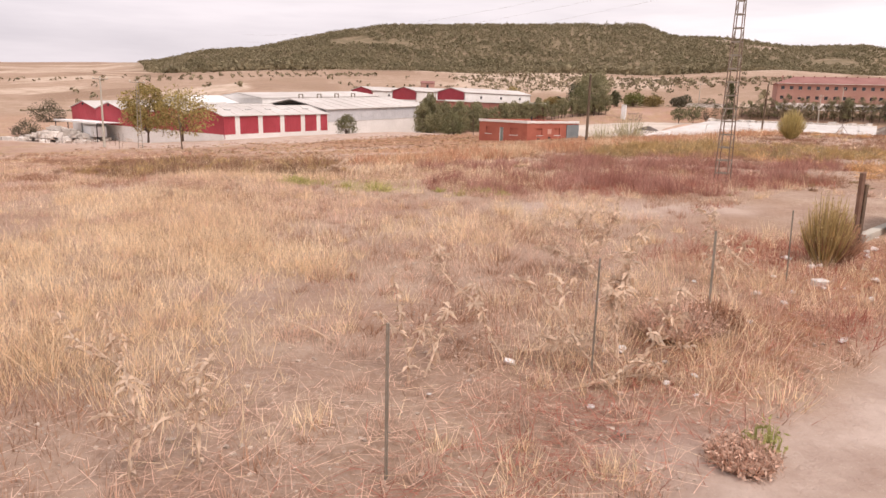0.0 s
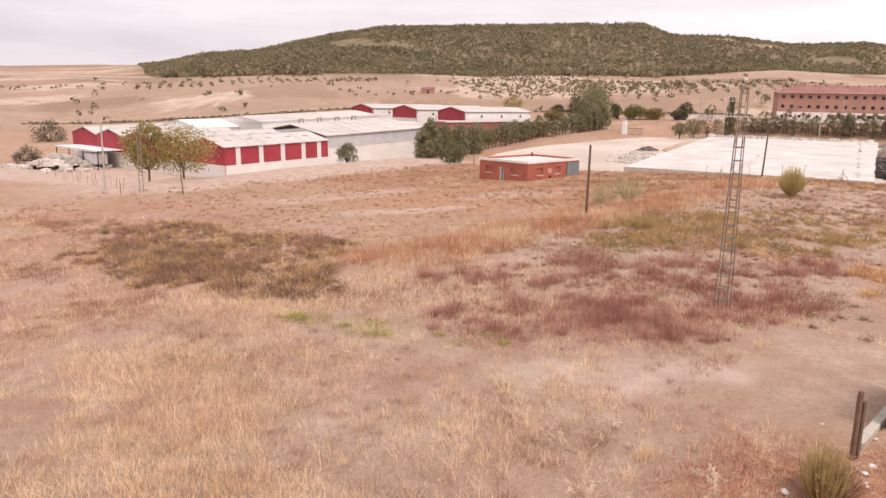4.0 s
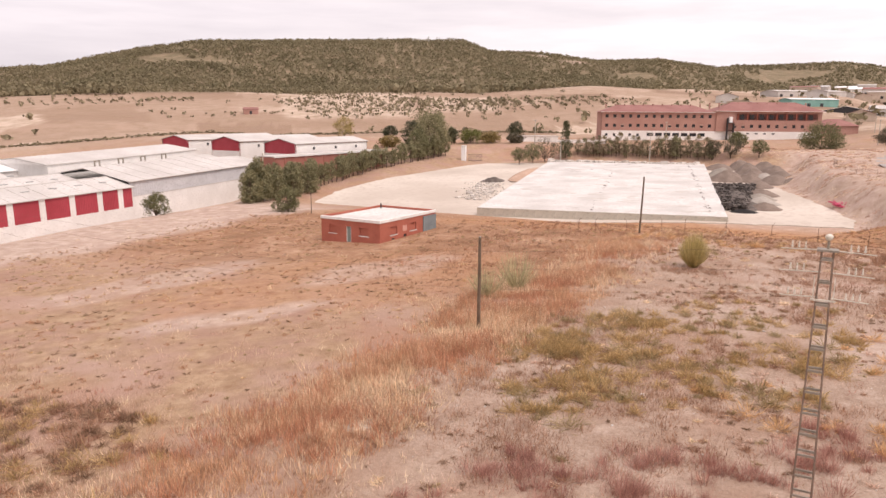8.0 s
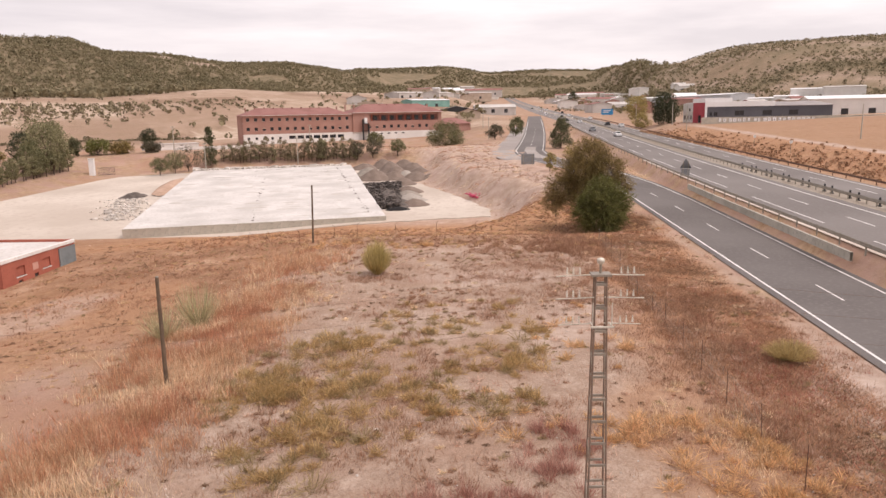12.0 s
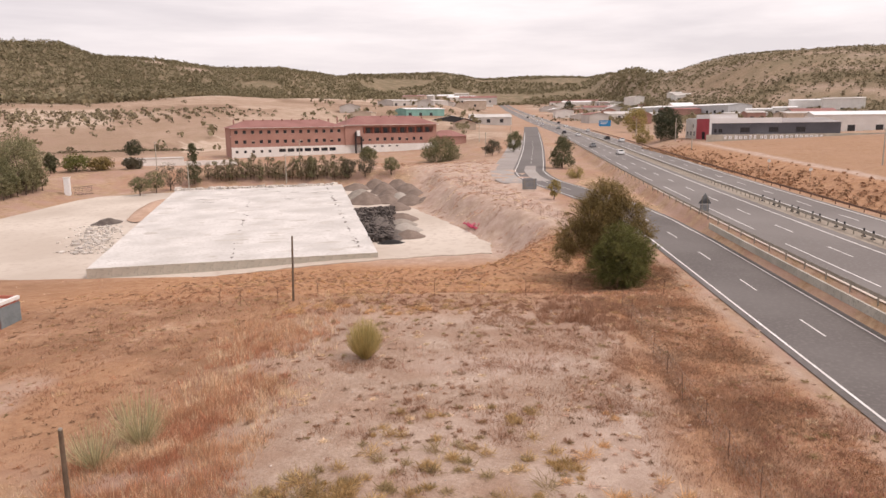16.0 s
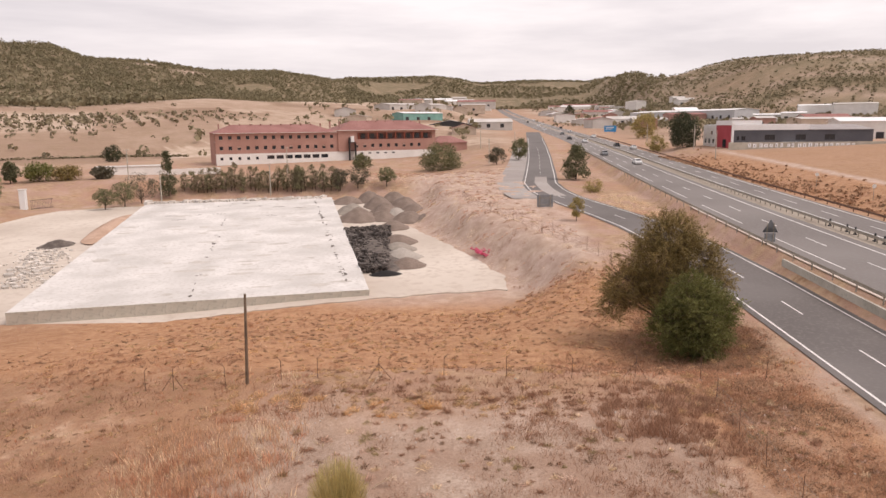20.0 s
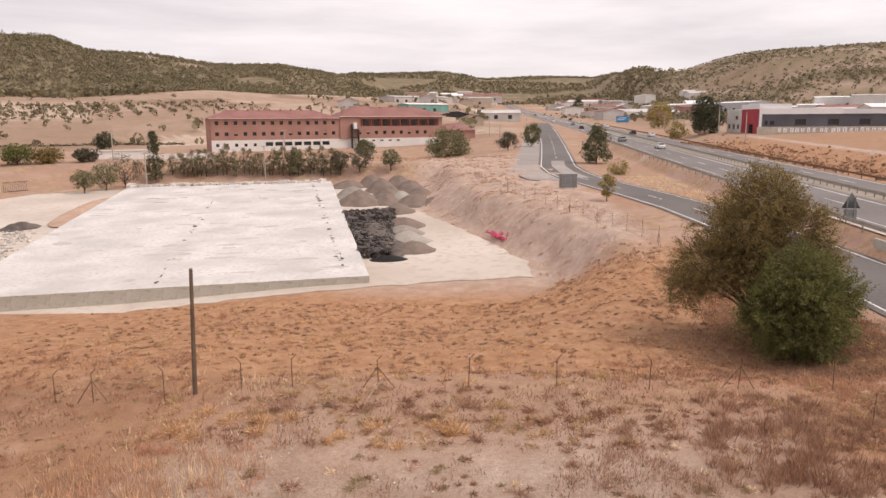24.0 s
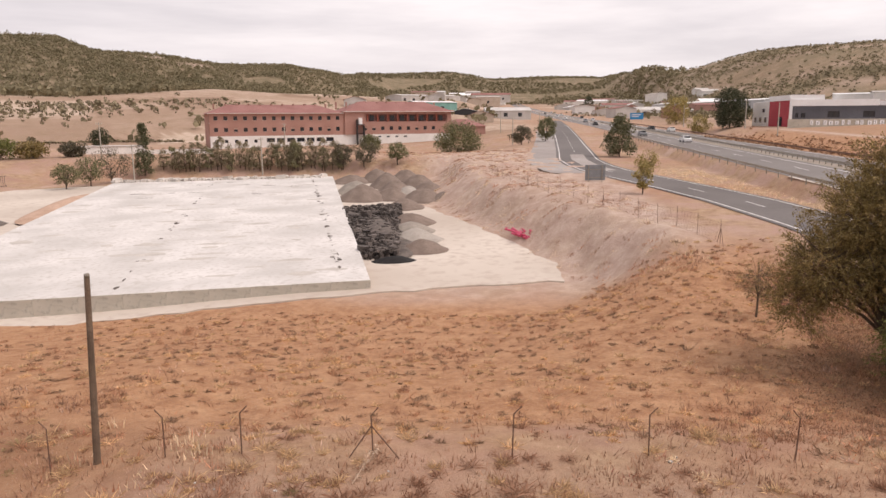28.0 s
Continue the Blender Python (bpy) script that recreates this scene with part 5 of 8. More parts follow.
    part("wall", boxes((0, GL, 0, 0.3, -2, 4.0)), M_WHITE, g, "pale rendered wall")
    uw = part("upper_wall", boxes((0, GL, 0.1, 0.3, 4.0, 6.4)), M_GREYCLAD, g, "pale grey sheet cladding")
    tagged(part("clad_rib", ribs(0, GL, 0.07, 0.1, 4.02, 6.35, 0.5), M_GREYCLAD, uw), kind="stuff")
    part("gutter", boxes((0, GL, -0.12, 0.1, 6.36, 6.5)), M_RUST, g)
    part("ledge", boxes((0, GL, -0.05, 0.0, 3.95, 4.05)), M_FIBRE, g)
    roof = part("roof", gable_roof(GL, 22, 6.5, 8.3), M_FIBRE, g, "weathered pale roof")
    tagged(part("sheet_lap", roof_sheets(GL, 22, 6.5, 8.3, 9), M_FIBRE, roof), kind="stuff")
    part("end_wall", moved_bm(gable_end(22, 6.4, 8.2), GL - 0.15), M_WHITE, g)
    vh = thing("vented_hall", pose(*shed_xy(25.5, 23.6), z + 0.65, 0, -2.2, SH_ANG), "broad hall with weathered pale roof behind the grey hall", "warehouse")
    part("wall", boxes((0, 36, 0, 18, -2, 8.3)), M_WHITE, vh)
    part("roof", gable_roof(36, 18, 8.35, 9.3), M_FIBRE, vh, "weathered pale roof")
    part("end_gable", moved_bm(gable_end(18, 8.3, 9.25, 0.2, 8.2), -0.22), M_WHITE, vh)
    part("end_gable", moved_bm(gable_end(18, 8.3, 9.25, 0.2, 8.2), 36.02), M_WHITE, vh)
    for i in range(4):
        part("vent_frame", boxes((3 + i * 5, 3.2 + i * 5, 12, 12.2, 7.9, 9.3), (4 + i * 5, 4.2 + i * 5, 12, 12.2, 7.9, 9.3), (3.2 + i * 5, 4 + i * 5, 12, 12.2, 9.1, 9.3)), M_STEEL, g)


def gable_ribs(W, eave, ridge, z0):
    bm = bmesh.new()
    k = int(W / 0.4)
    for i in range(1, k):
        y = i * W / k
        top = eave + (ridge - eave) * (1 - abs(y - W / 2) / (W / 2))
        box(bm, -0.03, 0.0, y - 0.05, y + 0.05, z0, top)
    return bm


def moved_bm(bm, dx):
    for v in bm.verts:
        v.co.x += dx
    return bm


build_sheds()


def build_far_sheds():
    # three long sheds with red gables, and a low brick-red hall before them
    for k, (s0, n0, ln, w, e) in enumerate(((4.2, 180.0, 27, 9.4, 8.5), (-8.4, 193.0, 30, 9.4, 8.5), (-21.2, 204.0, 32, 9.4, 8.4))):
        t = thing("long_shed", frame_at((s0, n0), 46.6, -2.8 + 0.1 * k), "long white shed with red gable and pale sheet roof", "warehouse", group="long sheds")
        part("wall", boxes((0, ln, 0, 0.3, -2, e), (0, ln, w - 0.3, w, -2, e)), M_WHITE, t)
        part("gable", gable_end(w, e, e + 1.0, 0.3, -2), M_REDSHEET, t, "dull red gable")
        tagged(part("gable_rib", gable_ribs(w, e - 0.05, e + 0.9, e - 2.2), M_REDSHEET, t), kind="stuff")
        part("gable_base", boxes((-0.08, -0.02, 0, w, -2, e - 2.2)), M_WHITE, t)
        part("rear_gable", moved_bm(gable_end(w, e, e + 1.0, 0.3, -2), ln - 0.3), M_WHITE, t)
        part("roof", gable_roof(ln, w, e + 0.05, e + 1.1), M_FIBRE, t)
        part("gutter", boxes((0, ln, -0.2, -0.02, e - 0.15, e)), M_RUST, t)
        for i in range(3):
            part("vent", boxes((6 + 8 * i, 6.6 + 8 * i, -0.1, 0.0, e - 1.4, e - 0.8)), M_DARKPAINT, t)
    t = thing("low_brick_hall", frame_at((-0.5, 167.9), 46.6, -2.9), "low brick-red hall with pale flat roof behind the trees", "warehouse")
    part("wall", boxes((0, 40, 0, 0.3, -2, 6.4), (0, 0.3, 0.3, 3.7, -2, 6.4), (39.7, 40, 0.3, 3.7, -2, 6.4), (0, 40, 3.7, 4, -2, 6.4)), mat("brick_dull", (0.33, 0.13, 0.10), (0.40, 0.17, 0.13), 0.3, 0.85, 0.2, fine=14), t)
    part("roof", boxes((-0.2, 40.2, -0.2, 4.2, 6.4, 6.6)), M_FIBRE, t)
    part("parapet", boxes((-0.25, 40.25, -0.3, -0.2, 6.3, 6.7)), M_WHITE, t)
    for i in range(6):
        part("pilaster", boxes((3 + i * 6.4, 3.5 + i * 6.4, -0.12, 0.0, -1.5, 6.2)), bpy.data.materials["brick_dull"], t)
    t = thing("green_grey_hall", frame_at((-7.0, 166.0), 52, -3.4), "pale green-grey rendered hall with shallow roof", "warehouse")
    pg = mat("pale_green_render", (0.44, 0.47, 0.40), (0.52, 0.55, 0.47), 0.3, 0.85, 0.15)
    part("wall", boxes((0, 10, 0, 20, -2, 5.0)), pg, t)
    part("gable", moved_bm(gable_end(20, 5.0, 6.4, 0.3, -2), -0.32), pg, t)
    part("roof", gable_roof(10, 20, 5.05, 6.5), M_FIBRE, t)
    part("eave_band", boxes((-0.4, 10, -0.12, 0.0, 4.7, 5.0)), M_RUST, t)


build_far_sheds()


# ---------- brick residence ----------
def build_residence():
    A, B = (126.0, 279.0), (206.0, 254.0)
    ln = math.hypot(B[0] - A[0], B[1] - A[1])
    t = thing("brick_residence", frame_at(A, math.degrees(math.atan2(B[1] - A[1], B[0] - A[0])), 4.0), "long three-storey salmon brick building with tiled roof", "building")
    h, D, x1 = 10.2, 15.0, 43.6
    win = mesh_of("window", *box_arrays(-0.62, 0.62, 0.02, 0.12, -0.62, 0.62), M_GLASS)
    holes = []
    for k in range(14):
        for zz in (5.0, 8.6):
            holes.append((1.9 + k * 3.05, zz))
    for k in range(9):
        holes.append((x1 + 7.6 + k * 3.2, 5.0))
    lows = [(1.9 + k * 3.05, 1.35) for k in range(5)]
    rects = [(x - 0.62, x + 0.62, z - 0.62, z + 0.62) for x, z in holes]
    part("brick_wall", wall_with_holes(ln, h, 0.45, rects + [(x1 + 8.0, ln - 1.5, 7.3, 9.8)], 3.0), M_BRICK2, t)
    part("base_wall", wall_with_holes(ln, 3.0, 0.5, [(x - 0.5, x + 0.5, z - 0.5, z + 0.5) for x, z in lows] + [(17.6 + k * 3.3, 20.2 + k * 3.3, 0.9, 2.2) for k in range(7)] + [(x1 + 9 + k * 3.2, x1 + 10.2 + k * 3.2, 1.9, 2.4) for k in range(5)], -1.5), M_WHITE, t, "white rendered ground floor")
    part("core", boxes((0.1, ln - 0.1, 2.2, D, -1.5, h)), M_BRICK2, t)
    part("floor_slab", boxes((0.1, ln - 0.1, 0.46, 2.2, 2.9, 3.0), (0.1, ln - 0.1, 0.46, 2.2, 7.0, 7.2), (0.1, ln - 0.1, 0.46, 2.2, h - 0.3, h)), M_WHITE, t)

    def window_at(x, z, sx=1.0, sz=1.0):
        w = new("window", win)
        w.parent = t
        w.matrix_basis = Matrix.Translation((x, 0.16, z)) @ Matrix.Diagonal((sx, 1, sz, 1))
        return w

    sill = mesh_of("sill", *box_arrays(-0.7, 0.7, -0.2, 0.02, -0.69, -0.63), M_WALLC)
    shut = mesh_of("blind", *box_arrays(-0.6, 0.6, -0.02, 0.015, 0.1, 0.6), mat("roller_blind", (0.45, 0.30, 0.25), (0.5, 0.34, 0.28), 1, 0.7))
    rr = random.Random(6)
    for x, z in holes:
        w = window_at(x, z)
        s = new("sill", sill)
        s.parent = w
        if rr.random() < 0.25:
            b = new("blind", shut)
            b.parent = w
    for x, z in lows:
        window_at(x, z, 0.8, 0.8)
    for k in range(7):
        window_at(18.9 + k * 3.3, 1.55, 2.05, 1.02)
    for k in range(5):
        window_at(x1 + 9.6 + k * 3.2, 2.15, 0.95, 0.4)
    # loggia on the top floor of the right wing
    for k in range(8):
        x = x1 + 8.6 + k * (ln - x1 - 10.6) / 8
        part("loggia_post", boxes((x - 0.18, x + 0.18, 0.05, 0.4, 7.3, 9.8)), M_BRICK, t)
        window_at(x + 1.6, 8.5, 1.3, 1.5)
    part("loggia_back", boxes((x1 + 8.0, ln - 1.5, 1.6, 1.75, 7.2, 9.9)), M_ROOFTILE, t)
    part("loggia_rail", boxes((x1 + 8.0, ln - 1.5, 0.1, 0.16, 8.1, 8.2)), M_DARKPAINT, t)
    # roofs
    part("roof", hip_roof(-0.6, x1, -0.7, D + 0.6, h, 2.9), M_ROOFTILE, t, "reddish tiled hipped roof")
    part("roof", hip_roof(x1, ln + 0.7, -1.1, D + 2, h + 0.55, 3.6), M_ROOFTILE, t, "reddish tiled hipped roof")
    part("eave", boxes((-0.6, x1 - 0.02, -0.75, 0.0, h - 0.12, h), (x1, ln + 0.7, -1.15, 0.0, h + 0.4, h + 0.55)), M_WHITE, t)
    part("upper_band", boxes((x1 - 0.01, ln + 0.02, 0.0, 0.4, h, h + 0.45)), M_BRICK2, t)
    # stair tower and fire stair
    st = part("stair_tower", boxes((x1 + 0.3, x1 + 7.2, -0.5, 0.0, 3.0, h + 0.3)), M_BRICK2, t)
    part("fire_stair", boxes((x1 + 4.2, x1 + 4.5, -1.8, -0.55, -1, 8), (x1 + 6.6, x1 + 6.9, -1.8, -0.55, -1, 6), (x1 + 4.2, x1 + 6.9, -1.8, -0.55, 3.2, 3.4), (x1 + 4.2, x1 + 6.9, -1.8, -0.55, 6.2, 6.4)), M_DARKPAINT, t)
    part("lift_box", boxes((x1 + 5.0, x1 + 6.2, -1.4, -0.5, 6.4, 8.6)), M_WHITESHEET, t)
    for k in range(22):
        x = 2 + k * 3.7
        part("chimney", boxes((x, x + 0.5, 6.4, 6.9, h + 1.4, h + 3.2 if x < x1 - 3 else h + 3.9)), M_BRICK2, t)
    a = part("annex", boxes((ln + 0.5, ln + 15, 2, 13, -1.5, 5.4)), M_BRICK2, t)
    part("annex_roof", hip_roof(ln - 0.2, ln + 15.6, 1.4, 13.6, 5.4, 2.6), M_ROOFTILE, t)


def hip_roof(x0, x1, y0, y1, z, h):
    bm = bmesh.new()
    d = (y1 - y0) / 2
    c = [bm.verts.new(v) for v in ((x0, y0, z), (x1, y0, z), (x1, y1, z), (x0, y1, z))]
    r = [bm.verts.new((x0 + d * 0.9, (y0 + y1) / 2, z + h)), bm.verts.new((x1 - d * 0.9, (y0 + y1) / 2, z + h))]
    for f in ((c[0], c[1], r[1], r[0]), (c[2], c[3], r[0], r[1]), (c[1], c[2], r[1]), (c[3], c[0], r[0]), (c[3], c[2], c[1], c[0])):
        bm.faces.new(f)
    bmesh.ops.recalc_face_normals(bm, faces=bm.faces)
    return bm


build_residence()


# ---------- grey warehouse across the highway ----------
def build_grey_warehouse():
    A, ang, zb = (222.2, 140.5), -43.6, 9.2
    t = thing("grey_warehouse", frame_at(A, ang, zb), "long low dark grey warehouse with white roof band", "warehouse")
    wins = [(x, x + 3.0, 2.0, 3.6) for x in (9.0, 18.0, 26.5)] + [(0.8, 1.6, 2.0, 3.2), (2.2, 3.4, 2.0, 3.2)]
    part("wall", wall_with_holes(40.5, 4.95, 0.3, wins, -3), M_GREYSHEET, t)
    tagged(part("clad_rib", ribs(0, 40.5, -0.03, 0.0, 3.7, 4.9, 0.6), M_GREYSHEET, t), kind="stuff")
    part("core", boxes((0, 40.5, 0.8, 24, -3, 4.95)), M_GREYSHEET, t)
    part("roof_band", boxes((0, 21.8, -0.15, 24, 4.95, 6.6)), M_WHITESHEET, t, "white roof band")
    part("roof_slope", gable_roof(18.5, 24, 4.95, 6.3), mat("grey_roof", (0.30, 0.27, 0.265), (0.36, 0.33, 0.32), 0.3, 0.8), t, "grey pitched roof").location = (22.0, 0, 0)
    for a, b, c, d in wins:
        w = part("window", boxes((a, b, 0.15, 0.25, c, d)), M_GLASS, t)
        part("frame", boxes((a, b, 0.05, 0.15, c, c + 0.08), (a, b, 0.05, 0.15, d - 0.08, d), ((a + b) / 2 - 0.04, (a + b) / 2 + 0.04, 0.05, 0.15, c + 0.08, d - 0.08)), M_DARKPAINT, w)
    part("canopy", boxes((14, 20, -0.9, 0.0, 1.25, 1.45)), M_WHITESHEET, t)
    e = thing("red_entrance_block", frame_at(A, ang, zb), "red and white entrance block of the warehouse", "building")
    part("red_wall", boxes((-0.6, 8, 0.4, 13, -3, 6.4)), M_REDSHEET, e)
    part("cornice", boxes((-0.75, 8.1, 0.3, 13.1, 6.4, 7.8)), M_WHITESHEET, e)
    part("white_wall", boxes((-0.4, 8, 13.1, 25, -3, 6.4)), M_WHITE, e)
    part("corner_post", boxes((-0.7, -0.1, -0.2, 0.38, -2, 7.0)), M_WHITESHEET, e)
    for y, h0, h1 in ((15, 0.8, 2.2), (18.5, 0.8, 2.2), (22, 0.8, 2.2), (16.5, 3.6, 4.6)):
        part("window", boxes((-0.5, -0.38, y, y + 1.4, h0, h1)), M_GLASS, e)
    part("door", boxes((-0.7, -0.58, 4.5, 7.0, -0.2, 2.2)), M_GLASS, e)
    w = thing("graffiti_wall", frame_at((214.5, 138.2), ang, 9.1), "pale concrete boundary wall with sprayed marks", "wall")
    for i in range(18):
        part("wall_panel", boxes((i * 3.6, i * 3.6 + 3.55, 0, 0.2, -2, 1.7), bevel=0.01), M_WALLC, w)
    rg = random.Random(12)
    spray = mat("spray_paint", (0.55, 0.55, 0.56), (0.74, 0.74, 0.75), 2, 0.7, island=0.4)
    spray_d = mat("spray_paint_dark", (0.10, 0.10, 0.11), (0.2, 0.2, 0.21), 2, 0.7)
    for i in range(20):
        x = 5.5 + i * 1.55 + rg.uniform(-0.2, 0.2)
        z0, z1, wd = 0.15 + rg.uniform(0, 0.2), 1.2 + rg.uniform(0, 0.3), rg.uniform(0.7, 1.1)
        mk = part("sprayed_mark", boxes((x, x + wd, -0.012, -0.004, z0, z1)), spray, w)
        part("mark_outline", boxes((x - 0.08, x, -0.012, -0.004, z0, z1), (x + wd * 0.4, x + wd * 0.55, -0.016, -0.013, z0 + 0.2, z1 - 0.25)), spray_d, mk)


build_grey_warehouse()


# ---------- far buildings of the valley ----------
M_TEAL = mat("teal_sheet", (0.18, 0.36, 0.32), (0.24, 0.44, 0.39), 0.3, 0.6)
M_TAN = mat("tan_render", (0.50, 0.40, 0.32), (0.58, 0.48, 0.39), 0.3, 0.85)


def far_block(x, y, ang, L, D, h, wall, roof, label, ridge=1.2, group="valley buildings"):
    t = thing("valley_building", frame_at((x, y), ang, ground_z(x, y)), label, "building", group=group)
    part("wall", boxes((0, L, 0, D, -3, h)), wall, t)
    part("roof", gable_roof(L, D, h + 0.03, h + ridge, over=0.4), roof, t)
    for x in (0.0, L - 0.2):
        part("gable", moved_bm(gable_end(D, h, h + ridge - 0.02, 0.2, h - 0.2), x), wall, t)
    for i in range(max(1, int(L / 9))):
        part("opening", boxes((2 + i * 9, 4.4 + i * 9, -0.06, 0.0, 0.2, min(2.6, h - 0.4))), M_DARKPAINT, t)
    return t


far_block(337, 433.5, -9, 33, 16, 5.2, M_TEAL, M_WHITESHEET, "teal green shed with pale roof", 1.0)
far_block(345, 371.5, 49, 16, 31, 2.6, M_DARKPAINT, M_WHITESHEET, "dark arched shed with white roof edge", 3.2)
far_block(425, 560, -9, 62, 30, 5.0, M_FIBRE, M_FIBRE, "broad pale industrial hall in the valley", 1.5)
far_block(604.9, 424.1, 247.8, 135, 24, 6.6, M_GREYCLAD, M_WHITESHEET, "very long pale grey industrial shed", 1.2)
far_block(544, 280, -66, 20, 12, 4.2, M_WHITE, M_WHITESHEET, "low white industrial building", 0.8)
far_block(537, 257, -66, 16, 12, 5.0, M_WHITE, M_WHITESHEET, "low white industrial building", 0.8)
far_block(553, 252, -66, 28, 14, 8.0, M_WHITE, M_WHITESHEET, "tall white industrial building", 0.8)
far_block(540, 224, -66, 26, 14, 9.0, M_WHITE, M_FIBRE, "tall pale industrial building", 0.8)
rb = random.Random(77)
for i in range(66):
    s = rb.uniform(400, 1350)
    side = rb.choice((-1, 1, 1, -1, -1))
    n = (rb.uniform(-190, -62) if side < 0 else rb.uniform(25, 120)) + float(highway_shift(s))
    X, Y = xy(s, n)
    L = rb.uniform(12, 38) if s < 900 else rb.uniform(20, 50)
    far_block(X, Y, rb.choice((-45, 45, -40, 50)) + rb.uniform(-6, 6), L, rb.uniform(9, 18), rb.uniform(3.5, 7.0), rb.choice((M_WHITE, M_WHITE, M_TAN, M_FIBRE, M_BRICK2)), rb.choice((M_WHITESHEET, M_FIBRE, M_FIBRE, M_ROOFTILE)), "small pale industrial building along the highway", rb.uniform(0.6, 2.4))
far_block(279, 131, -57, 40, 16, 6.2, M_WHITE, M_WHITESHEET, "low white industrial building behind the warehouse")
lw = thing("long_low_building", frame_at((80, 256), -14, ground_z(86, 254) - 0.6), "long low pale rendered wall and shed", "building")
part("wall", boxes((0, 17, 0, 6, -1, 3.0)), M_WHITE, lw)
part("roof", boxes((-0.2, 17.2, -0.2, 6.2, 3.0, 3.15)), M_FIBRE, lw)
part("side_wall", boxes((17, 34, 1, 1.3, -1, 1.9)), M_WHITE, lw)
fh = thing("field_hut", frame_at((-17, 462), 5, ground_z(-13, 463) - 0.3), "small brick field hut on the slope", "hut")
part("wall", boxes((0, 8.5, 0, 6, -1, 3.0)), M_BRICK2, fh)
part("roof", gable_roof(8.5, 6, 3.0, 4.3), M_ROOFTILE, fh)
part("door", boxes((3.4, 4.8, -0.05, 0, 0, 2.2)), M_DARKPAINT, fh)
pl = thing("gate_pillar", pose(51.2, 209.8, ground_z(51.2, 209.8), 0, 0, -30), "white gate pillar at the rear of the yard", "pillar")
part("pillar", boxes((-0.6, 0.6, -0.6, 0.6, -0.5, 4.0), bevel=0.03), M_WHITESHEET, pl)
part("cap", boxes((-0.7, 0.7, -0.7, 0.7, 4.0, 4.15)), M_WHITE, pl)
gt = thing("yard_gate", pose(52.2, 209.4, ground_z(54, 210), 0, 0, 20), "thin barred gate beside a white pillar", "gate")
for i in range(14):
    part("bar", boxes((0.3 + i * 0.35, 0.34 + i * 0.35, -0.02, 0.02, 0.0, 1.9)), M_DARKPAINT, gt)
part("top_rail", boxes((0.2, 5.2, -0.03, 0.03, 1.9, 1.97), (0.2, 5.2, -0.03, 0.03, 0.1, 0.17)), M_DARKPAINT, gt)


def street_pole(x, y, h, label, lattice=False, arms=True, name="utility_pole"):
    p = thing(name, pose(x, y, ground_z(x, y), 0, 0, 30), label, "pole", group="utility poles")
    if lattice:
        for sx in (-0.25, 0.25):
            part("leg", rod(bmesh.new(), (sx, 0, -0.3), (sx * 0.5, 0, h), 0.05, 0.04, 5), M_STEEL, p)
        for k in range(int(h / 0.6)):
            w = 0.25 - 0.125 * (k * 0.6 / h)
            part("rung", boxes((-w, w, -0.03, 0.03, 0.3 + k * 0.6, 0.36 + k * 0.6)), M_STEEL, p)
    else:
        part("shaft", rod(bmesh.new(), (0, 0, -0.3), (0, 0, h), 0.16, 0.09, 10), M_WALLC, p)
    if arms:
        part("cross_arm", boxes((-0.9, 0.9, -0.04, 0.04, h - 0.4, h - 0.3)), M_STEEL, p)
        for sx in (-0.8, 0, 0.8):
            part("insulator", rod(bmesh.new(), (sx, 0, h - 0.3), (sx, 0, h - 0.05), 0.06, 0.04), M_CERAM, p)
    return p


street_pole(-43.5, 90.9, 8.8, "pale concrete power pole beside the shed yard")
street_pole(-37.9, 88.6, 8.3, "lattice steel power pole beside the shed yard", True)
street_pole(-2.5, 148.0, 8.5, "pale concrete pole by the grey hall", arms=False)
street_pole(43.5, 246, 7.0, "thin street lamp behind the hedge", arms=True)
street_pole(154.3, 71.7, 6.7, "dark wooden power pole by the ploughed field", arms=False)
for s, n in ((205, 66), (196, 88), (214, 104), (236, 70), (262, 14), (300, 4), (330, 16), (230, -44), (262, -48), (330, -50)):
    street_pole(*xy(s, n), 7.5, "slim utility pole in the distance", arms=n > 0)


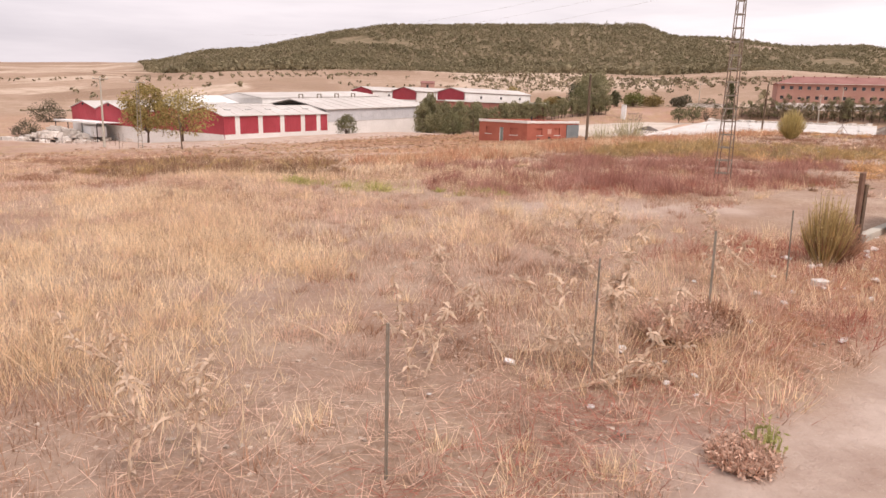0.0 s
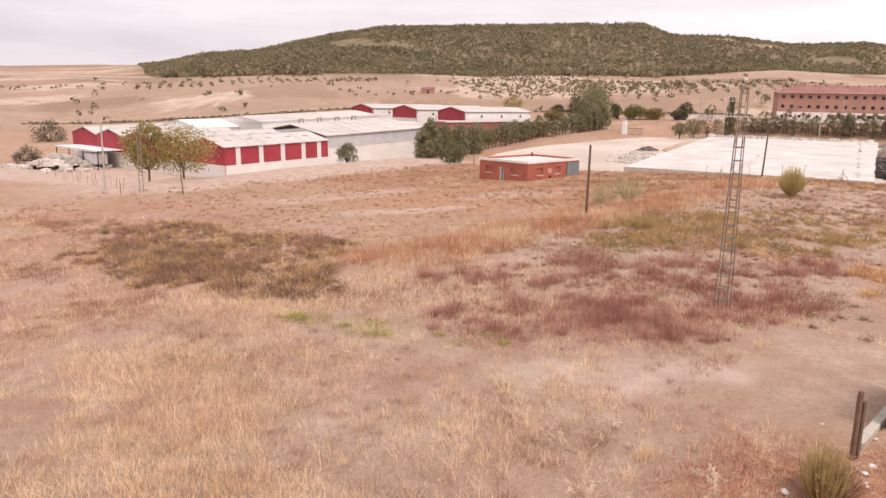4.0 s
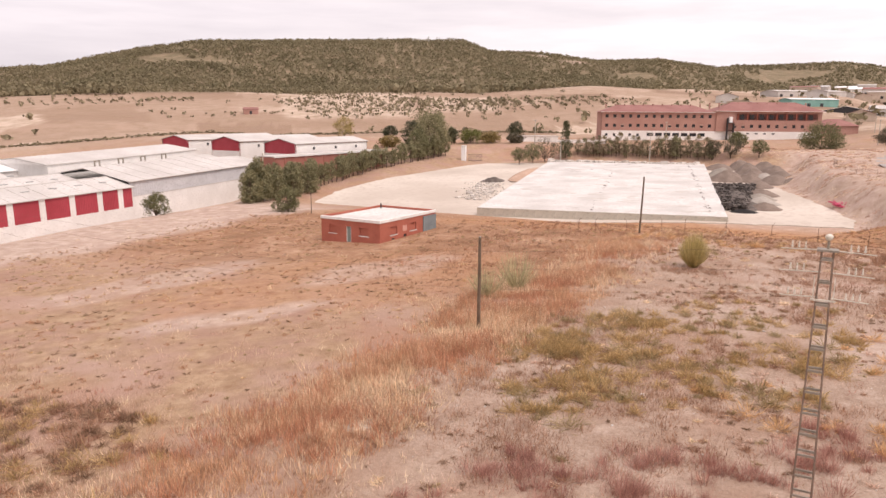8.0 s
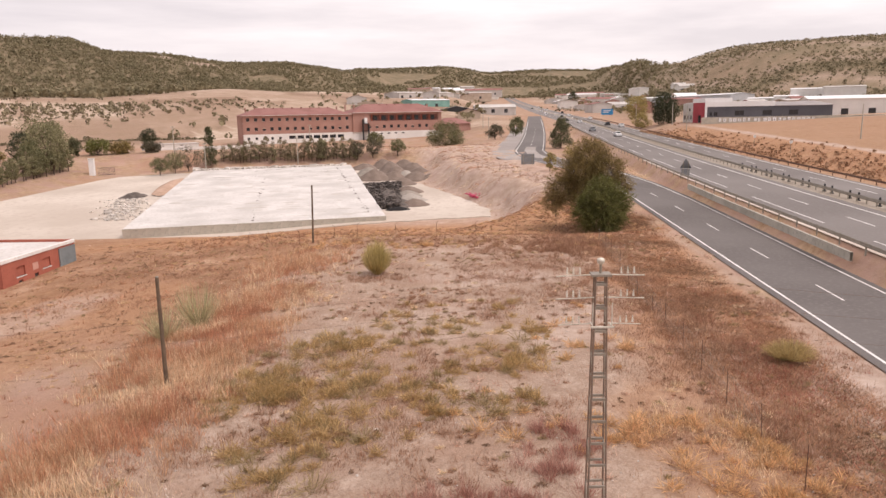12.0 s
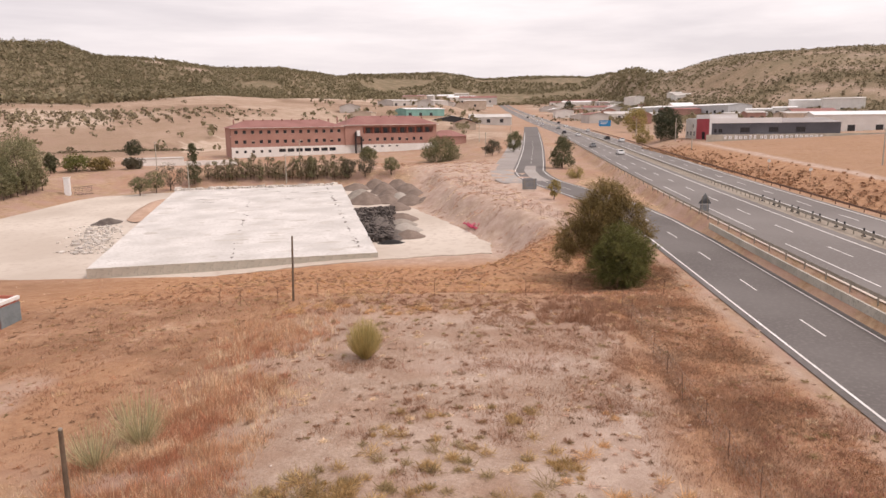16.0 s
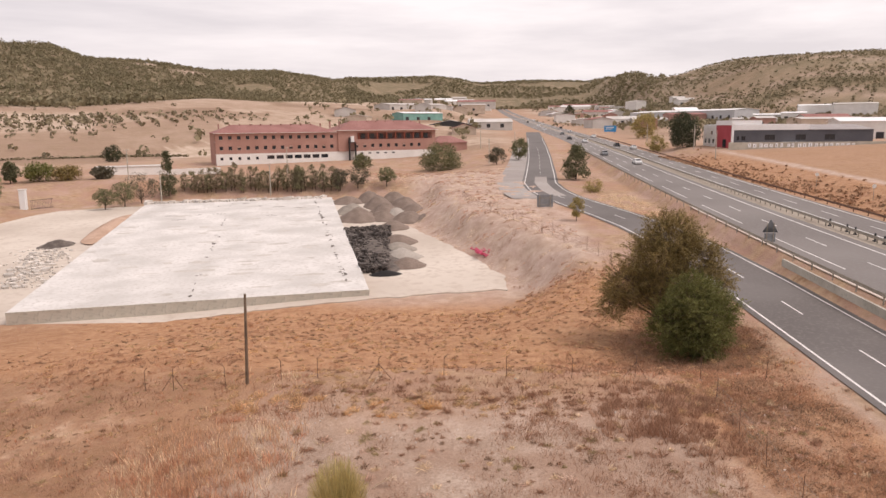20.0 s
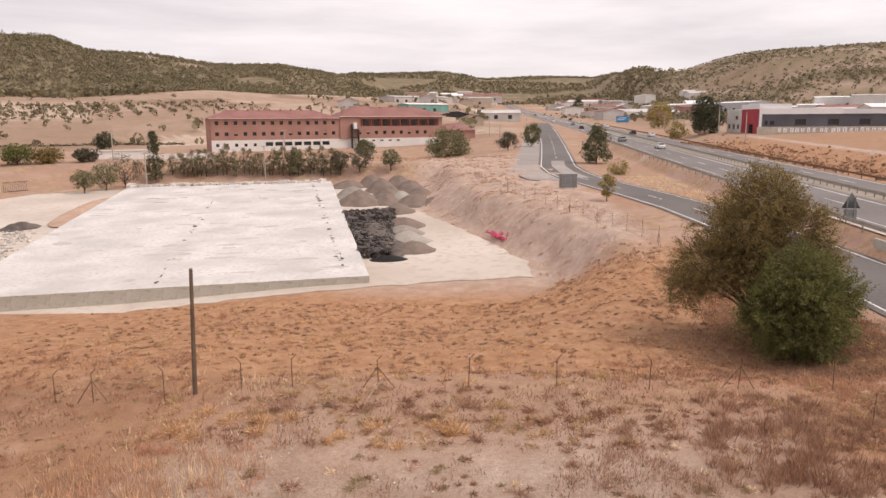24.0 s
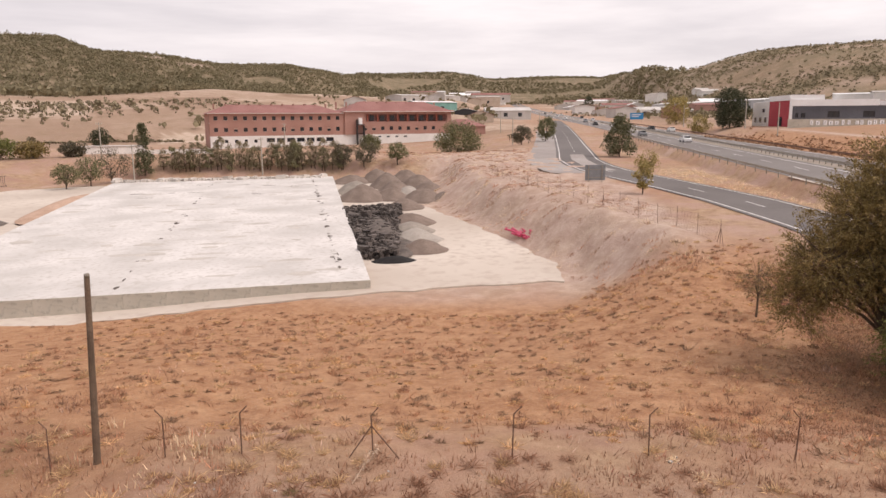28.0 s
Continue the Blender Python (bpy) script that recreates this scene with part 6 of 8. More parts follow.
# ---------- cars on the road far ahead ----------
def build_car(x, y, z, rot, paint, label):
    c = thing("car", pose(x, y, z, 0, 0, rot), label, "car", group="cars on the highway")
    bm = bmesh.new()
    prof = [(-2.1, 0.25), (-2.15, 0.75), (-1.3, 0.95), (-0.75, 1.42), (0.95, 1.46), (1.85, 0.98), (2.1, 0.9), (2.12, 0.3)]
    for f in (1,):
        L = [bm.verts.new((px, -0.86, pz)) for px, pz in prof]
        R = [bm.verts.new((px, 0.86, pz)) for px, pz in prof]
    for v in L + R:
        if v.co.z > 1.2:
            v.co.y *= 0.82
    bm.faces.new(L)
    bm.faces.new(R[::-1])
    for i in range(len(prof)):
        k = (i + 1) % len(prof)
        bm.faces.new((L[i], R[i], R[k], L[k]))
    bmesh.ops.recalc_face_normals(bm, faces=bm.faces)
    bmesh.ops.bevel(bm, geom=list(bm.edges), offset=0.05, segments=2, affect="EDGES")
    body = part("body", bm, paint, c)
    part("windscreen", boxes((-1.28, -0.8, -0.6, 0.6, 1.0, 1.36)), M_GLASS, c)
    part("rear_window", boxes((1.05, 1.75, -0.6, 0.6, 1.02, 1.38)), M_GLASS, c)
    part("side_window", boxes((-0.7, 0.95, -0.84, -0.76, 1.0, 1.34)), M_GLASS, c)
    part("side_window", boxes((-0.7, 0.95, 0.76, 0.84, 1.0, 1.34)), M_GLASS, c)
    for px in (-1.35, 1.3):
        for py in (-0.82, 0.82):
            part("wheel", rod(bmesh.new(), (px, py - 0.1, 0.32), (px, py + 0.1, 0.32), 0.32, n=14), M_DARKPAINT, c)
    return c


P_WHITE = mat("paint_white", (0.75, 0.75, 0.75), (0.8, 0.8, 0.8), 1, 0.3, 0)
P_GREY = mat("paint_grey", (0.22, 0.23, 0.24), (0.26, 0.27, 0.28), 1, 0.3, 0)
P_DARK = mat("paint_dark", (0.03, 0.03, 0.035), (0.04, 0.04, 0.045), 1, 0.3, 0)
rc = random.Random(31)
first = {}
for s, off, kind in ((232, -20.8, 0), (268, -17.2, 1), (300, -31.8, 0), (318, -28.8, 2), (352, -20.8, 0), (380, -17.2, 2), (402, -31.8, 0), (440, -20.8, 1), (470, -28.8, 0), (505, -17.2, 0), (540, -31.8, 2), (590, -20.8, 0), (640, -28.8, 0), (700, -20.8, 2), (760, -31.8, 0)):
    n, z = highway_line(s)
    m = pose(*xy(s, n + off), z + 0.06, 0, 0, 45 if off > -25 else 225)
    if kind in first:
        copy_thing(first[kind], m)
    else:
        first[kind] = build_car(*xy(s, n + off), z + 0.06, 45 if off > -25 else 225, (P_WHITE, P_GREY, P_DARK)[kind], ("white car", "grey car", "dark car")[kind] + " driving on the distant highway")

# ---------- vegetation ----------
def grass_mat(name, c1, c2, k=0.35):
    return mat(name, c1, c2, 0.5, 0.9, 0.0, fine=6, c3=tuple(0.8 * v for v in c1), island=k, translucent=0.4, spec=0.1)


G_STRAW = grass_mat("straw_grass", (0.78, 0.59, 0.39), (0.88, 0.72, 0.52))
G_PINK = grass_mat("dry_weed", (0.62, 0.42, 0.32), (0.74, 0.55, 0.44))
G_RED = grass_mat("red_weed", (0.42, 0.16, 0.115), (0.52, 0.24, 0.18))
G_ORANGE = grass_mat("rusty_grass", (0.52, 0.25, 0.15), (0.64, 0.345, 0.22))
G_OLIVE = grass_mat("olive_scrub", (0.35, 0.265, 0.14), (0.46, 0.36, 0.20))
G_GREEN = grass_mat("green_scrub", (0.44, 0.42, 0.15), (0.55, 0.51, 0.22))
G_DARK = grass_mat("brown_tuft", (0.27, 0.17, 0.11), (0.37, 0.25, 0.17))
G_BRUSH = grass_mat("pink_brush", (0.38, 0.215, 0.14), (0.48, 0.30, 0.205))
G_MAUVE = grass_mat("mauve_weed", (0.42, 0.205, 0.16), (0.53, 0.31, 0.25))
G_YOLK = grass_mat("yellow_olive", (0.49, 0.335, 0.155), (0.61, 0.44, 0.235))
G_TAWNY = grass_mat("tawny_grass", (0.58, 0.345, 0.205), (0.70, 0.455, 0.295))
G_TAN = grass_mat("tan_grass", (0.58, 0.39, 0.22), (0.68, 0.49, 0.30))
G_SIENNA = grass_mat("sienna_grass", (0.47, 0.26, 0.155), (0.56, 0.34, 0.215))
G_GOLD = grass_mat("golden_grass", (0.66, 0.415, 0.21), (0.77, 0.525, 0.315))


def blades(name, px, py, count, h0, h1, spread, width, lean, material, label, seed, category="grass", fan=0.6):
    """Tufts of thin blades that fan out from plan points, one object of many."""
    r = np.random.default_rng(seed)
    N = len(px)
    if not N:
        return None
    size = np.repeat(r.uniform(0.5, 1.35, N), count)
    M = N * count
    ox, oy = r.normal(0, spread, M) * size, r.normal(0, spread, M) * size
    bx, by = np.repeat(px, count) + ox, np.repeat(py, count) + oy
    bz = terrain(bx, by) - 0.02
    h = r.uniform(h0, h1, M) * size
    out = np.clip(np.hypot(ox, oy) / (1.6 * spread * size), 0, 1)
    h *= 1 - 0.35 * out
    a = np.where(r.uniform(0, 1, M) < fan, np.arctan2(oy, ox) + r.normal(0, 0.7, M), r.uniform(0, 2 * np.pi, M))
    tilt = r.uniform(0.1, lean, M) * h * (0.6 + 0.6 * out)
    q = a + np.pi / 2 + r.normal(0, 0.9, M)
    w = width * r.uniform(0.6, 1.4, M)
    root = np.stack([bx, by, bz], 1)
    side = np.stack([np.cos(q) * w, np.sin(q) * w, np.zeros_like(q)], 1)
    tip = root + np.stack([np.cos(a) * tilt, np.sin(a) * tilt, h], 1)
    v = np.stack([root - side, root + side, tip], 1).reshape(-1, 3)
    ob = new(name, mesh_of(name, v, np.arange(len(v)).reshape(-1, 3), material))
    return tagged(ob, label, category, kind="stuff")


def domes(name, px, py, count, radius, width, material, label, seed, flat=0.85, category="grass"):
    """Compact rounded tussocks: short blades that burst from one root to a domed outline."""
    r = np.random.default_rng(seed)
    N = len(px)
    if not N:
        return None
    M = N * count
    size = np.repeat(radius * r.lognormal(0, 0.32, N), count)
    wide = np.repeat(r.uniform(0.8, 1.35, N), count)
    q, cz = r.uniform(0, 2 * np.pi, M), r.uniform(0.03, 1, M)
    sz = np.sqrt(1 - cz * cz)
    d = np.stack([np.cos(q) * sz * wide, np.sin(q) * sz, cz * flat], 1)
    ln = size * r.uniform(0.55, 1.1, M)
    bx, by = np.repeat(px, count) + r.normal(0, 0.22, M) * size, np.repeat(py, count) + r.normal(0, 0.22, M) * size
    root = np.stack([bx, by, np.repeat(terrain(px, py), count) - 0.03], 1)
    side = np.cross(d, r.normal(0, 1, (M, 3)))
    side *= (width * r.uniform(0.6, 1.4, M) / (np.linalg.norm(side, axis=1) + 1e-6))[:, None]
    mid = root + d * (ln * 0.6)[:, None]
    tip = root + d * ln[:, None] + np.stack([0 * q, 0 * q, -0.12 * ln * sz], 1)
    v = np.stack([root, mid - side, tip, mid + side], 1).reshape(-1, 3)
    ob = new(name, mesh_of(name, v, np.arange(len(v)).reshape(-1, 4), material))
    return tagged(ob, label, category, kind="stuff")


def free_ground(x, y):
    """1 where plants may stand, 0 on roads, yard, kerb and buildings."""
    s, n = (x + y) * K, (y - x) * K
    ok = (n > -3.3) & ~((s > 113.5) & (n > 14) & (s < 205))
    ok &= ~((1 - smooth(2.0, 3.2, n)) * (1 - smooth(12, 15, s)) > 0.5)
    u, w = (x - 4.4) * 0.716 + (y - 96.9) * -0.698, (x - 4.4) * 0.698 + (y - 96.9) * 0.716
    ok &= ~((u > -0.3) & (u < 8.4) & (w > -0.3) & (w < 12.6))
    ug, wg = (x - 10.6) * 0.695 + (y - 18.2) * 0.719, -(x - 10.6) * 0.719 + (y - 18.2) * 0.695
    ok &= ~((ug > 0) & (ug < 9.1) & (wg > -0.4) & (wg < 4.6))
    return ok


def sow(n, x0, x1, y0, y1, weight, seed):
    r = np.random.default_rng(seed)
    x, y = r.uniform(x0, x1, n), r.uniform(y0, y1, n)
    keep = (r.uniform(0, 1, n) < weight(x, y)) & free_ground(x, y)
    return x[keep], y[keep]


def sow_sn(n, s0, s1, n0, n1, weight, seed):
    """Seeds over a stretch given along and across the highway's line."""
    r = np.random.default_rng(seed)
    x, y = xy(r.uniform(s0, s1, n), r.uniform(n0, n1, n))
    keep = (r.uniform(0, 1, n) < weight(x, y)) & free_ground(x, y)
    return x[keep], y[keep]


def sow_bank(cnt, seed):
    """Seeds on the earth bank between the yard and the service road, and on the open ground behind it."""
    r = np.random.default_rng(seed)
    s, n = r.uniform(112, 240, cnt), r.uniform(5, 46, cnt)
    x, y = xy(s, n)
    edge = 14 + 0.36 * np.clip(s - 125, 0, 50)
    k = (r.uniform(0, 1, cnt) < 0.15 + 0.85 * clump(x, y, 0.35, seed % 5)) & ((n < edge) | (s > 206)) & (n > np.interp(s, SVC_S, SVC_N) + 10)
    return x[k], y[k]


def clump(x, y, f, seed, lo=-0.2, hi=0.5):
    return smooth(lo, hi, rough2(x, y, f, seed) + 0.5 * rough2(x, y, f * 2.7, seed + 1) + 0.25 * rough2(y, x, f * 6.1, seed + 4))


def lot(x, y):
    """Start meadow, upper stony lot, its grassy edge, the lower field and the slope beyond the fence."""
    s, n = (x + y) * K, (y - x) * K
    wob = rough2(x, y, 0.4, 6.0) + 0.6 * rough2(x, y, 1.1, 2.0)
    start = 1 - smooth(22, 34, s + 2 * wob)
    upper = (1 - start) * (1 - smooth(82, 86, s + 0.8 * wob)) * (1 - smooth(27.5, 32, n + 1.3 * wob))
    edge = np.exp(-((n - 31.4 + 1.2 * wob) / 3.2) ** 2) * smooth(22, 30, s) * (1 - smooth(82, 88, s))
    low = smooth(33, 37, n + wob) * (1 - smooth(84, 96, s))
    slope = smooth(84, 87, s + 0.8 * wob) * (1 - smooth(33, 60, n))
    return start, upper, edge, low, slope


def w_straw(x, y):
    st, up, ed, lo, sl = lot(x, y)
    w = st * 0.3 * clump(x, y, 0.6, 1.0, 0.05, 0.5) + spot(x, y, -8, 13, 6, 6) * (0.25 + 0.75 * clump(x, y, 0.9, 7.0)) + 0.75 * spot(x, y, -10, 20, 7, 6) * clump(x, y, 0.7, 3.0, -0.4, 0.4) + 0.4 * spot(x, y, -5, 33, 8, 4) + 0.5 * spot(x, y, 3, 10, 2.5, 1.6, 40)
    w = w + 0.9 * spot(x, y, 23.4, 33, 5.0, 2.6, 40) * clump(x, y, 1.1, 3.0) + ed * (0.25 + 0.6 * clump(x, y, 0.7, 4.0)) + 0.05 * lo * clump(x, y, 0.6, 2.0)
    return np.clip(w, 0, 1)


def w_pink(x, y):
    st, up, ed, lo, sl = lot(x, y)
    w = st * (0.08 + 0.62 * clump(x, y, 0.55, 2.0, -0.15, 0.4)) + up * (0.01 + 0.22 * clump(x, y, 0.8, 2.0, 0.3, 0.6)) + 0.3 * ed + 0.05 * lo + 0.04 * sl
    w = w + 0.5 * up * spot(x, y, 30, 36, 12, 2.5, 48)
    return np.clip(w - 0.6 * spot(x, y, 6, 23.2, 4, 1.4, 5) - 0.3 * spot(x, y, 1.5, 15, 4, 3, 20) - 0.5 * spot(x, y, -8, 13, 6, 6), 0.01, 1)


def w_brush(x, y):
    """Brown-pink brush: thick along the wire fence and the scarp, in patches on the lot."""
    st, up, ed, lo, sl = lot(x, y)
    s, n = (x + y) * K, (y - x) * K
    strip = np.exp(-((n - 3.0) / 4.5) ** 2) * smooth(26, 40, s)
    far = smooth(50, 66, s) * np.exp(-((n - 9) / 7.0) ** 2)
    w = up * (0.01 + 0.55 * clump(x, y, 0.9, 3.0, 0.25, 0.6) + 0.75 * strip * clump(x, y, 1.2, 6.0, -0.6, 0.2) + 0.65 * far * clump(x, y, 0.9, 1.0, -0.5, 0.3) + 0.6 * np.exp(-((s - 81.5) / 2.6) ** 2))
    # Extra brush by the trees: rusty-brown growth plus their shade on the ground.
    w = w + 0.35 * ed + 0.04 * sl + 0.75 * sl * spot(x, y, 58, 66, 11, 7, -30) * clump(x, y, 0.9, 1.0, -0.6, 0.2) + 0.6 * lo * smooth(52, 68, s) * (1 - smooth(48, 56, n)) * clump(x, y, 0.9, 5.0, -0.3, 0.3) + st * 0.5 * clump(x, y, 0.7, 8.0, 0.1, 0.5)
    w = w + 0.5 * up * spot(x, y, 13, 44, 9, 6, 45) * clump(x, y, 1.1, 4.0, -0.5, 0.3)
    w = w - up * (0.5 * spot(x, y, 28, 46, 6, 4, 20) + 0.4 * spot(x, y, 20, 60, 6, 4, 30))
    return np.clip(w, 0, 1)


def w_red(x, y):
    st, up, ed, lo, sl = lot(x, y)
    n = (y - x) * K
    w = 0.9 * spot(x, y, 6.5, 28.5, 6.5, 3.4, 10) + 0.8 * spot(x, y, 12, 31, 5, 3.5) + 0.95 * spot(x, y, 7.5, 16.5, 3.2, 2.2, 30) + 0.9 * spot(x, y, 32, 34, 5, 1.8, 45) + 0.5 * spot(x, y, 10, 22.5, 3, 2) + 0.7 * spot(x, y, 8.6, 12.4, 3.6, 1.2, 45)
    w = w + 0.35 * up * np.exp(-((n - 1.5) / 3.0) ** 2) * clump(x, y, 0.7, 5.0)
    return np.clip(w * (0.2 + 0.8 * clump(x, y, 1.2, 3.0, -0.4, 0.4)) + 0.04 * clump(x, y, 0.4, 5.0, 0.2, 0.7), 0, 1)


def w_orange(x, y):
    st, up, ed, lo, sl = lot(x, y)
    n = (y - x) * K
    w = 1.0 * spot(x, y, 7, 51, 6.5, 2.2, 46) + 0.6 * spot(x, y, 2.5, 45, 5, 2.5, 40) + 0.7 * spot(x, y, 11, 20.5, 2.5, 1.5, 45)
    w = w + 0.25 * up * np.exp(-((n + 0.5) / 2.2) ** 2) * clump(x, y, 0.5, 2.0)
    return np.clip(w + 0.25 * ed + sl * 0.03 + 0.4 * lo * smooth(52, 68, (x + y) * K) * (1 - smooth(46, 54, n)) * clump(x, y, 0.8, 3.0, -0.2, 0.4), 0, 1)


def w_olive(x, y):
    w = 0.85 * spot(x, y, -17, 47, 8, 3.2, -20) + 0.8 * spot(x, y, -9, 38, 5, 3.0, -30)
    return np.clip(w * (0.04 + 0.96 * clump(x, y, 1.5, 3.0, -0.1, 0.45)), 0, 1)


def w_green(x, y):
    return np.clip(spot(x, y, -3.8, 28, 2.6, 1.6, -10) + 0.8 * spot(x, y, 0.9, 26.7, 2.0, 1.2, -10), 0, 1) * (0.1 + 0.9 * clump(x, y, 2.0, 6.0, -0.3, 0.4))


def plant_field():
    near, mid, far = (-20, 16, 4.2, 31), (-42, 45, 30, 66), (-45, 72, 64, 128)
    kinds = (
        ("straw_grass", w_straw, G_STRAW, "tall bleached straw-coloured grass", (38000, 30000, 9000), 9, 0.25, 0.66, 0.12),
        ("dry_weeds", w_pink, G_PINK, "low greyish-pink dry weeds covering the lot", (46000, 44000, 14000), 9, 0.10, 0.38, 0.14),
        ("pink_brush", w_brush, G_BRUSH, "low brown-pink brush in patches on the lot", (16000, 60000, 40000), 15, 0.12, 0.42, 0.16),
        ("red_weeds", w_red, G_RED, "dark red dried weeds in patches", (26000, 34000, 12000), 9, 0.16, 0.45, 0.12),
        ("rusty_grass", w_orange, G_ORANGE, "rusty orange dry grass", (12000, 20000, 20000), 9, 0.16, 0.5, 0.12),
        ("olive_scrub", w_olive, G_OLIVE, "olive-coloured low scrub in clumps", (14000, 22000, 0), 11, 0.2, 0.55, 0.13),
        ("green_scrub", w_green, G_GREEN, "yellow-green low bushes", (12000, 0, 0), 12, 0.2, 0.6, 0.10),
    )
    for i, (name, w, m, label, ns, k, h0, h1, spread) in enumerate(kinds):
        for j, (n, box_) in enumerate(zip(ns, (near, mid, far))):
            if n:
                X, Y = sow(n, *box_, w, 100 + 10 * i + j)
                grow = (1.0, 0.95, 0.8)[j]
                blades(name, X, Y, k, h0 * grow, h1 * grow, spread * (1, 1.4, 1.7)[j], (0.006, 0.012, 0.022)[j], (1.1, 0.9, 0.9)[j], m, label, 200 + 10 * i + j)

    def upper(x, y):
        return lot(x, y)[1] * (0.2 + 0.8 * clump(x, y, 0.5, 9.0))

    def field(f, sd, base=0.1):
        return lambda x, y: lot(x, y)[3] * (0.5 + 0.5 * smooth(38, 66, (x + y) * K)) * (base + (1 - base) * clump(x, y, f, sd))

    def slope(f, sd, base):
        return lambda x, y: lot(x, y)[4] * (base + (1 - base) * clump(x, y, f, sd))

    def olive_bed(x, y):
        w = spot(x, y, 11.3, 44.4, 3.6, 2.4, 50) + 0.9 * spot(x, y, 15.5, 50.5, 6.5, 4.0, 45) + 0.5 * spot(x, y, 15.5, 43, 3.5, 2.2, 30) + 0.35 * spot(x, y, 24, 48, 9, 6, 45)
        return np.clip(w, 0, 1) * (0.25 + 0.75 * clump(x, y, 1.0, 3.0, -0.3, 0.4))

    def gold_bed(x, y):
        return np.clip(spot(x, y, 22.6, 32.6, 4.8, 3.2, -60) - 0.95 * spot(x, y, 22.1, 33.4, 1.7, 1.2, 45) + 0.4 * spot(x, y, 39.4, 72.0, 3.0, 1.0, -45) + 0.35 * spot(x, y, 35, 78, 3.5, 1.6, -45) + 0.12 * spot(x, y, 19, 40, 4, 3) + 0.2 * spot(x, y, 30, 44, 6, 3, 40), 0, 1) * (0.25 + 0.75 * clump(x, y, 1.6, 5.0))

    def scrub_bed(x, y):
        w = spot(x, y, -17, 46, 9, 4.2, -15) + spot(x, y, -10.5, 39, 6, 3.6, -25) + 0.6 * spot(x, y, -21, 53, 7, 3, -20) + 0.4 * spot(x, y, -7, 46, 4, 2, -20) + 0.8 * spot(x, y, -8.5, 34.5, 4.5, 3.0, -30) + 0.8 * spot(x, y, -15.5, 40, 5, 3.5, -30) + 0.7 * spot(x, y, -14, 50, 8, 4, -15) + 0.6 * spot(x, y, -24, 58, 8, 4, -25)
        return np.clip(w, 0, 1) * (0.15 + 0.85 * clump(x, y, 0.7, 4.0, -0.25, 0.4))

    def red_bed(x, y):
        w = spot(x, y, 6.5, 29, 7.5, 3.6, 8) + spot(x, y, 9, 36, 6, 3.0, -10) + 0.7 * spot(x, y, 3.0, 35.5, 4, 2.5) + 0.5 * spot(x, y, 14, 32, 4, 3) + 0.9 * spot(x, y, 16.5, 36, 4.5, 2.6, 20)
        return np.clip(w, 0, 1) * (0.2 + 0.8 * clump(x, y, 1.0, 6.0, -0.4, 0.35))

    def brush_bed(x, y):
        return np.clip(spot(x, y, 49.5, 61.2, 6.5, 3.6, 50), 0, 1) * (0.3 + 0.7 * clump(x, y, 1.2, 2.0, -0.5, 0.3))

    up_, lo_, sl_ = (26, 86, -3.2, 32), (15, 100, 33, 92), (84, 119, -2, 62)
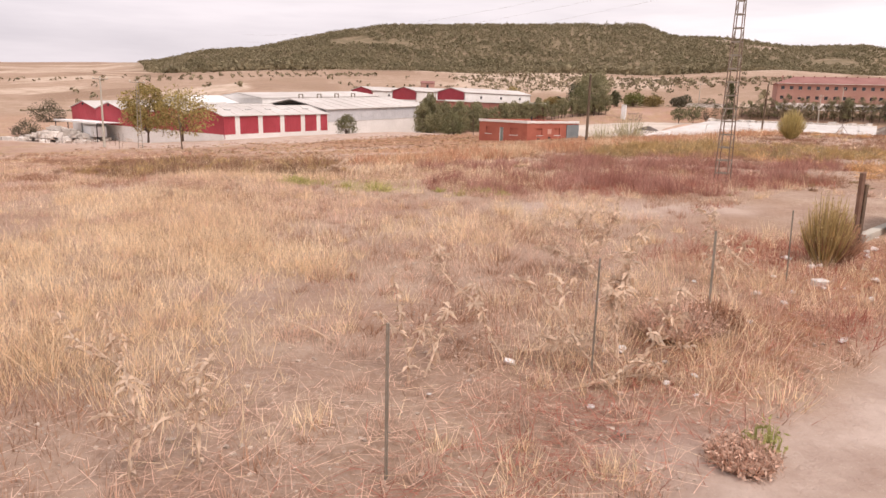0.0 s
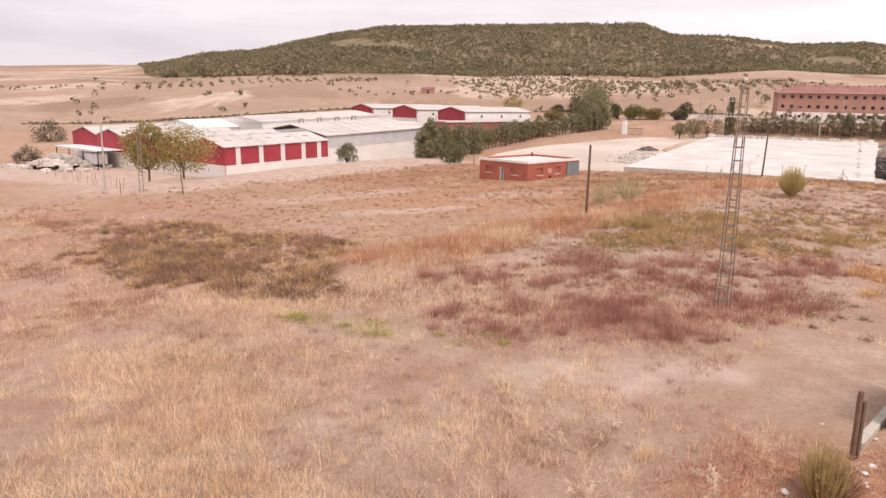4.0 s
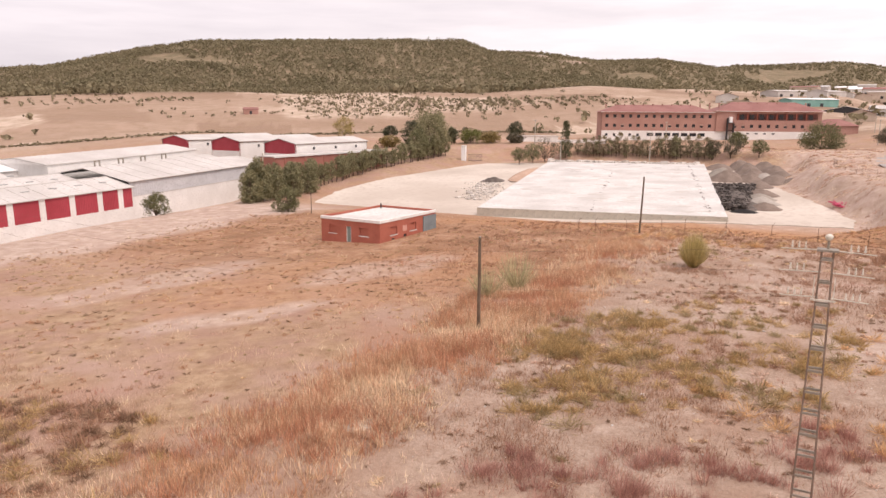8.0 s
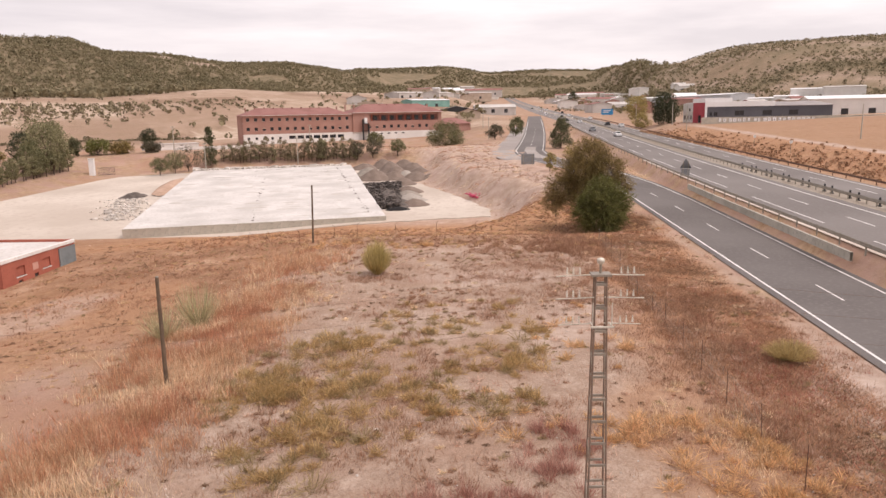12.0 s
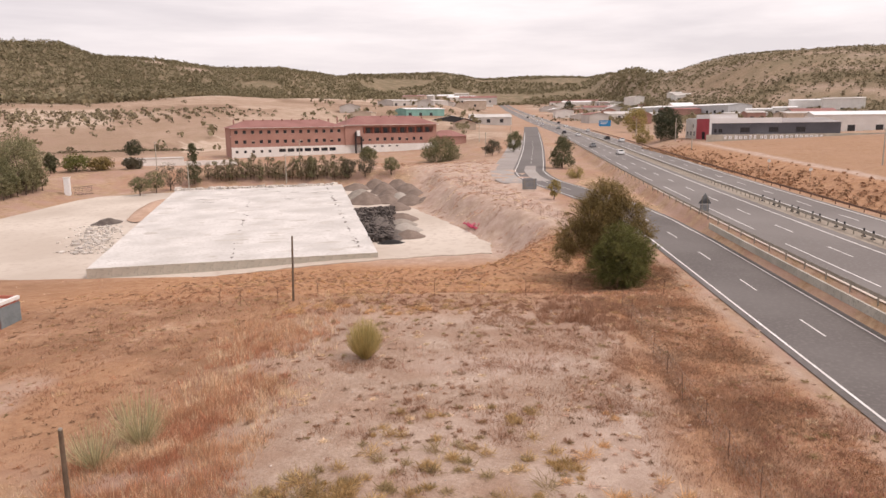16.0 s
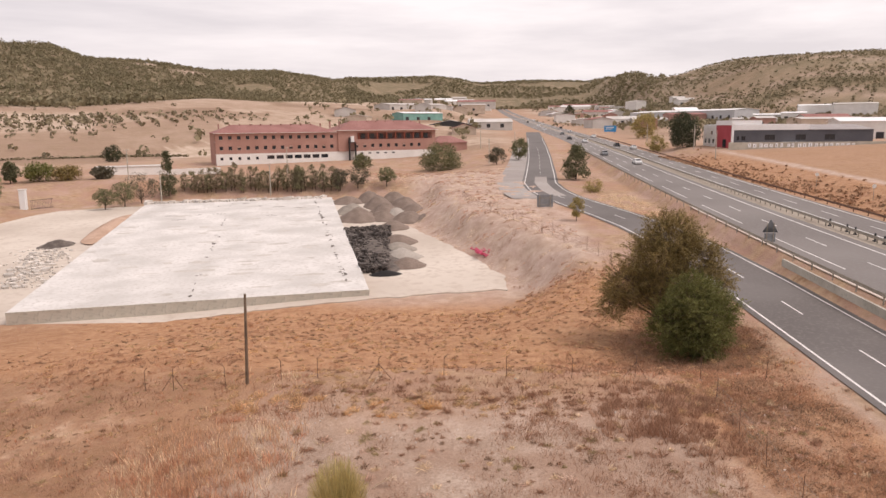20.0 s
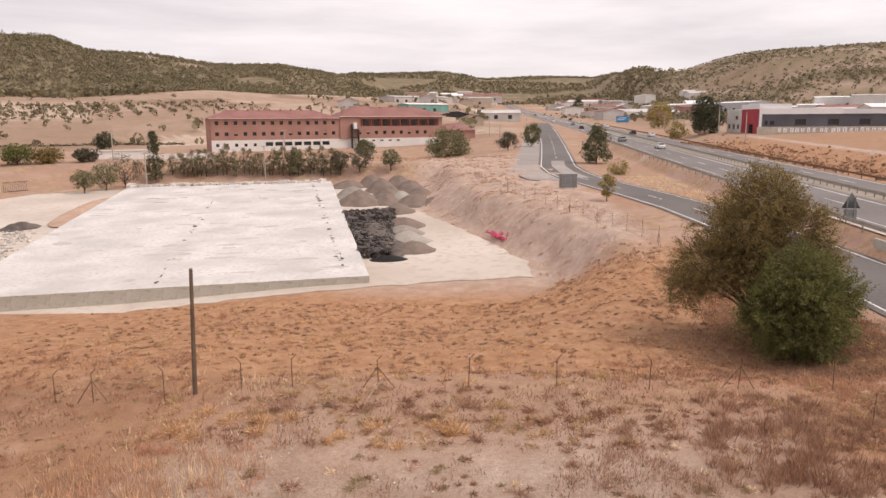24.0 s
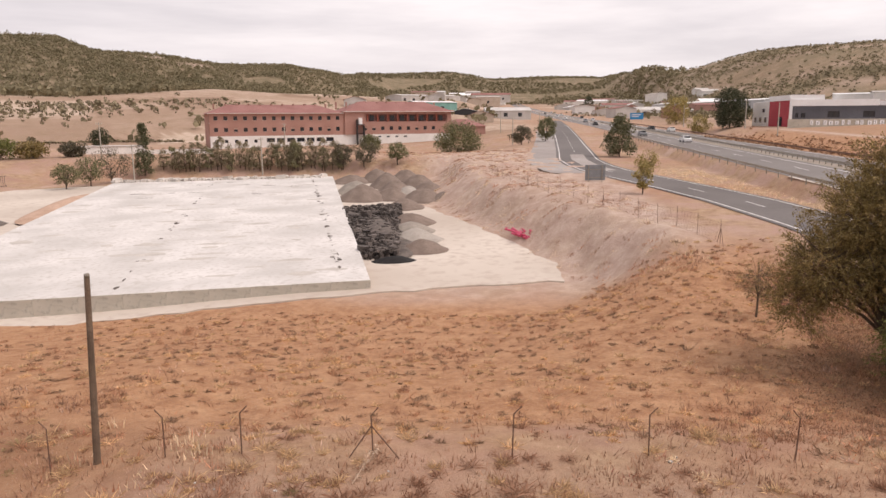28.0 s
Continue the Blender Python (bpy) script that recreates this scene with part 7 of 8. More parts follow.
    # rounded tussocks: name, material, seeds per 100 square metres, where, weight, radius, blades, label, seed
    for nm, m, dens, zone, w, rad, k, lbl, sd in (
        ("olive_tufts", G_OLIVE, 26, up_, upper, 0.26, 60, "low olive tufts on the stony lot", 301),
        ("brown_tufts", G_DARK, 34, up_, upper, 0.22, 50, "small dark tufts of dead grass", 303),
        ("pink_tufts", G_PINK, 30, up_, upper, 0.27, 60, "low greyish-pink tufts on the stony lot", 305),
        ("brush_tufts", G_BRUSH, 44, up_, upper, 0.26, 60, "low brown-pink tufts on the stony lot", 306),
        ("straw_tufts", G_STRAW, 20, up_, upper, 0.27, 60, "small feathery straw tufts on the stony lot", 307),
        ("olive_bushes", G_YOLK, 330, up_, olive_bed, 0.50, 100, "yellow-olive bushy tussocks in a dense bed", 319),
        ("olive_shade", G_OLIVE, 170, up_, olive_bed, 0.44, 90, "darker olive tussocks in a dense bed", 329),
        ("green_bushes", G_GREEN, 150, (12, 26, 12, 30), w_green, 0.42, 90, "yellow-green rounded bushes in the meadow", 367),
        ("scrub_bushes", G_DARK, 170, (10, 40, 22, 68), scrub_bed, 0.48, 80, "dark brown low bushes on the lower field", 361),
        ("scrub_olive", G_YOLK, 105, (10, 40, 22, 68), scrub_bed, 0.52, 90, "olive low bushes on the lower field", 363),
        ("scrub_brown", G_BRUSH, 170, (10, 40, 22, 68), scrub_bed, 0.50, 80, "brownish dead bushes among the olive scrub", 387),
        ("golden_bushes", G_GOLD, 380, up_, gold_bed, 0.48, 100, "golden bushy tussocks in the weeds", 321),
        ("field_tufts", G_DARK, 70, lo_, field(0.35, 4.0), 0.22, 34, "dark flat tufts on the lower field", 309),
        ("field_grass", G_OLIVE, 50, lo_, field(0.22, 7.0, 0.0), 0.2, 30, "thin olive grass on the lower field", 311),
        ("field_straw", G_TAN, 60, lo_, field(0.3, 2.0, 0.05), 0.22, 30, "thin straw tufts on the lower field", 312),
        ("field_brush", G_SIENNA, 70, lo_, field(0.45, 1.0, 0.1), 0.22, 34, "flat brown-pink tufts on the lower field", 314),
        ("pale_tufts", G_GOLD, 45, sl_, slope(0.3, 6.0, 0.1), 0.30, 50, "feathery pale golden tufts on the slope", 391),
        ("brow_brush", G_BRUSH, 260, (78, 85, 3, 34), lambda x, y: lot(x, y)[1] * (0.1 + 0.9 * clump(x, y, 0.6, 2.0, -0.2, 0.4)), 0.34, 60, "brown-pink tufts along the wire fence", 393),
        ("brow_straw", G_TAN, 130, (78, 86, 3, 34), lambda x, y: 0.1 + 0.9 * clump(x, y, 0.5, 7.0, -0.1, 0.4), 0.36, 70, "straw tussocks along the wire fence", 395),
        ("golden_tufts", G_TAN, 70, sl_, slope(0.4, 2.0, 0.15), 0.27, 44, "small tufts of golden grass on the slope", 313),
        ("rusty_tufts", G_SIENNA, 60, sl_, slope(0.5, 5.0, 0.6), 0.25, 44, "small rusty tufts on the slope", 315),
        ("slope_tufts", G_DARK, 60, sl_, slope(0.6, 3.0, 0.6), 0.23, 44, "small dark tufts on the slope", 317),
        ("slope_brush", G_BRUSH, 40, sl_, slope(0.6, 8.0, 0.5), 0.24, 44, "small brown-pink tufts on the slope", 323),
    ):
        s0, s1, n0, n1 = zone
        X, Y = sow_sn(int(dens * (s1 - s0) * (n1 - n0) / 100), s0, s1, n0, n1, w, sd)
        domes(nm, X, Y, k, rad, 0.013 if rad > 0.35 else 0.014, m, lbl, sd + 1, flat=1.05 if rad > 0.43 else 0.85)
    for nm, m, dens, zone, w, hh, spr, k, lbl, sd in (
        ("tall_brush", G_BRUSH, 900, (70, 83, 3, 14), brush_bed, 0.75, 0.12, 26, "dense knee-high brown-pink brush by the fence corner", 325),
        ("mauve_brush", G_MAUVE, 300, (15, 48, 10, 34), red_bed, 0.85, 0.15, 80, "knee-high reddish-mauve dead weeds in a dense bed", 365),
    ):
        s0, s1, n0, n1 = zone
        X, Y = sow_sn(int(dens * (s1 - s0) * (n1 - n0) / 100), s0, s1, n0, n1, w, sd)
        blades(nm, X, Y, k, hh * 0.35, hh, spr, 0.009 if m is G_MAUVE else 0.018, 1.0, m, lbl, sd + 1, fan=0.85)
    for nm, m, cnt, hh, k, lbl, sd in (("meadow_tufts", G_PINK, 700, 0.42, 60, "feathery pinkish tufts in the meadow", 341), ("meadow_straw", G_STRAW, 900, 0.5, 60, "feathery straw tufts in the meadow", 343), ("meadow_brush", G_BRUSH, 600, 0.32, 50, "low brown-pink tufts in the meadow", 345)):
        X, Y = sow(cnt, -20, 16, 4.2, 34, lambda x, y: lot(x, y)[0] * (0.3 + 0.7 * clump(x, y, 0.6, sd % 7)), sd)
        blades(nm, X, Y, k, hh * 0.4, hh, 0.13, 0.007, 0.9, m, lbl, sd + 1, fan=0.85)
    for nm, m, cnt, hh, lbl, sd in (("bank_brush", G_BRUSH, 2600, 0.36, "brown-pink brush on the earth bank", 351), ("bank_straw", G_STRAW, 1100, 0.34, "thin straw on the earth bank", 353), ("bank_rust", G_ORANGE, 1200, 0.3, "rusty weeds on the earth bank", 355)):
        X, Y = sow_bank(cnt, sd)
        blades(nm, X, Y, 26, hh * 0.3, hh, 0.28, 0.03, 1.0, m, lbl, sd + 1, fan=0.8)
    for nm, m, cnt, lbl, sd in (("verge_litter", G_SIENNA, 17000, "flattened rusty litter on the verge", 371), ("verge_weeds", G_DARK, 15000, "flattened dark dead weeds on the verge", 373), ("verge_red", G_RED, 5200, "flattened red weeds on the verge", 375)):
        X, Y = sow_sn(cnt, 34, 112, -3.3, 5.5, lambda x, y, sd=sd: (0.2 + 0.8 * clump(x, y, 0.8, sd % 6, -0.3, 0.4)) * smooth(-2.2, -0.8, (y - x) * K + 0.6 * rough2(x, y, 0.6, 1.0)) * (1 if sd < 375 else 0.1 + 0.9 * np.exp(-(((y - x) * K - 1.0) / 2.0) ** 2) * (1 - smooth(50, 60, (x + y) * K))), sd)
        blades(nm, X, Y, 14, 0.05, 0.22, 0.3, 0.024, 2.6, m, lbl, sd + 1, fan=0.3)
    # Dark litter under the trees; its colour also holds their shadow on the ground.
    X, Y = sow(9000, 52, 74, 56, 78, lambda x, y: spot(x, y, 62.6, 67.4, 7.5, 5.5, -30), 381)
    blades("leaf_litter", X, Y, 14, 0.03, 0.14, 0.3, 0.024, 3.0, G_DARK, "dark leaves and dead weeds that also darken the ground as tree shade", 382, fan=0.2)
    X, Y = sow(5000, 46, 74, 52, 78, lambda x, y: spot(x, y, 60, 64, 11, 8, -30) * (0.3 + 0.7 * clump(x, y, 0.8, 2.0)), 383)
    blades("red_litter", X, Y, 14, 0.04, 0.2, 0.3, 0.022, 2.4, G_ORANGE, "rusty dead weeds round the trees", 384, fan=0.3)
    # tall grass along the brow between lot and field
    for nm, m, cnt, f, lbl, sd in (("tall_straw", G_STRAW, 6000, 0.6, "tall bleached grass along the brow of the lot", 331), ("tall_rusty_grass", G_ORANGE, 7500, 0.8, "tall rusty grass along the brow of the lot", 333), ("tall_tawny_grass", G_TAWNY, 8000, 0.7, "tall tawny grass along the brow of the lot", 337)):
        X, Y = sow_sn(cnt, 24, 78, 27, 37, lambda x, y, f=f, sd=sd: lot(x, y)[2] * clump(x, y, f, sd, -0.3, 0.4) * (0.35 + 0.65 * (1 - smooth(56, 64, (x + y) * K))), sd)
        blades(nm, X, Y, 18, 0.35, 0.95, 0.2, 0.013, 0.8, m, lbl, sd + 1)
    # straw litter lying flat near the start
    r = np.random.default_rng(9)
    for nm, m, cnt, wid, lbl in (("dead_stalks", G_PINK, 26000, 2.6, "flattened dead stalks along the old fence line"), ("pale_stalks", G_STRAW, 1300, 3.2, "bleached flattened stalks along the old fence line"), ("red_stalks", G_RED, 26000, 1.0, "dark red stalk litter near the gate")):
        X, Y = r.uniform(-6, 14, cnt), r.uniform(4, 20, cnt)
        n = (Y - X) * K
        k = (r.uniform(0, 1, len(X)) < np.exp(-((n - (4.0 if m is G_RED else 5.0)) / wid) ** 2)) & free_ground(X, Y)
        X, Y = X[k], Y[k]
        a, ln_ = r.uniform(0, np.pi, len(X)), r.uniform(0.12, 0.6, len(X))
        z = terrain(X, Y) + r.uniform(0.02, 0.14, len(X))
        d = np.stack([np.cos(a) * ln_, np.sin(a) * ln_, r.uniform(-0.06, 0.06, len(X))], 1)
        sd = np.stack([-np.sin(a) * 0.005, np.cos(a) * 0.005, 0 * a], 1)
        c = np.stack([X, Y, z], 1)
        v = np.stack([c - d / 2 - sd, c - d / 2 + sd, c + d / 2 + sd * 0.4, c + d / 2 - sd * 0.4], 1).reshape(-1, 3)
        tagged(new(nm, mesh_of(nm, v, np.arange(len(v)).reshape(-1, 4), m)), lbl, "grass", kind="stuff")
    # pebbles and stones
    X, Y = sow(9500, -10, 12, 4, 18, lambda x, y: 0.5 + 0 * x, 311)
    cv, cf = chunk_arrays(len(X), lambda q, it=iter(zip(X, Y)): next(it), 0.013, np.random.default_rng(5), lambda x, y: ground_z(x, y) + 0.008)
    tagged(new("pebbles", mesh_of("pebbles", cv, cf, mat("pebble", (0.44, 0.35, 0.285), (0.56, 0.46, 0.38), 1.0, 0.95, 0.3, island=0.25))), "small pale pebbles scattered over the soil", "stones", kind="stuff")
    X, Y = sow_sn(2600, 28, 84, -3, 30, lambda x, y: 0.15 + 0.85 * clump(x, y, 0.4, 2.0), 335)
    cv, cf = chunk_arrays(len(X), lambda q, it=iter(zip(X, Y)): next(it), 0.018, np.random.default_rng(6), lambda x, y: ground_z(x, y) + 0.015)
    tagged(new("stones", mesh_of("stones", cv, cf, M_RUBBLE)), "pale stones scattered over the lot", "stones", kind="stuff")


plant_field()


# litter by the gate: each scrap by itself
M_SCRAP = mat("white_litter", (0.68, 0.65, 0.63), (0.78, 0.75, 0.73), 2, 0.6, 0.1, objrand=0.1)
rl = random.Random(15)
for i in range(46):
    s, n = rl.uniform(5, 22), 4.6 + rl.gauss(0.3, 0.9)
    X, Y = xy(s, n)
    bm = bmesh.new()
    bmesh.ops.create_icosphere(bm, subdivisions=1, radius=rl.uniform(0.03, 0.11))
    for v in bm.verts:
        v.co = Vector((v.co.x * rl.uniform(0.7, 1.3), v.co.y * rl.uniform(0.6, 1.1), v.co.z * rl.uniform(0.3, 0.6)))
    ob = part("litter_scrap", bm, M_SCRAP)
    ob.matrix_world = pose(X, Y, ground_z(X, Y) + 0.05, rl.uniform(-20, 20), rl.uniform(-20, 20), rl.uniform(0, 360))
    tagged(ob, "crumpled white scrap lying in dry weeds", "litter", group="litter scraps")
bk = part("broken_block", boxes((-0.17, 0.17, -0.09, 0.09, -0.05, 0.1), bevel=0.02), M_CONC)
bk.matrix_world = pose(7.6, 13.9, ground_z(7.6, 13.9) + 0.02, 4, 3, 20)
tagged(bk, "pale broken concrete block lying in the weeds", "block")
mh = thing("manhole", pose(2.5, 43.4, ground_z(2.5, 43.4) + 0.02, 0, 0, 20) @ Matrix.Scale(0.7, 4), "pale concrete manhole slab with dark openings", "manhole")
part("slab", boxes((-1.0, 1.0, -0.6, 0.6, -0.3, 0.03), bevel=0.04), M_WALLC, mh)
for px_, py_ in ((-0.55, 0.1), (0.35, -0.1)):
    part("opening", rod(bmesh.new(), (px_, py_, 0.01), (px_, py_, 0.038), 0.13, n=12), M_DARKPAINT, mh)


# dead thistles: pale branching stalks with curled leaves
M_THISTLE = mat("dead_thistle", (0.62, 0.47, 0.35), (0.74, 0.60, 0.47), 4.0, 0.9, 0.0, c3=(0.60, 0.44, 0.32), island=0.2, translucent=0.3)


def dead_thistle(x, y, h, lean, az, seed, label):
    r = random.Random(seed)
    t = thing("dead_thistle", pose(x, y, ground_z(x, y)), label, "dead plant", group="dead thistles")
    bm, lf = bmesh.new(), bmesh.new()

    def stalk(p, d, L, rad, depth):
        k = max(3, int(L / 0.12))
        for i in range(k):
            d2 = (d + Vector((r.gauss(0, 0.10), r.gauss(0, 0.10), r.gauss(0, 0.07)))).normalized()
            q = p + d2 * (L / k)
            rod(bm, p, q, rad * (1 - 0.7 * i / k), rad * (1 - 0.7 * (i + 1) / k), 5)
            for _ in range(5):
                a = Vector((r.gauss(0, 1), r.gauss(0, 1), r.gauss(-0.1, 0.6))).normalized()
                w = a.cross(d2).normalized() * r.uniform(0.013, 0.03)
                ll = r.uniform(0.09, 0.2)
                e = q + a * ll + Vector((0, 0, -0.3 * ll))
                m = q + a * ll * 0.5
                lf.faces.new([lf.verts.new(u) for u in (q, m + w, e, m - w)])
            if depth and i > 1 and r.random() < 0.55:
                b = (d2 + Vector((r.gauss(0, 0.7), r.gauss(0, 0.7), r.gauss(0.1, 0.3)))).normalized()
                stalk(q, b, L * r.uniform(0.25, 0.5), rad * 0.55, depth - 1)
            p, d = q, (d2 + Vector((0, 0, -0.015))).normalized()

    stalk(Vector((0, 0, 0)), Vector((math.sin(radians(az)) * lean, math.cos(radians(az)) * lean, 1 - lean * 0.75)).normalized(), h, 0.02, 2)
    part("stalk", bm, M_THISTLE, t)
    part("dry_leaves", lf, M_THISTLE, t)


for i, (x, y, h, lean, az) in enumerate(((2.45, 9.1, 1.7, 0.15, -20), (2.3, 9.1, 1.3, 0.6, -80), (2.6, 9.2, 1.2, 0.55, 60), (-0.4, 8.8, 1.1, 0.2, 10), (-0.2, 9.0, 0.9, 0.5, 40), (0.9, 9.8, 0.9, 0.4, -60), (1.0, 9.9, 1.1, 0.95, 100),
                                          (-3.7, 8.5, 1.2, 0.9, -75), (-2.4, 6.6, 1.0, 0.45, -20), (-3.0, 6.3, 0.8, 0.2, 15), (1.6, 8.6, 1.1, 1.0, 80), (-1.6, 10.3, 1.0, 1.0, -70), (3.5, 17.9, 1.3, 0.9, -80), (3.7, 18.0, 1.2, 0.8, 70),
                                          (-4.3, 24.7, 1.0, 1.0, 80), (3.2, 14.0, 1.4, 0.5, -60), (3.3, 14.0, 1.3, 0.9, -40), (6.4, 14.6, 1.5, 0.5, -70), (6.6, 14.5, 1.2, 0.7, -30), (0.4, 13.2, 1.1, 0.8, -70), (-10.0, 23.5, 0.9, 0.9, 60), (-3.2, 31.5, 1.0, 1.0, 40),
                                          (5.5, 13.0, 1.3, 0.4, -40), (-6.5, 22, 1.2, 0.2, 0), (40.5, 75.5, 1.0, 0.9, 60), (33.5, 66.0, 1.1, 0.95, 120), (-6.0, 33.0, 1.3, 0.9, 100))):
    dead_thistle(x, y, h, lean, az, 60 + i, "pale dead thistle with curled leaves" + (" standing" if lean < 0.35 else " leaning over" if lean < 0.75 else " fallen on the ground"))


# ---------- shrubs and trees ----------
def leaf_mat(name, c1, c2, k=0.4, t=0.3):
    return mat(name, c1, c2, 0.7, 0.7, 0.0, fine=5, c3=tuple(0.7 * v for v in c1), island=k, translucent=t, spec=0.25)


L_GREEN = leaf_mat("leaf_green", (0.15, 0.155, 0.05), (0.23, 0.225, 0.08))
L_OLIVE = leaf_mat("leaf_olive_brown", (0.24, 0.178, 0.07), (0.335, 0.25, 0.105))
L_CYP = leaf_mat("leaf_cypress", (0.16, 0.16, 0.08), (0.24, 0.225, 0.12))
L_HEDGE = leaf_mat("leaf_hedge", (0.25, 0.205, 0.125), (0.335, 0.285, 0.18))
L_WIND = leaf_mat("leaf_windbreak", (0.235, 0.22, 0.12), (0.33, 0.305, 0.175))
L_DARK = leaf_mat("leaf_dark", (0.065, 0.07, 0.04), (0.10, 0.105, 0.06))
L_PINE = leaf_mat("leaf_pine", (0.14, 0.14, 0.075), (0.20, 0.19, 0.11))
L_PALE = leaf_mat("leaf_pale", (0.36, 0.36, 0.13), (0.46, 0.44, 0.19), 0.25, 0.45)
L_AUT = leaf_mat("leaf_autumn", (0.33, 0.265, 0.095), (0.44, 0.35, 0.15))
L_REDDISH = leaf_mat("leaf_greyish", (0.12, 0.105, 0.07), (0.18, 0.155, 0.105))


def leaf_cloud(clumps, per, size, seed, spread=0.55):
    """Leaves as small folded quads about clump centres (x, y, z, radius)."""
    r = np.random.default_rng(seed)
    C = np.repeat(np.asarray(clumps, float), per, 0)
    N = len(C)
    d = r.normal(0, 1, (N, 3))
    d /= np.linalg.norm(d, axis=1)[:, None]
    p = C[:, :3] + d * (C[:, 3] * r.uniform(0.25, 1.0, N) ** spread)[:, None]
    a = r.normal(0, 1, (N, 3)) + d * 0.6 + (0, 0, -0.2)
    a /= np.linalg.norm(a, axis=1)[:, None]
    b = np.cross(a, r.normal(0, 1, (N, 3)))
    b /= np.linalg.norm(b, axis=1)[:, None]
    ls = size * r.uniform(0.6, 1.4, N)[:, None]
    v = np.stack([p - a * ls, p + b * ls * 0.45, p + a * ls, p - b * ls * 0.45], 1).reshape(-1, 3)
    return v, np.arange(4 * N).reshape(-1, 4)


def tree_parts(t, h, w, trunk_h, leaf, n_clumps, per, leaf_size, seed, shape="round", trunk_r=0.14, clump_r=0.16):
    r = random.Random(seed)
    bm = bmesh.new()
    rod(bm, (0, 0, -0.4), (r.uniform(-0.1, 0.1), r.uniform(-0.1, 0.1), max(trunk_h, h * 0.25)), trunk_r * 1.25, trunk_r * 0.8, 9)
    clumps = []
    lobes = [(r.uniform(0, 2 * math.pi), r.uniform(0.15, 0.95), r.uniform(0.7, 1.25)) for _ in range(9)]
    for i in range(n_clumps):
        u = r.random()
        q = r.uniform(0, 2 * math.pi)
        zz = trunk_h + (h - trunk_h) * u
        if shape == "round":
            prof = math.sqrt(max(0.02, 1 - (2 * u - 0.9) ** 2 / 1.25))
        elif shape == "cone":
            prof = (1 - u) * 0.95 + 0.08
        elif shape == "column":
            prof = min(1, u * 5 + 0.5) * (1 - u ** 3 * 0.8)
        else:
            prof = 0.35 + 0.6 * math.sin(min(1, u * 1.25 + 0.12) * math.pi * 0.75)
        rad = w / 2 * prof * (0.35 + 0.65 * math.sqrt(r.random())) * r.uniform(0.8, 1.12)
        rad *= 0.8 + 0.32 * max(k * math.cos(q - a) * (1 - abs(u - b) * 1.6) for a, b, k in lobes)
        clumps.append((math.cos(q) * rad, math.sin(q) * rad, zz, w * clump_r * r.uniform(0.65, 1.35)))
    for c in clumps[:: max(1, n_clumps // 14)]:
        z0 = trunk_h * r.uniform(0.5, 1.0) + 0.1
        rod(bm, (0, 0, z0), (c[0] * 0.9, c[1] * 0.9, max(c[2] - 0.1, z0 + 0.1)), trunk_r * 0.45, trunk_r * 0.12, 5)
    part("trunk", bm, M_BARK, t)
    v, f = leaf_cloud(clumps, per, leaf_size, seed)
    c = new("crown", mesh_of("crown", v, f, leaf))
    c.parent = t
    return t


def tree(name, x, y, h, w, trunk_h, leaf, label, category="tree", n=60, per=40, size=0.16, seed=1, shape="round", group="", r=0.14, z=None, clump_r=0.16):
    t = thing(name, pose(x, y, (ground_z(x, y) if z is None else z), 0, 0, seed * 37 % 360), label, category, group)
    return tree_parts(t, h, w, trunk_h, leaf, n, per, size, seed, shape, r, clump_r)


def spray_tree(name, x, y, lobes, sprays, per, leaf, length, size, label, seed, trunk_r=0.2, limbs=16):
    """A tree whose crown is made of leafy sprays that reach outwards from overlapping lobes (x, y, z, rx, rz)."""
    r = np.random.default_rng(seed)
    t = thing(name, pose(x, y, ground_z(x, y)), label, "tree")
    L = np.array(lobes, float)
    w = L[:, 3] ** 2 * L[:, 4]
    li = r.choice(len(L), sprays, p=w / w.sum())
    d = r.normal(0, 1, (sprays, 3))
    d /= np.linalg.norm(d, axis=1)[:, None]
    bump = 1 + 0.24 * np.sin(d[:, 0] * 5 + 2 * li) * np.cos(d[:, 2] * 5 + 2 * li) + 0.14 * np.sin(d[:, 1] * 9 + li)
    q = r.uniform(0.12, 1, sprays) ** 0.45 * bump
    P = L[li, :3] + d * q[:, None] * np.stack([L[li, 3], L[li, 3], L[li, 4]], 1)
    up = np.clip(P[:, 2] / P[:, 2].max(), 0, 1)
    ok = P[:, 2] > 0.15
    P, d, up = P[ok], d[ok], up[ok]
    n = len(P)
    way = d + r.normal(0, 0.45, (n, 3)) + np.array([0, 0, 0.35])
    way /= np.linalg.norm(way, axis=1)[:, None]
    ln = length * r.uniform(0.6, 1.35, n)
    u = np.tile(np.linspace(0.0, 1.0, per), n)
    O = np.repeat(P, per, 0) + np.repeat(way * ln[:, None], per, 0) * u[:, None]
    O[:, 2] -= 0.22 * np.repeat(ln, per) * u ** 2
    O += r.normal(0, 0.05, O.shape)
    a = np.repeat(way, per, 0) * 0.8 + r.normal(0, 0.55, O.shape)
    a[:, 2] -= 0.25 * u
    a /= np.linalg.norm(a, axis=1)[:, None]
    b = np.cross(a, r.normal(0, 1, O.shape) + np.array([0, 0, 0.9]))
    b /= np.linalg.norm(b, axis=1)[:, None]
    s = (size * r.uniform(0.6, 1.35, len(O)) * (1 - 0.45 * u))[:, None]
    v = np.stack([O, O + a * s * 0.9 + b * s * 0.3, O + a * s * 2, O + a * s * 0.9 - b * s * 0.3], 1).reshape(-1, 3)
    c = new("crown", mesh_of("crown", v, np.arange(len(v)).reshape(-1, 4), leaf))
    c.parent = t
    bm = bmesh.new()
    rod(bm, (0, 0, -0.4), (0.1, 0, 1.3), trunk_r * 1.25, trunk_r, 9)
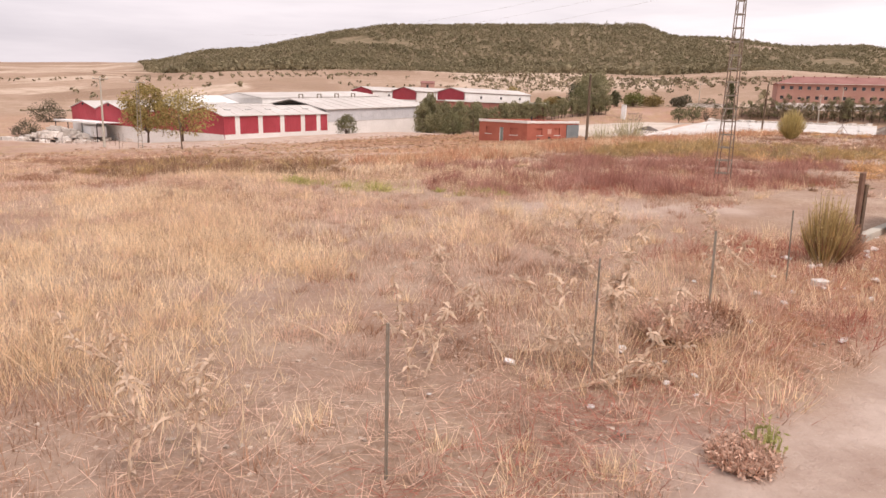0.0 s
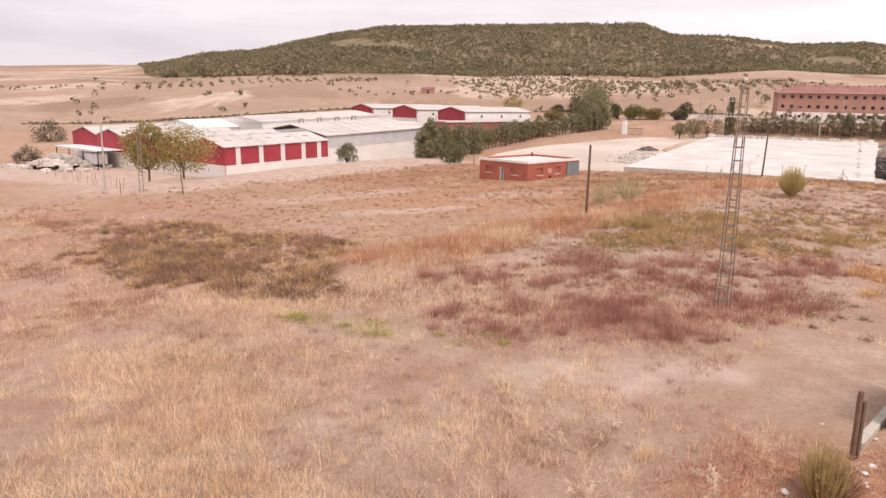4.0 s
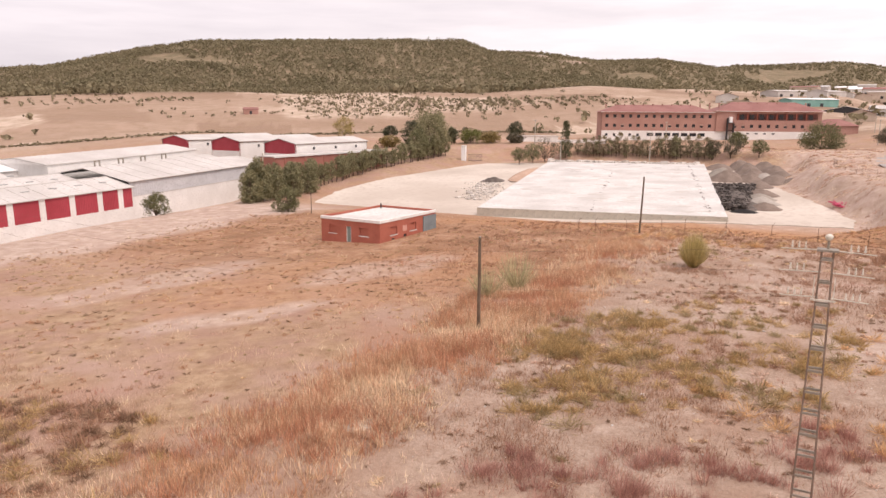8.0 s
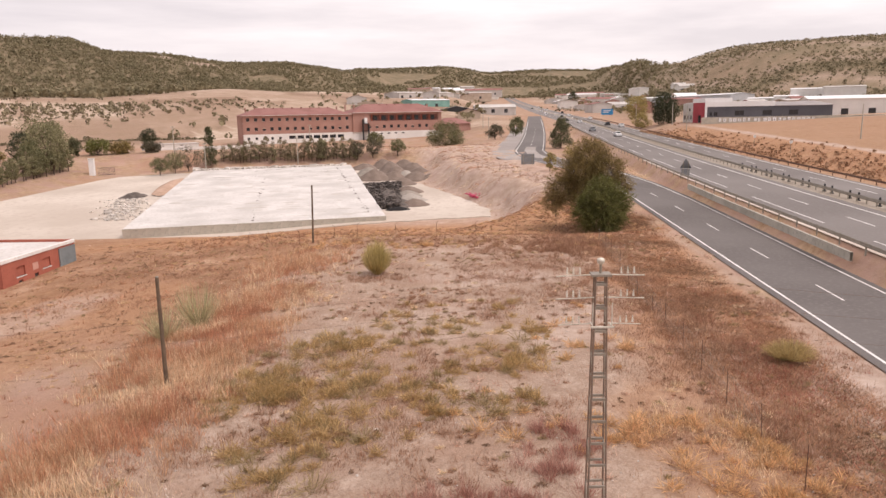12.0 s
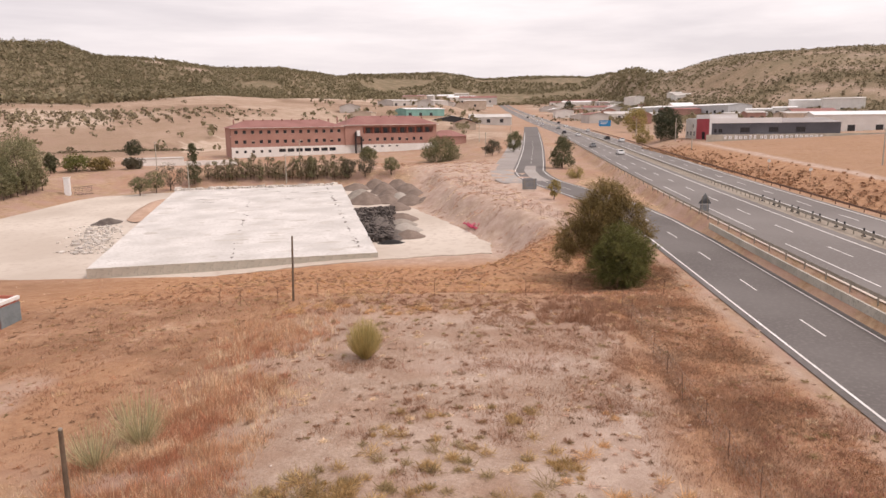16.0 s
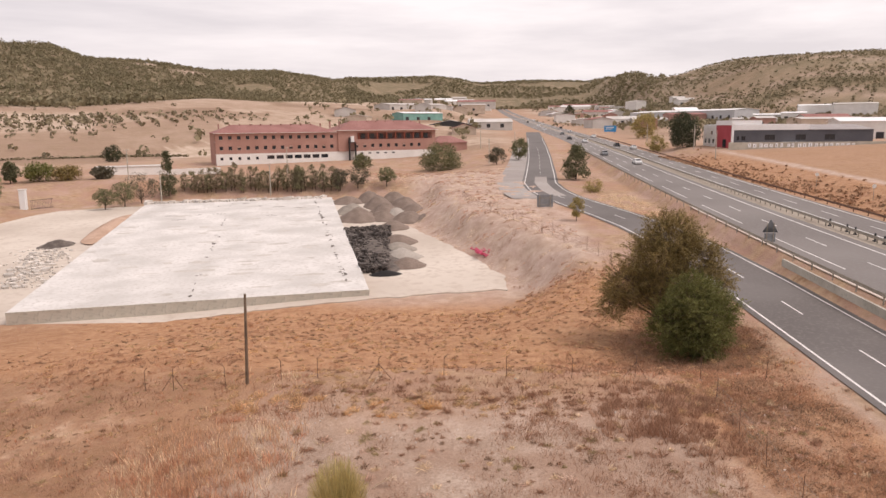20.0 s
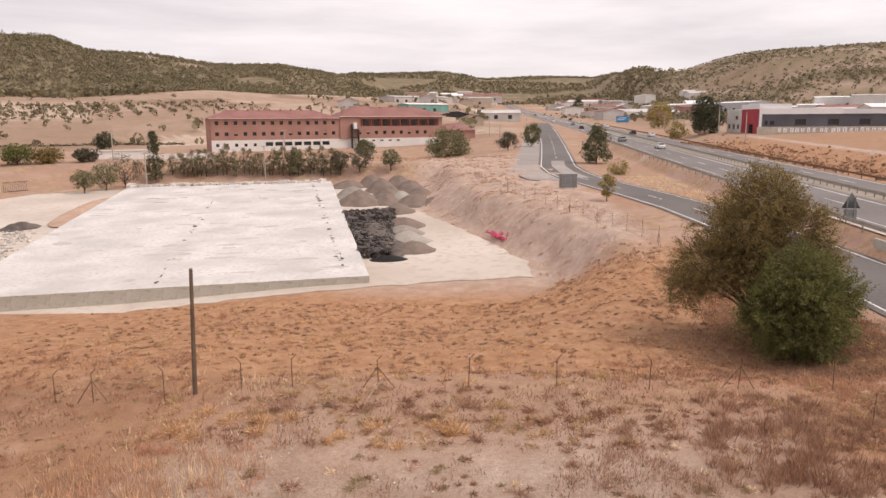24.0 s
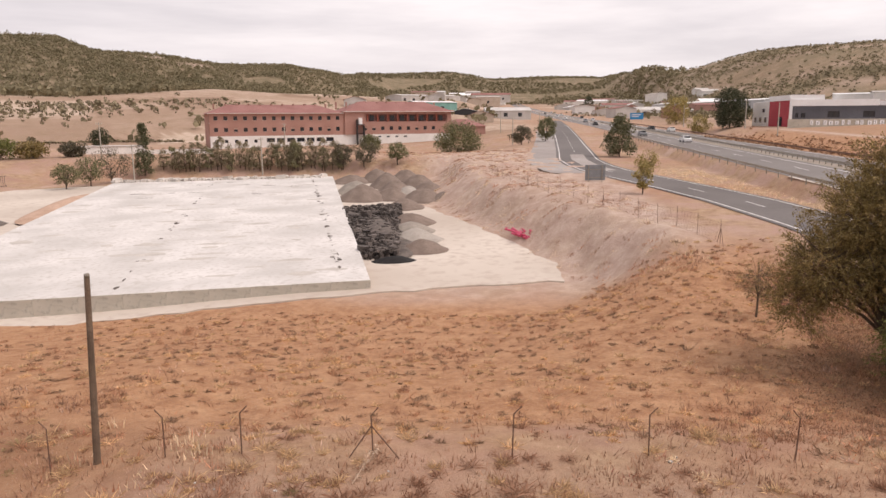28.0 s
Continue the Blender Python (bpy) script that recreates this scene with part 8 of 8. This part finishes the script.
    for k in r.choice(n, limbs, replace=False):
        e = Vector(P[k])
        m = Vector((e.x * 0.35, e.y * 0.35, 0.9 + (e.z - 0.9) * 0.5))
        rod(bm, (0.08, 0, 1.0), m, trunk_r * 0.5, trunk_r * 0.3, 6)
        rod(bm, m, e, trunk_r * 0.3, trunk_r * 0.06, 5)
    part("trunk", bm, M_BARK, t)
    sd = np.cross(way, r.normal(0, 1, (n, 3)))
    sd *= 0.012 / (np.linalg.norm(sd, axis=1)[:, None] + 1e-6)
    root = P - d * 0.5 * r.uniform(0.3, 1.2, n)[:, None]
    end = P + way * ln[:, None] * 0.8
    tw = new("branchwork", mesh_of("branchwork", np.stack([root - sd, root + sd, end], 1).reshape(-1, 3), np.arange(3 * n).reshape(-1, 3), M_BARK))
    tw.parent = t
    return t


# the big roadside pair
spray_tree("elm_tree", 64.4, 69.7, ((0.2, 0.0, 8.0, 2.0, 1.9), (-0.9, 0.7, 6.3, 2.2, 1.9), (1.4, -1.3, 6.4, 1.8, 1.7), (-2.3, 2.1, 4.4, 1.7, 1.7), (2.5, -2.3, 4.6, 1.3, 1.4), (-0.4, 0.5, 4.4, 2.0, 1.6), (-3.0, 2.9, 2.9, 1.1, 1.2)), 5200, 24, L_OLIVE, 0.7, 0.085,
           "tall olive-brown elm with an uneven loose crown beside the road", 3, 0.24, 40)
spray_tree("green_tree", 62.3, 66.5, ((0.0, 0.0, 4.2, 1.7, 1.7), (1.1, -1.0, 3.0, 1.6, 1.9), (-1.2, 1.1, 2.4, 1.5, 1.7), (0.1, -0.1, 1.4, 2.1, 1.3), (-0.6, -0.8, 3.0, 1.5, 1.8)), 3600, 24, L_GREEN, 0.6, 0.095,
           "dense green bushy tree reaching to the ground", 5, 0.16, 16)
spray_tree("sapling", 67.4, 77.0, ((0.0, 0.0, 2.2, 1.1, 1.0), (0.4, -0.4, 1.6, 0.9, 0.6)), 240, 14, L_OLIVE, 0.45, 0.05, "thin half-bare sapling beside the big tree", 8, 0.05, 10)
tree("young_tree", 100.6, 105.6, 3.2, 2.4, 0.9, L_AUT, "small olive-green tree by the service road", n=40, per=45, size=0.11, seed=9, r=0.07)
tree("roadside_tree", 150, 143, 7.8, 5.4, 0.4, L_PINE, "dense dark green roadside tree", n=90, per=60, size=0.2, seed=12, shape="column")
tree("yellow_shrub", 132.5, 125.5, 2.2, 4.0, 0.1, L_AUT, "low yellowish shrub on the embankment", "shrub", n=40, per=50, size=0.12, seed=13)
tree("garden_tree", 187.7, 194, 6.2, 6.0, 1.2, L_CYP, "round grey-green tree near the side road", n=60, per=50, size=0.22, seed=14)
tree("garden_tree", 172.2, 189, 4.6, 5.2, 1.0, L_REDDISH, "round greyish tree near the side road", n=50, per=45, size=0.2, seed=15)
tree("large_bush", 164, 205, 7.0, 12.5, 0.2, L_CYP, "wide dark green bush before the brick building", "bush", n=120, per=60, size=0.24, seed=16)
tree("dark_tree", 230.4, 161.3, 10.4, 9.6, 0.8, L_DARK, "large round dark tree beyond the highway", n=110, per=70, size=0.26, seed=17)
tree("pale_tree", 318, 230, 11, 12, 1.2, L_AUT, "round yellow-green tree beyond the highway", n=80, per=50, size=0.34, seed=18)
tree("low_tree", 233, 172, 5, 6.5, 0.5, L_AUT, "low yellowish tree beside the far carriageway", n=50, per=45, size=0.22, seed=19)
tree("far_tree", 553, 455, 14, 11, 0.8, L_DARK, "dark conical tree in the valley", n=70, per=40, size=0.4, seed=20)
# by the sheds
tree("shed_tree", -43.0, 103.2, 7.8, 5.6, 2.2, L_AUT, "yellowing tree with a bare trunk before the sheds", n=80, per=60, size=0.19, seed=22, r=0.14)
tree("shed_tree", -39.2, 106.6, 7.0, 8.2, 1.6, L_AUT, "yellow-brown spreading tree before the sheds", n=80, per=50, size=0.18, seed=23, r=0.14)
tree("round_bush", -18.3, 131.2, 3.0, 4.2, 0.1, L_CYP, "round dark green bush by the pale wall", "bush", n=46, per=60, size=0.13, seed=24)
tree("dry_shrub", -115, 208, 5.2, 9.5, 0.1, L_REDDISH, "wide brownish shrub beyond the sheds", "shrub", n=60, per=45, size=0.2, seed=25)
tree("dry_shrub", -92, 157, 3.4, 6.0, 0.1, L_REDDISH, "low brownish shrub beyond the rubble", "shrub", n=50, per=45, size=0.16, seed=26)
tree("yard_bush", 1.3, 127.6, 3.4, 4.0, 0.1, L_CYP, "rounded grey-green bush at the yard corner", "bush", n=50, per=60, size=0.14, seed=27)
# pine row at the yard's left
protos = [tree("windbreak_tree", *xy(100.5, 106.5), 6.6, 3.6, 0.5, L_WIND, "grey-green cypress in the windbreak clump", n=80, per=44, size=0.15, seed=30 + k, shape="column", group="windbreak row", r=0.10, clump_r=0.15) for k in range(3)]
protos += [tree("windbreak_tree", *xy(112.0, 109.5), 5.2, 2.6, 1.3, L_WIND, "grey-green pine with a bare stem in the windbreak row", n=44, per=40, size=0.14, seed=36 + k, shape="column", group="windbreak row", r=0.10, clump_r=0.18) for k in range(3)]
rt = random.Random(8)
for i in range(50):
    f = i / 49
    s, n = 98 + 86 * f + rt.uniform(-0.5, 0.5), 106.5 + 11.5 * min(1, f * 1.6) + rt.uniform(-0.5, 0.5)
    if i < 13:
        n += rt.uniform(-3, 1.5)
    X, Y = xy(s, n)
    k = rt.uniform(0.8, 1.1)
    copy_thing(protos[i % 3 + (0 if i < 13 else 3)], pose(X, Y, ground_z(X, Y) - 0.05, rt.uniform(-5, 5), rt.uniform(-5, 5), rt.uniform(0, 360)) @ Matrix.Diagonal((k, k, k * rt.uniform(0.85, 1.1), 1)))
tree("windbreak_oak", *xy(182, 121), 10.8, 10.5, 1.2, L_WIND, "large rounded dark tree at the end of the windbreak", n=150, per=70, size=0.2, seed=34, r=0.3, clump_r=0.13)
tree("windbreak_oak", *xy(174, 120), 7.6, 6.5, 1.0, L_CYP, "rounded dark tree behind the windbreak", n=80, per=60, size=0.18, seed=35, r=0.2, clump_r=0.14)
# rear hedge behind the slab
hp = [tree("hedge_tree", *xy(207, 60), 5.6, 2.5, 0.9, L_HEDGE if k else L_WIND, "brown-olive hedge tree with bare stems behind the platform", n=34, per=40, size=0.13, seed=40 + k, shape="column", group="rear hedge", r=0.08, clump_r=0.18) for k in range(4)]
for i in range(34):
    f = i / 33
    X, Y = xy(206.8 + rt.uniform(-0.7, 0.7), 50 + 37 * f + rt.uniform(-0.4, 0.4))
    k = rt.uniform(0.8, 1.15)
    copy_thing(hp[i % 4], pose(X, Y, ground_z(X, Y), rt.uniform(-5, 5), rt.uniform(-5, 5), rt.uniform(0, 360)) @ Matrix.Diagonal((k, k, k * rt.uniform(0.75, 1.1), 1)))
tree("conifer", 81.2, 208.8, 10.2, 4.6, 0.6, L_PINE, "taller pointed conifer in the rear hedge", n=80, per=55, size=0.18, seed=46, shape="cone")
for i, (x, y, h, w) in enumerate(((69.4, 203.8, 5.0, 5.6), (74, 206.5, 6.0, 7.0), (64.5, 201.0, 4.2, 4.4), (114.3, 179.2, 5.0, 5.0), (119.5, 174.8, 4.2, 4.4), (110.8, 181.5, 4.6, 4.2))):
    tree("olive_tree", x, y, h, w, 1.3, L_REDDISH if i % 2 else L_CYP, "spreading olive tree with bare twisted trunk", n=46, per=46, size=0.15, seed=50 + i, r=0.12, group="olive trees")
for i, (x, y, h, w, m) in enumerate(((48.8, 250.7, 10.5, 11, L_CYP), (43, 243, 7.5, 7, L_DARK), (61.2, 238.9, 4.0, 7, L_GREEN), (55.3, 240.4, 5.0, 3.6, L_PINE), (67, 236, 3.2, 6, L_OLIVE), (35, 240, 3.2, 6, L_OLIVE), (30.8, 341, 8.5, 8.5, L_AUT), (74, 232, 2.6, 5, L_REDDISH), (-33, 226, 4.2, 5.5, L_DARK), (-30, 236, 4, 6, L_AUT), (108, 330, 5.5, 7, L_DARK), (52, 345, 4, 7, L_DARK), (150, 226, 4.6, 5.5, L_CYP))):
    tree("meadow_tree", x, y, h, w, 0.6, m, "rounded tree beyond the yard" if h > 4.5 else "low rounded bush beyond the yard", n=60, per=45, size=0.24, seed=70 + i)


# broom shrubs on the lot: fans of fine upright twigs
L_BROOM = leaf_mat("leaf_broom", (0.52, 0.42, 0.18), (0.63, 0.52, 0.26), 0.25, 0.45)


def broom(x, y, h, w, m, label, seed, n=900):
    r = np.random.default_rng(seed)
    q, rad = r.uniform(0, 2 * np.pi, n), np.sqrt(r.uniform(0, 1, n))
    d = np.stack([np.cos(q) * rad * w * 0.5, np.sin(q) * rad * w * 0.5, h * (1.02 - 0.45 * rad ** 2) * r.uniform(0.65, 1.0, n)], 1)
    root = np.stack([np.cos(q) * rad * 0.18, np.sin(q) * rad * 0.18, 0 * q - 0.05], 1)
    a = r.uniform(0, 2 * np.pi, n)
    sd = np.stack([np.cos(a), np.sin(a), 0 * a], 1) * 0.012
    mid = root + d * 0.55 + np.stack([np.cos(q), np.sin(q), 0 * q], 1) * 0.05 * w
    v = np.stack([root - sd, root + sd, mid + sd, mid - sd], 1).reshape(-1, 3)
    v2 = np.stack([mid - sd, mid + sd, root + d + sd * 0.3, root + d - sd * 0.3], 1).reshape(-1, 3)
    t = thing("broom_shrub", pose(x, y, ground_z(x, y)), label, "shrub", group="broom shrubs")
    o = new("twig_fan", mesh_of("twig_fan", np.concatenate([v, v2]), np.arange(8 * n).reshape(-1, 4), m))
    o.parent = t
    tips = np.concatenate([root + d * r.uniform(0.5, 1.0, n)[:, None], np.full((n, 1), 0.1)], 1)
    lv, lf = leaf_cloud(tips, 3, 0.03, seed + 1)
    o = new("foliage", mesh_of("foliage", lv, lf, m))
    o.parent = t
    return t


broom(31.0, 64.9, 3.0, 2.3, L_BROOM, "round pale green broom shrub on the stony lot", 81, 1100)
broom(16.3, 64.2, 3.4, 3.4, leaf_mat("leaf_feathery", (0.44, 0.40, 0.23), (0.54, 0.49, 0.30)), "feathery pale grey-green shrub near the pole", 82, 230)
broom(13.9, 63.6, 2.6, 3.0, bpy.data.materials["leaf_feathery"], "feathery pale grey-green shrub near the pole", 83, 180)
broom(8.6, 15.7, 1.8, 0.9, leaf_mat("leaf_yellowing", (0.45, 0.335, 0.15), (0.57, 0.44, 0.22), 0.3, 0.4), "yellow-green upright bush beside the gate post", 84, 260)
broom(8.85, 15.9, 1.25, 1.1, G_BRUSH, "dead brown bush beside the gate post", 85, 420)
broom(4.3, 10.8, 0.7, 0.7, G_BRUSH, "dark dead clump beside the fence line", 86, 260)
broom(3.7, 10.6, 0.7, 1.2, G_PINK, "pale tussock of fine dry grass", 90, 800)
broom(3.15, 6.75, 0.34, 0.4, G_PINK, "small round dry tumbleweed on bare soil", 87, 600)
broom(3.45, 6.95, 0.45, 0.16, L_PALE, "young green weed on bare soil", 88, 40)
broom(34.9, 35.1, 1.15, 2.6, bpy.data.materials["leaf_yellowing"], "low yellow-green bush beside the road verge", 89, 800)

# shed-yard rubble
cv, cf = chunk_arrays(260, lambda r: (-80 + r.normal(0, 4.5), 148 + r.normal(0, 3.0)), 0.5, np.random.default_rng(3), lambda x, y: ground_z(x, y) + 0.3 + max(0.0, 2.4 - 0.35 * math.hypot(x + 80, y - 148)))
tagged(new("white_rubble", mesh_of("white_rubble", cv, cf, M_RUBBLE)), "big heap of white building rubble beside the sheds", "rubble", kind="stuff")
for i in range(26):
    f = i / 25
    X, Y = (-84 + 44 * f * 1.05, 146 - 60 * f) if f < 0.95 else (-40, 87)
    fence_post(X + rt.uniform(-0.4, 0.4), Y + rt.uniform(-0.4, 0.4), 1.7 + rt.uniform(-0.4, 0.3), M_POLE if i % 3 else M_RUST, "old leaning fence stake beside the shed yard", 0.0, rt.uniform(0, 90), rt.uniform(-9, 9), group="shed yard stakes")


# ---------- far woods, groves ----------
def blob_field(name, px, py, rad, tall, material, label, seed, category="woods", k=10, leaf=0.47):
    """Far trees as loose crowns of leafy sprays, open at the edges."""
    r = np.random.default_rng(seed)
    N = len(px)
    s = rad * r.uniform(0.5, 1.4, N)
    h = s * tall * r.uniform(0.8, 1.35, N)
    z = terrain(px, py)
    d = r.normal(0, 1, (N, k, 3))
    d[..., 2] = np.abs(d[..., 2]) - 0.35
    d /= np.linalg.norm(d, axis=2)[..., None]
    c = np.stack([px, py, z + h * 0.7], 1)[:, None] + d * r.uniform(0.5, 1.0, (N, k, 1)) * np.stack([s, s, h], 1)[:, None]
    u = d + r.normal(0, 0.45, (N, k, 3))
    a = np.cross(u, r.normal(0, 1, (N, k, 3)))
    a /= np.linalg.norm(a, axis=2)[..., None] + 1e-6
    b = np.cross(u, a)
    b /= np.linalg.norm(b, axis=2)[..., None] + 1e-6
    g = s[:, None, None] * leaf * r.uniform(0.6, 1.3, (N, k, 1))
    v = np.stack([c - a * g, c + b * g * 0.8, c + a * g, c - b * g * 0.8], 2).reshape(-1, 3)
    return tagged(new(name, mesh_of(name, v, np.arange(len(v)).reshape(-1, 4), material)), label, category, kind="stuff")


def polar(n, a0, a1, r0, r1, seed):
    r = np.random.default_rng(seed)
    a = np.radians(r.uniform(a0, a1, n))
    d = r.uniform(0, 1, n) ** 0.8
    rr = np.interp(np.degrees(a), SKY_AZ, SKY_R)
    q = rr * (r0 + (r1 - r0) * d)
    return 10 + np.sin(a) * q, 45 + np.cos(a) * q


# Crown colours lightened and greyed to put distance haze into the far trees.
W_HAZED_PINE = mat("hazed_wood_crowns", (0.20, 0.172, 0.10), (0.285, 0.24, 0.15), 0.02, 0.9, 0.0, fine=40, island=0.22, translucent=0.25)
W_OLIVE = mat("grove_crowns", (0.20, 0.165, 0.10), (0.28, 0.23, 0.15), 0.05, 0.9, 0.0, fine=20, island=0.4)
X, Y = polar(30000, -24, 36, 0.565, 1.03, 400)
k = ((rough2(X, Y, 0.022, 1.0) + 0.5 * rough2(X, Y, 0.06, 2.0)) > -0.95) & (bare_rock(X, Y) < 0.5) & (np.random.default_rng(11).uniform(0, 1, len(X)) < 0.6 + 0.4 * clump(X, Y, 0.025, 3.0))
blob_field("pine_wood", X[k], Y[k], 2.3, 1.0, W_HAZED_PINE, "dense pine wood covering the hill", 401, k=14, leaf=0.36)
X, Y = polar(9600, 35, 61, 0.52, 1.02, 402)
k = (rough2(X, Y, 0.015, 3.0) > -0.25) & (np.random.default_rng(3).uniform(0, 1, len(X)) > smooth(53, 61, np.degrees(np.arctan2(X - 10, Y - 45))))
blob_field("pine_wood", X[k], Y[k], 3.4, 0.9, W_HAZED_PINE, "pine wood on the far hills", 403)
X, Y = polar(14000, 54, 82, 0.48, 1.02, 404)
az_ = np.degrees(np.arctan2(X - 10, Y - 45))
q_ = np.hypot(X - 10, Y - 45) / np.interp(az_, SKY_AZ, SKY_R)
k = np.random.default_rng(6).uniform(0, 1, len(X)) < np.clip(0.5 + 0.5 * np.sin(q_ * 44 + 0.8 * np.sin(az_ * 0.5)) + 0.3 * rough2(X, Y, 0.03, 5.0), 0.03, 0.8)
blob_field("hill_scrub", X[k], Y[k], 1.5, 0.7, mat("scrub_crowns", (0.23, 0.195, 0.12), (0.31, 0.26, 0.165), 0.05, 0.9, 0.0, fine=20, island=0.3, translucent=0.2), "scattered scrub and trees on the dry hill", 405, k=9, leaf=0.42)
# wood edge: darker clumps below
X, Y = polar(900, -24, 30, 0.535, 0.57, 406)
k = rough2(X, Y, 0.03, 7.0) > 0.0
blob_field("wood_edge", X[k], Y[k], 3.6, 0.9, W_HAZED_PINE, "dark trees along the lower edge of the wood", 407)


def grove(az, dist, turn, nu, nv, du, dv, rad, seed):
    r = np.random.default_rng(seed)
    cx, cy = 10 + math.sin(radians(az)) * dist, 45 + math.cos(radians(az)) * dist
    u, v = np.meshgrid((np.arange(nu) - nu / 2) * du, (np.arange(nv) - nv / 2) * dv)
    u, v = u.ravel() + r.normal(0, 0.4, nu * nv), v.ravel() + r.normal(0, 0.4, nu * nv)
    keep = r.uniform(0, 1, nu * nv) < 0.82
    u, v = u[keep], v[keep]
    c, s = math.cos(radians(turn)), math.sin(radians(turn))
    return cx + u * c - v * s, cy + u * s + v * c


GX, GY = [], []
for g in ((6.5, 470, 15, 11, 16, 9, 8, 2, 1), (4.0, 500, 15, 6, 14, 10, 8, 2, 2), (12, 450, -20, 14, 9, 9, 11, 2, 3), (-16, 520, 20, 26, 4, 7, 9, 2, 4), (-24, 560, 15, 18, 3, 14, 14, 2, 5), (18, 470, -15, 16, 9, 9, 10, 2, 6), (22, 480, -10, 14, 7, 9, 10, 2, 7),
          (63, 640, 20, 22, 9, 11, 12, 2, 8), (70, 600, 15, 20, 8, 11, 12, 2, 9), (57, 760, 10, 20, 8, 12, 13, 2, 10), (-2, 430, 20, 10, 2, 12, 14, 2, 11), (5.0, 620, 12, 10, 18, 10, 9, 2, 12), (14.5, 480, -10, 16, 10, 5, 6, 2, 13), (58.5, 620, 15, 20, 12, 8, 9, 2, 14)):
    a, b = grove(*g)
    GX.append(a)
    GY.append(b)
blob_field("olive_grove", np.concatenate(GX), np.concatenate(GY), 1.5, 0.85, W_OLIVE, "rows of small olive trees on pale slopes", 410, "grove")
r_ = np.random.default_rng(55)
SX, SY = [], []
for i in range(70):
    a, d = radians(r_.uniform(-34, 34)), r_.uniform(330, 640)
    SX.append(10 + math.sin(a) * d)
    SY.append(45 + math.cos(a) * d)
blob_field("field_bushes", np.array(SX), np.array(SY), 1.9, 0.8, W_OLIVE, "single dark bushes scattered over the fields", 411, "bushes")
# scrub line along the stream at the foot of the slopes
a = np.radians(np.linspace(-36, 24, 1100))
d = 318 + 16 * np.sin(a * 7) + r_.normal(0, 0.7, 1100)
k = r_.uniform(0, 1, 1100) < 0.8
blob_field("stream_scrub", (10 + np.sin(a) * d)[k], (45 + np.cos(a) * d)[k], 0.75, 0.7, W_OLIVE, "low dark scrub along a stream", 412, "scrub")
# trees among the valley buildings
s_, n_ = r_.uniform(330, 1300, 420), r_.choice([-1, 1], 420) * r_.uniform(45, 200, 420) - 30
blob_field("valley_trees", (s_ - n_) * K, (s_ + n_) * K, 2.6, 1.0, W_HAZED_PINE, "small dark trees among the valley buildings", 413, "trees")
# rusty growth on the bank beyond the highway
s_, n_ = r_.uniform(60, 260, 1500), -36.5 - np.abs(r_.normal(0, 4.0, 1500))
blob_field("bank_scrub", (s_ - n_) * K, (s_ + n_) * K, 0.34, 0.6, mat("rusty_scrub", (0.36, 0.21, 0.125), (0.46, 0.285, 0.175), 0.2, 0.9, 0.0, fine=20, island=0.4), "rusty dry scrub on the highway bank", 414, "scrub")
X, Y = xy(r_.uniform(100, 178, 700), r_.uniform(-11.5, -4, 700))
X2, Y2 = [], []
for px_, py_ in zip(X, Y):
    s, n = (px_ + py_) * K, (py_ - px_) * K
    if n < service_line(s)[0] - 4.6 and n > -11.4:
        X2.append(px_)
        Y2.append(py_)
blades("verge_grass", np.array(X2), np.array(Y2), 14, 0.15, 0.5, 0.35, 0.03, 0.9, G_STRAW, "dry verge grass between the roads", 415)
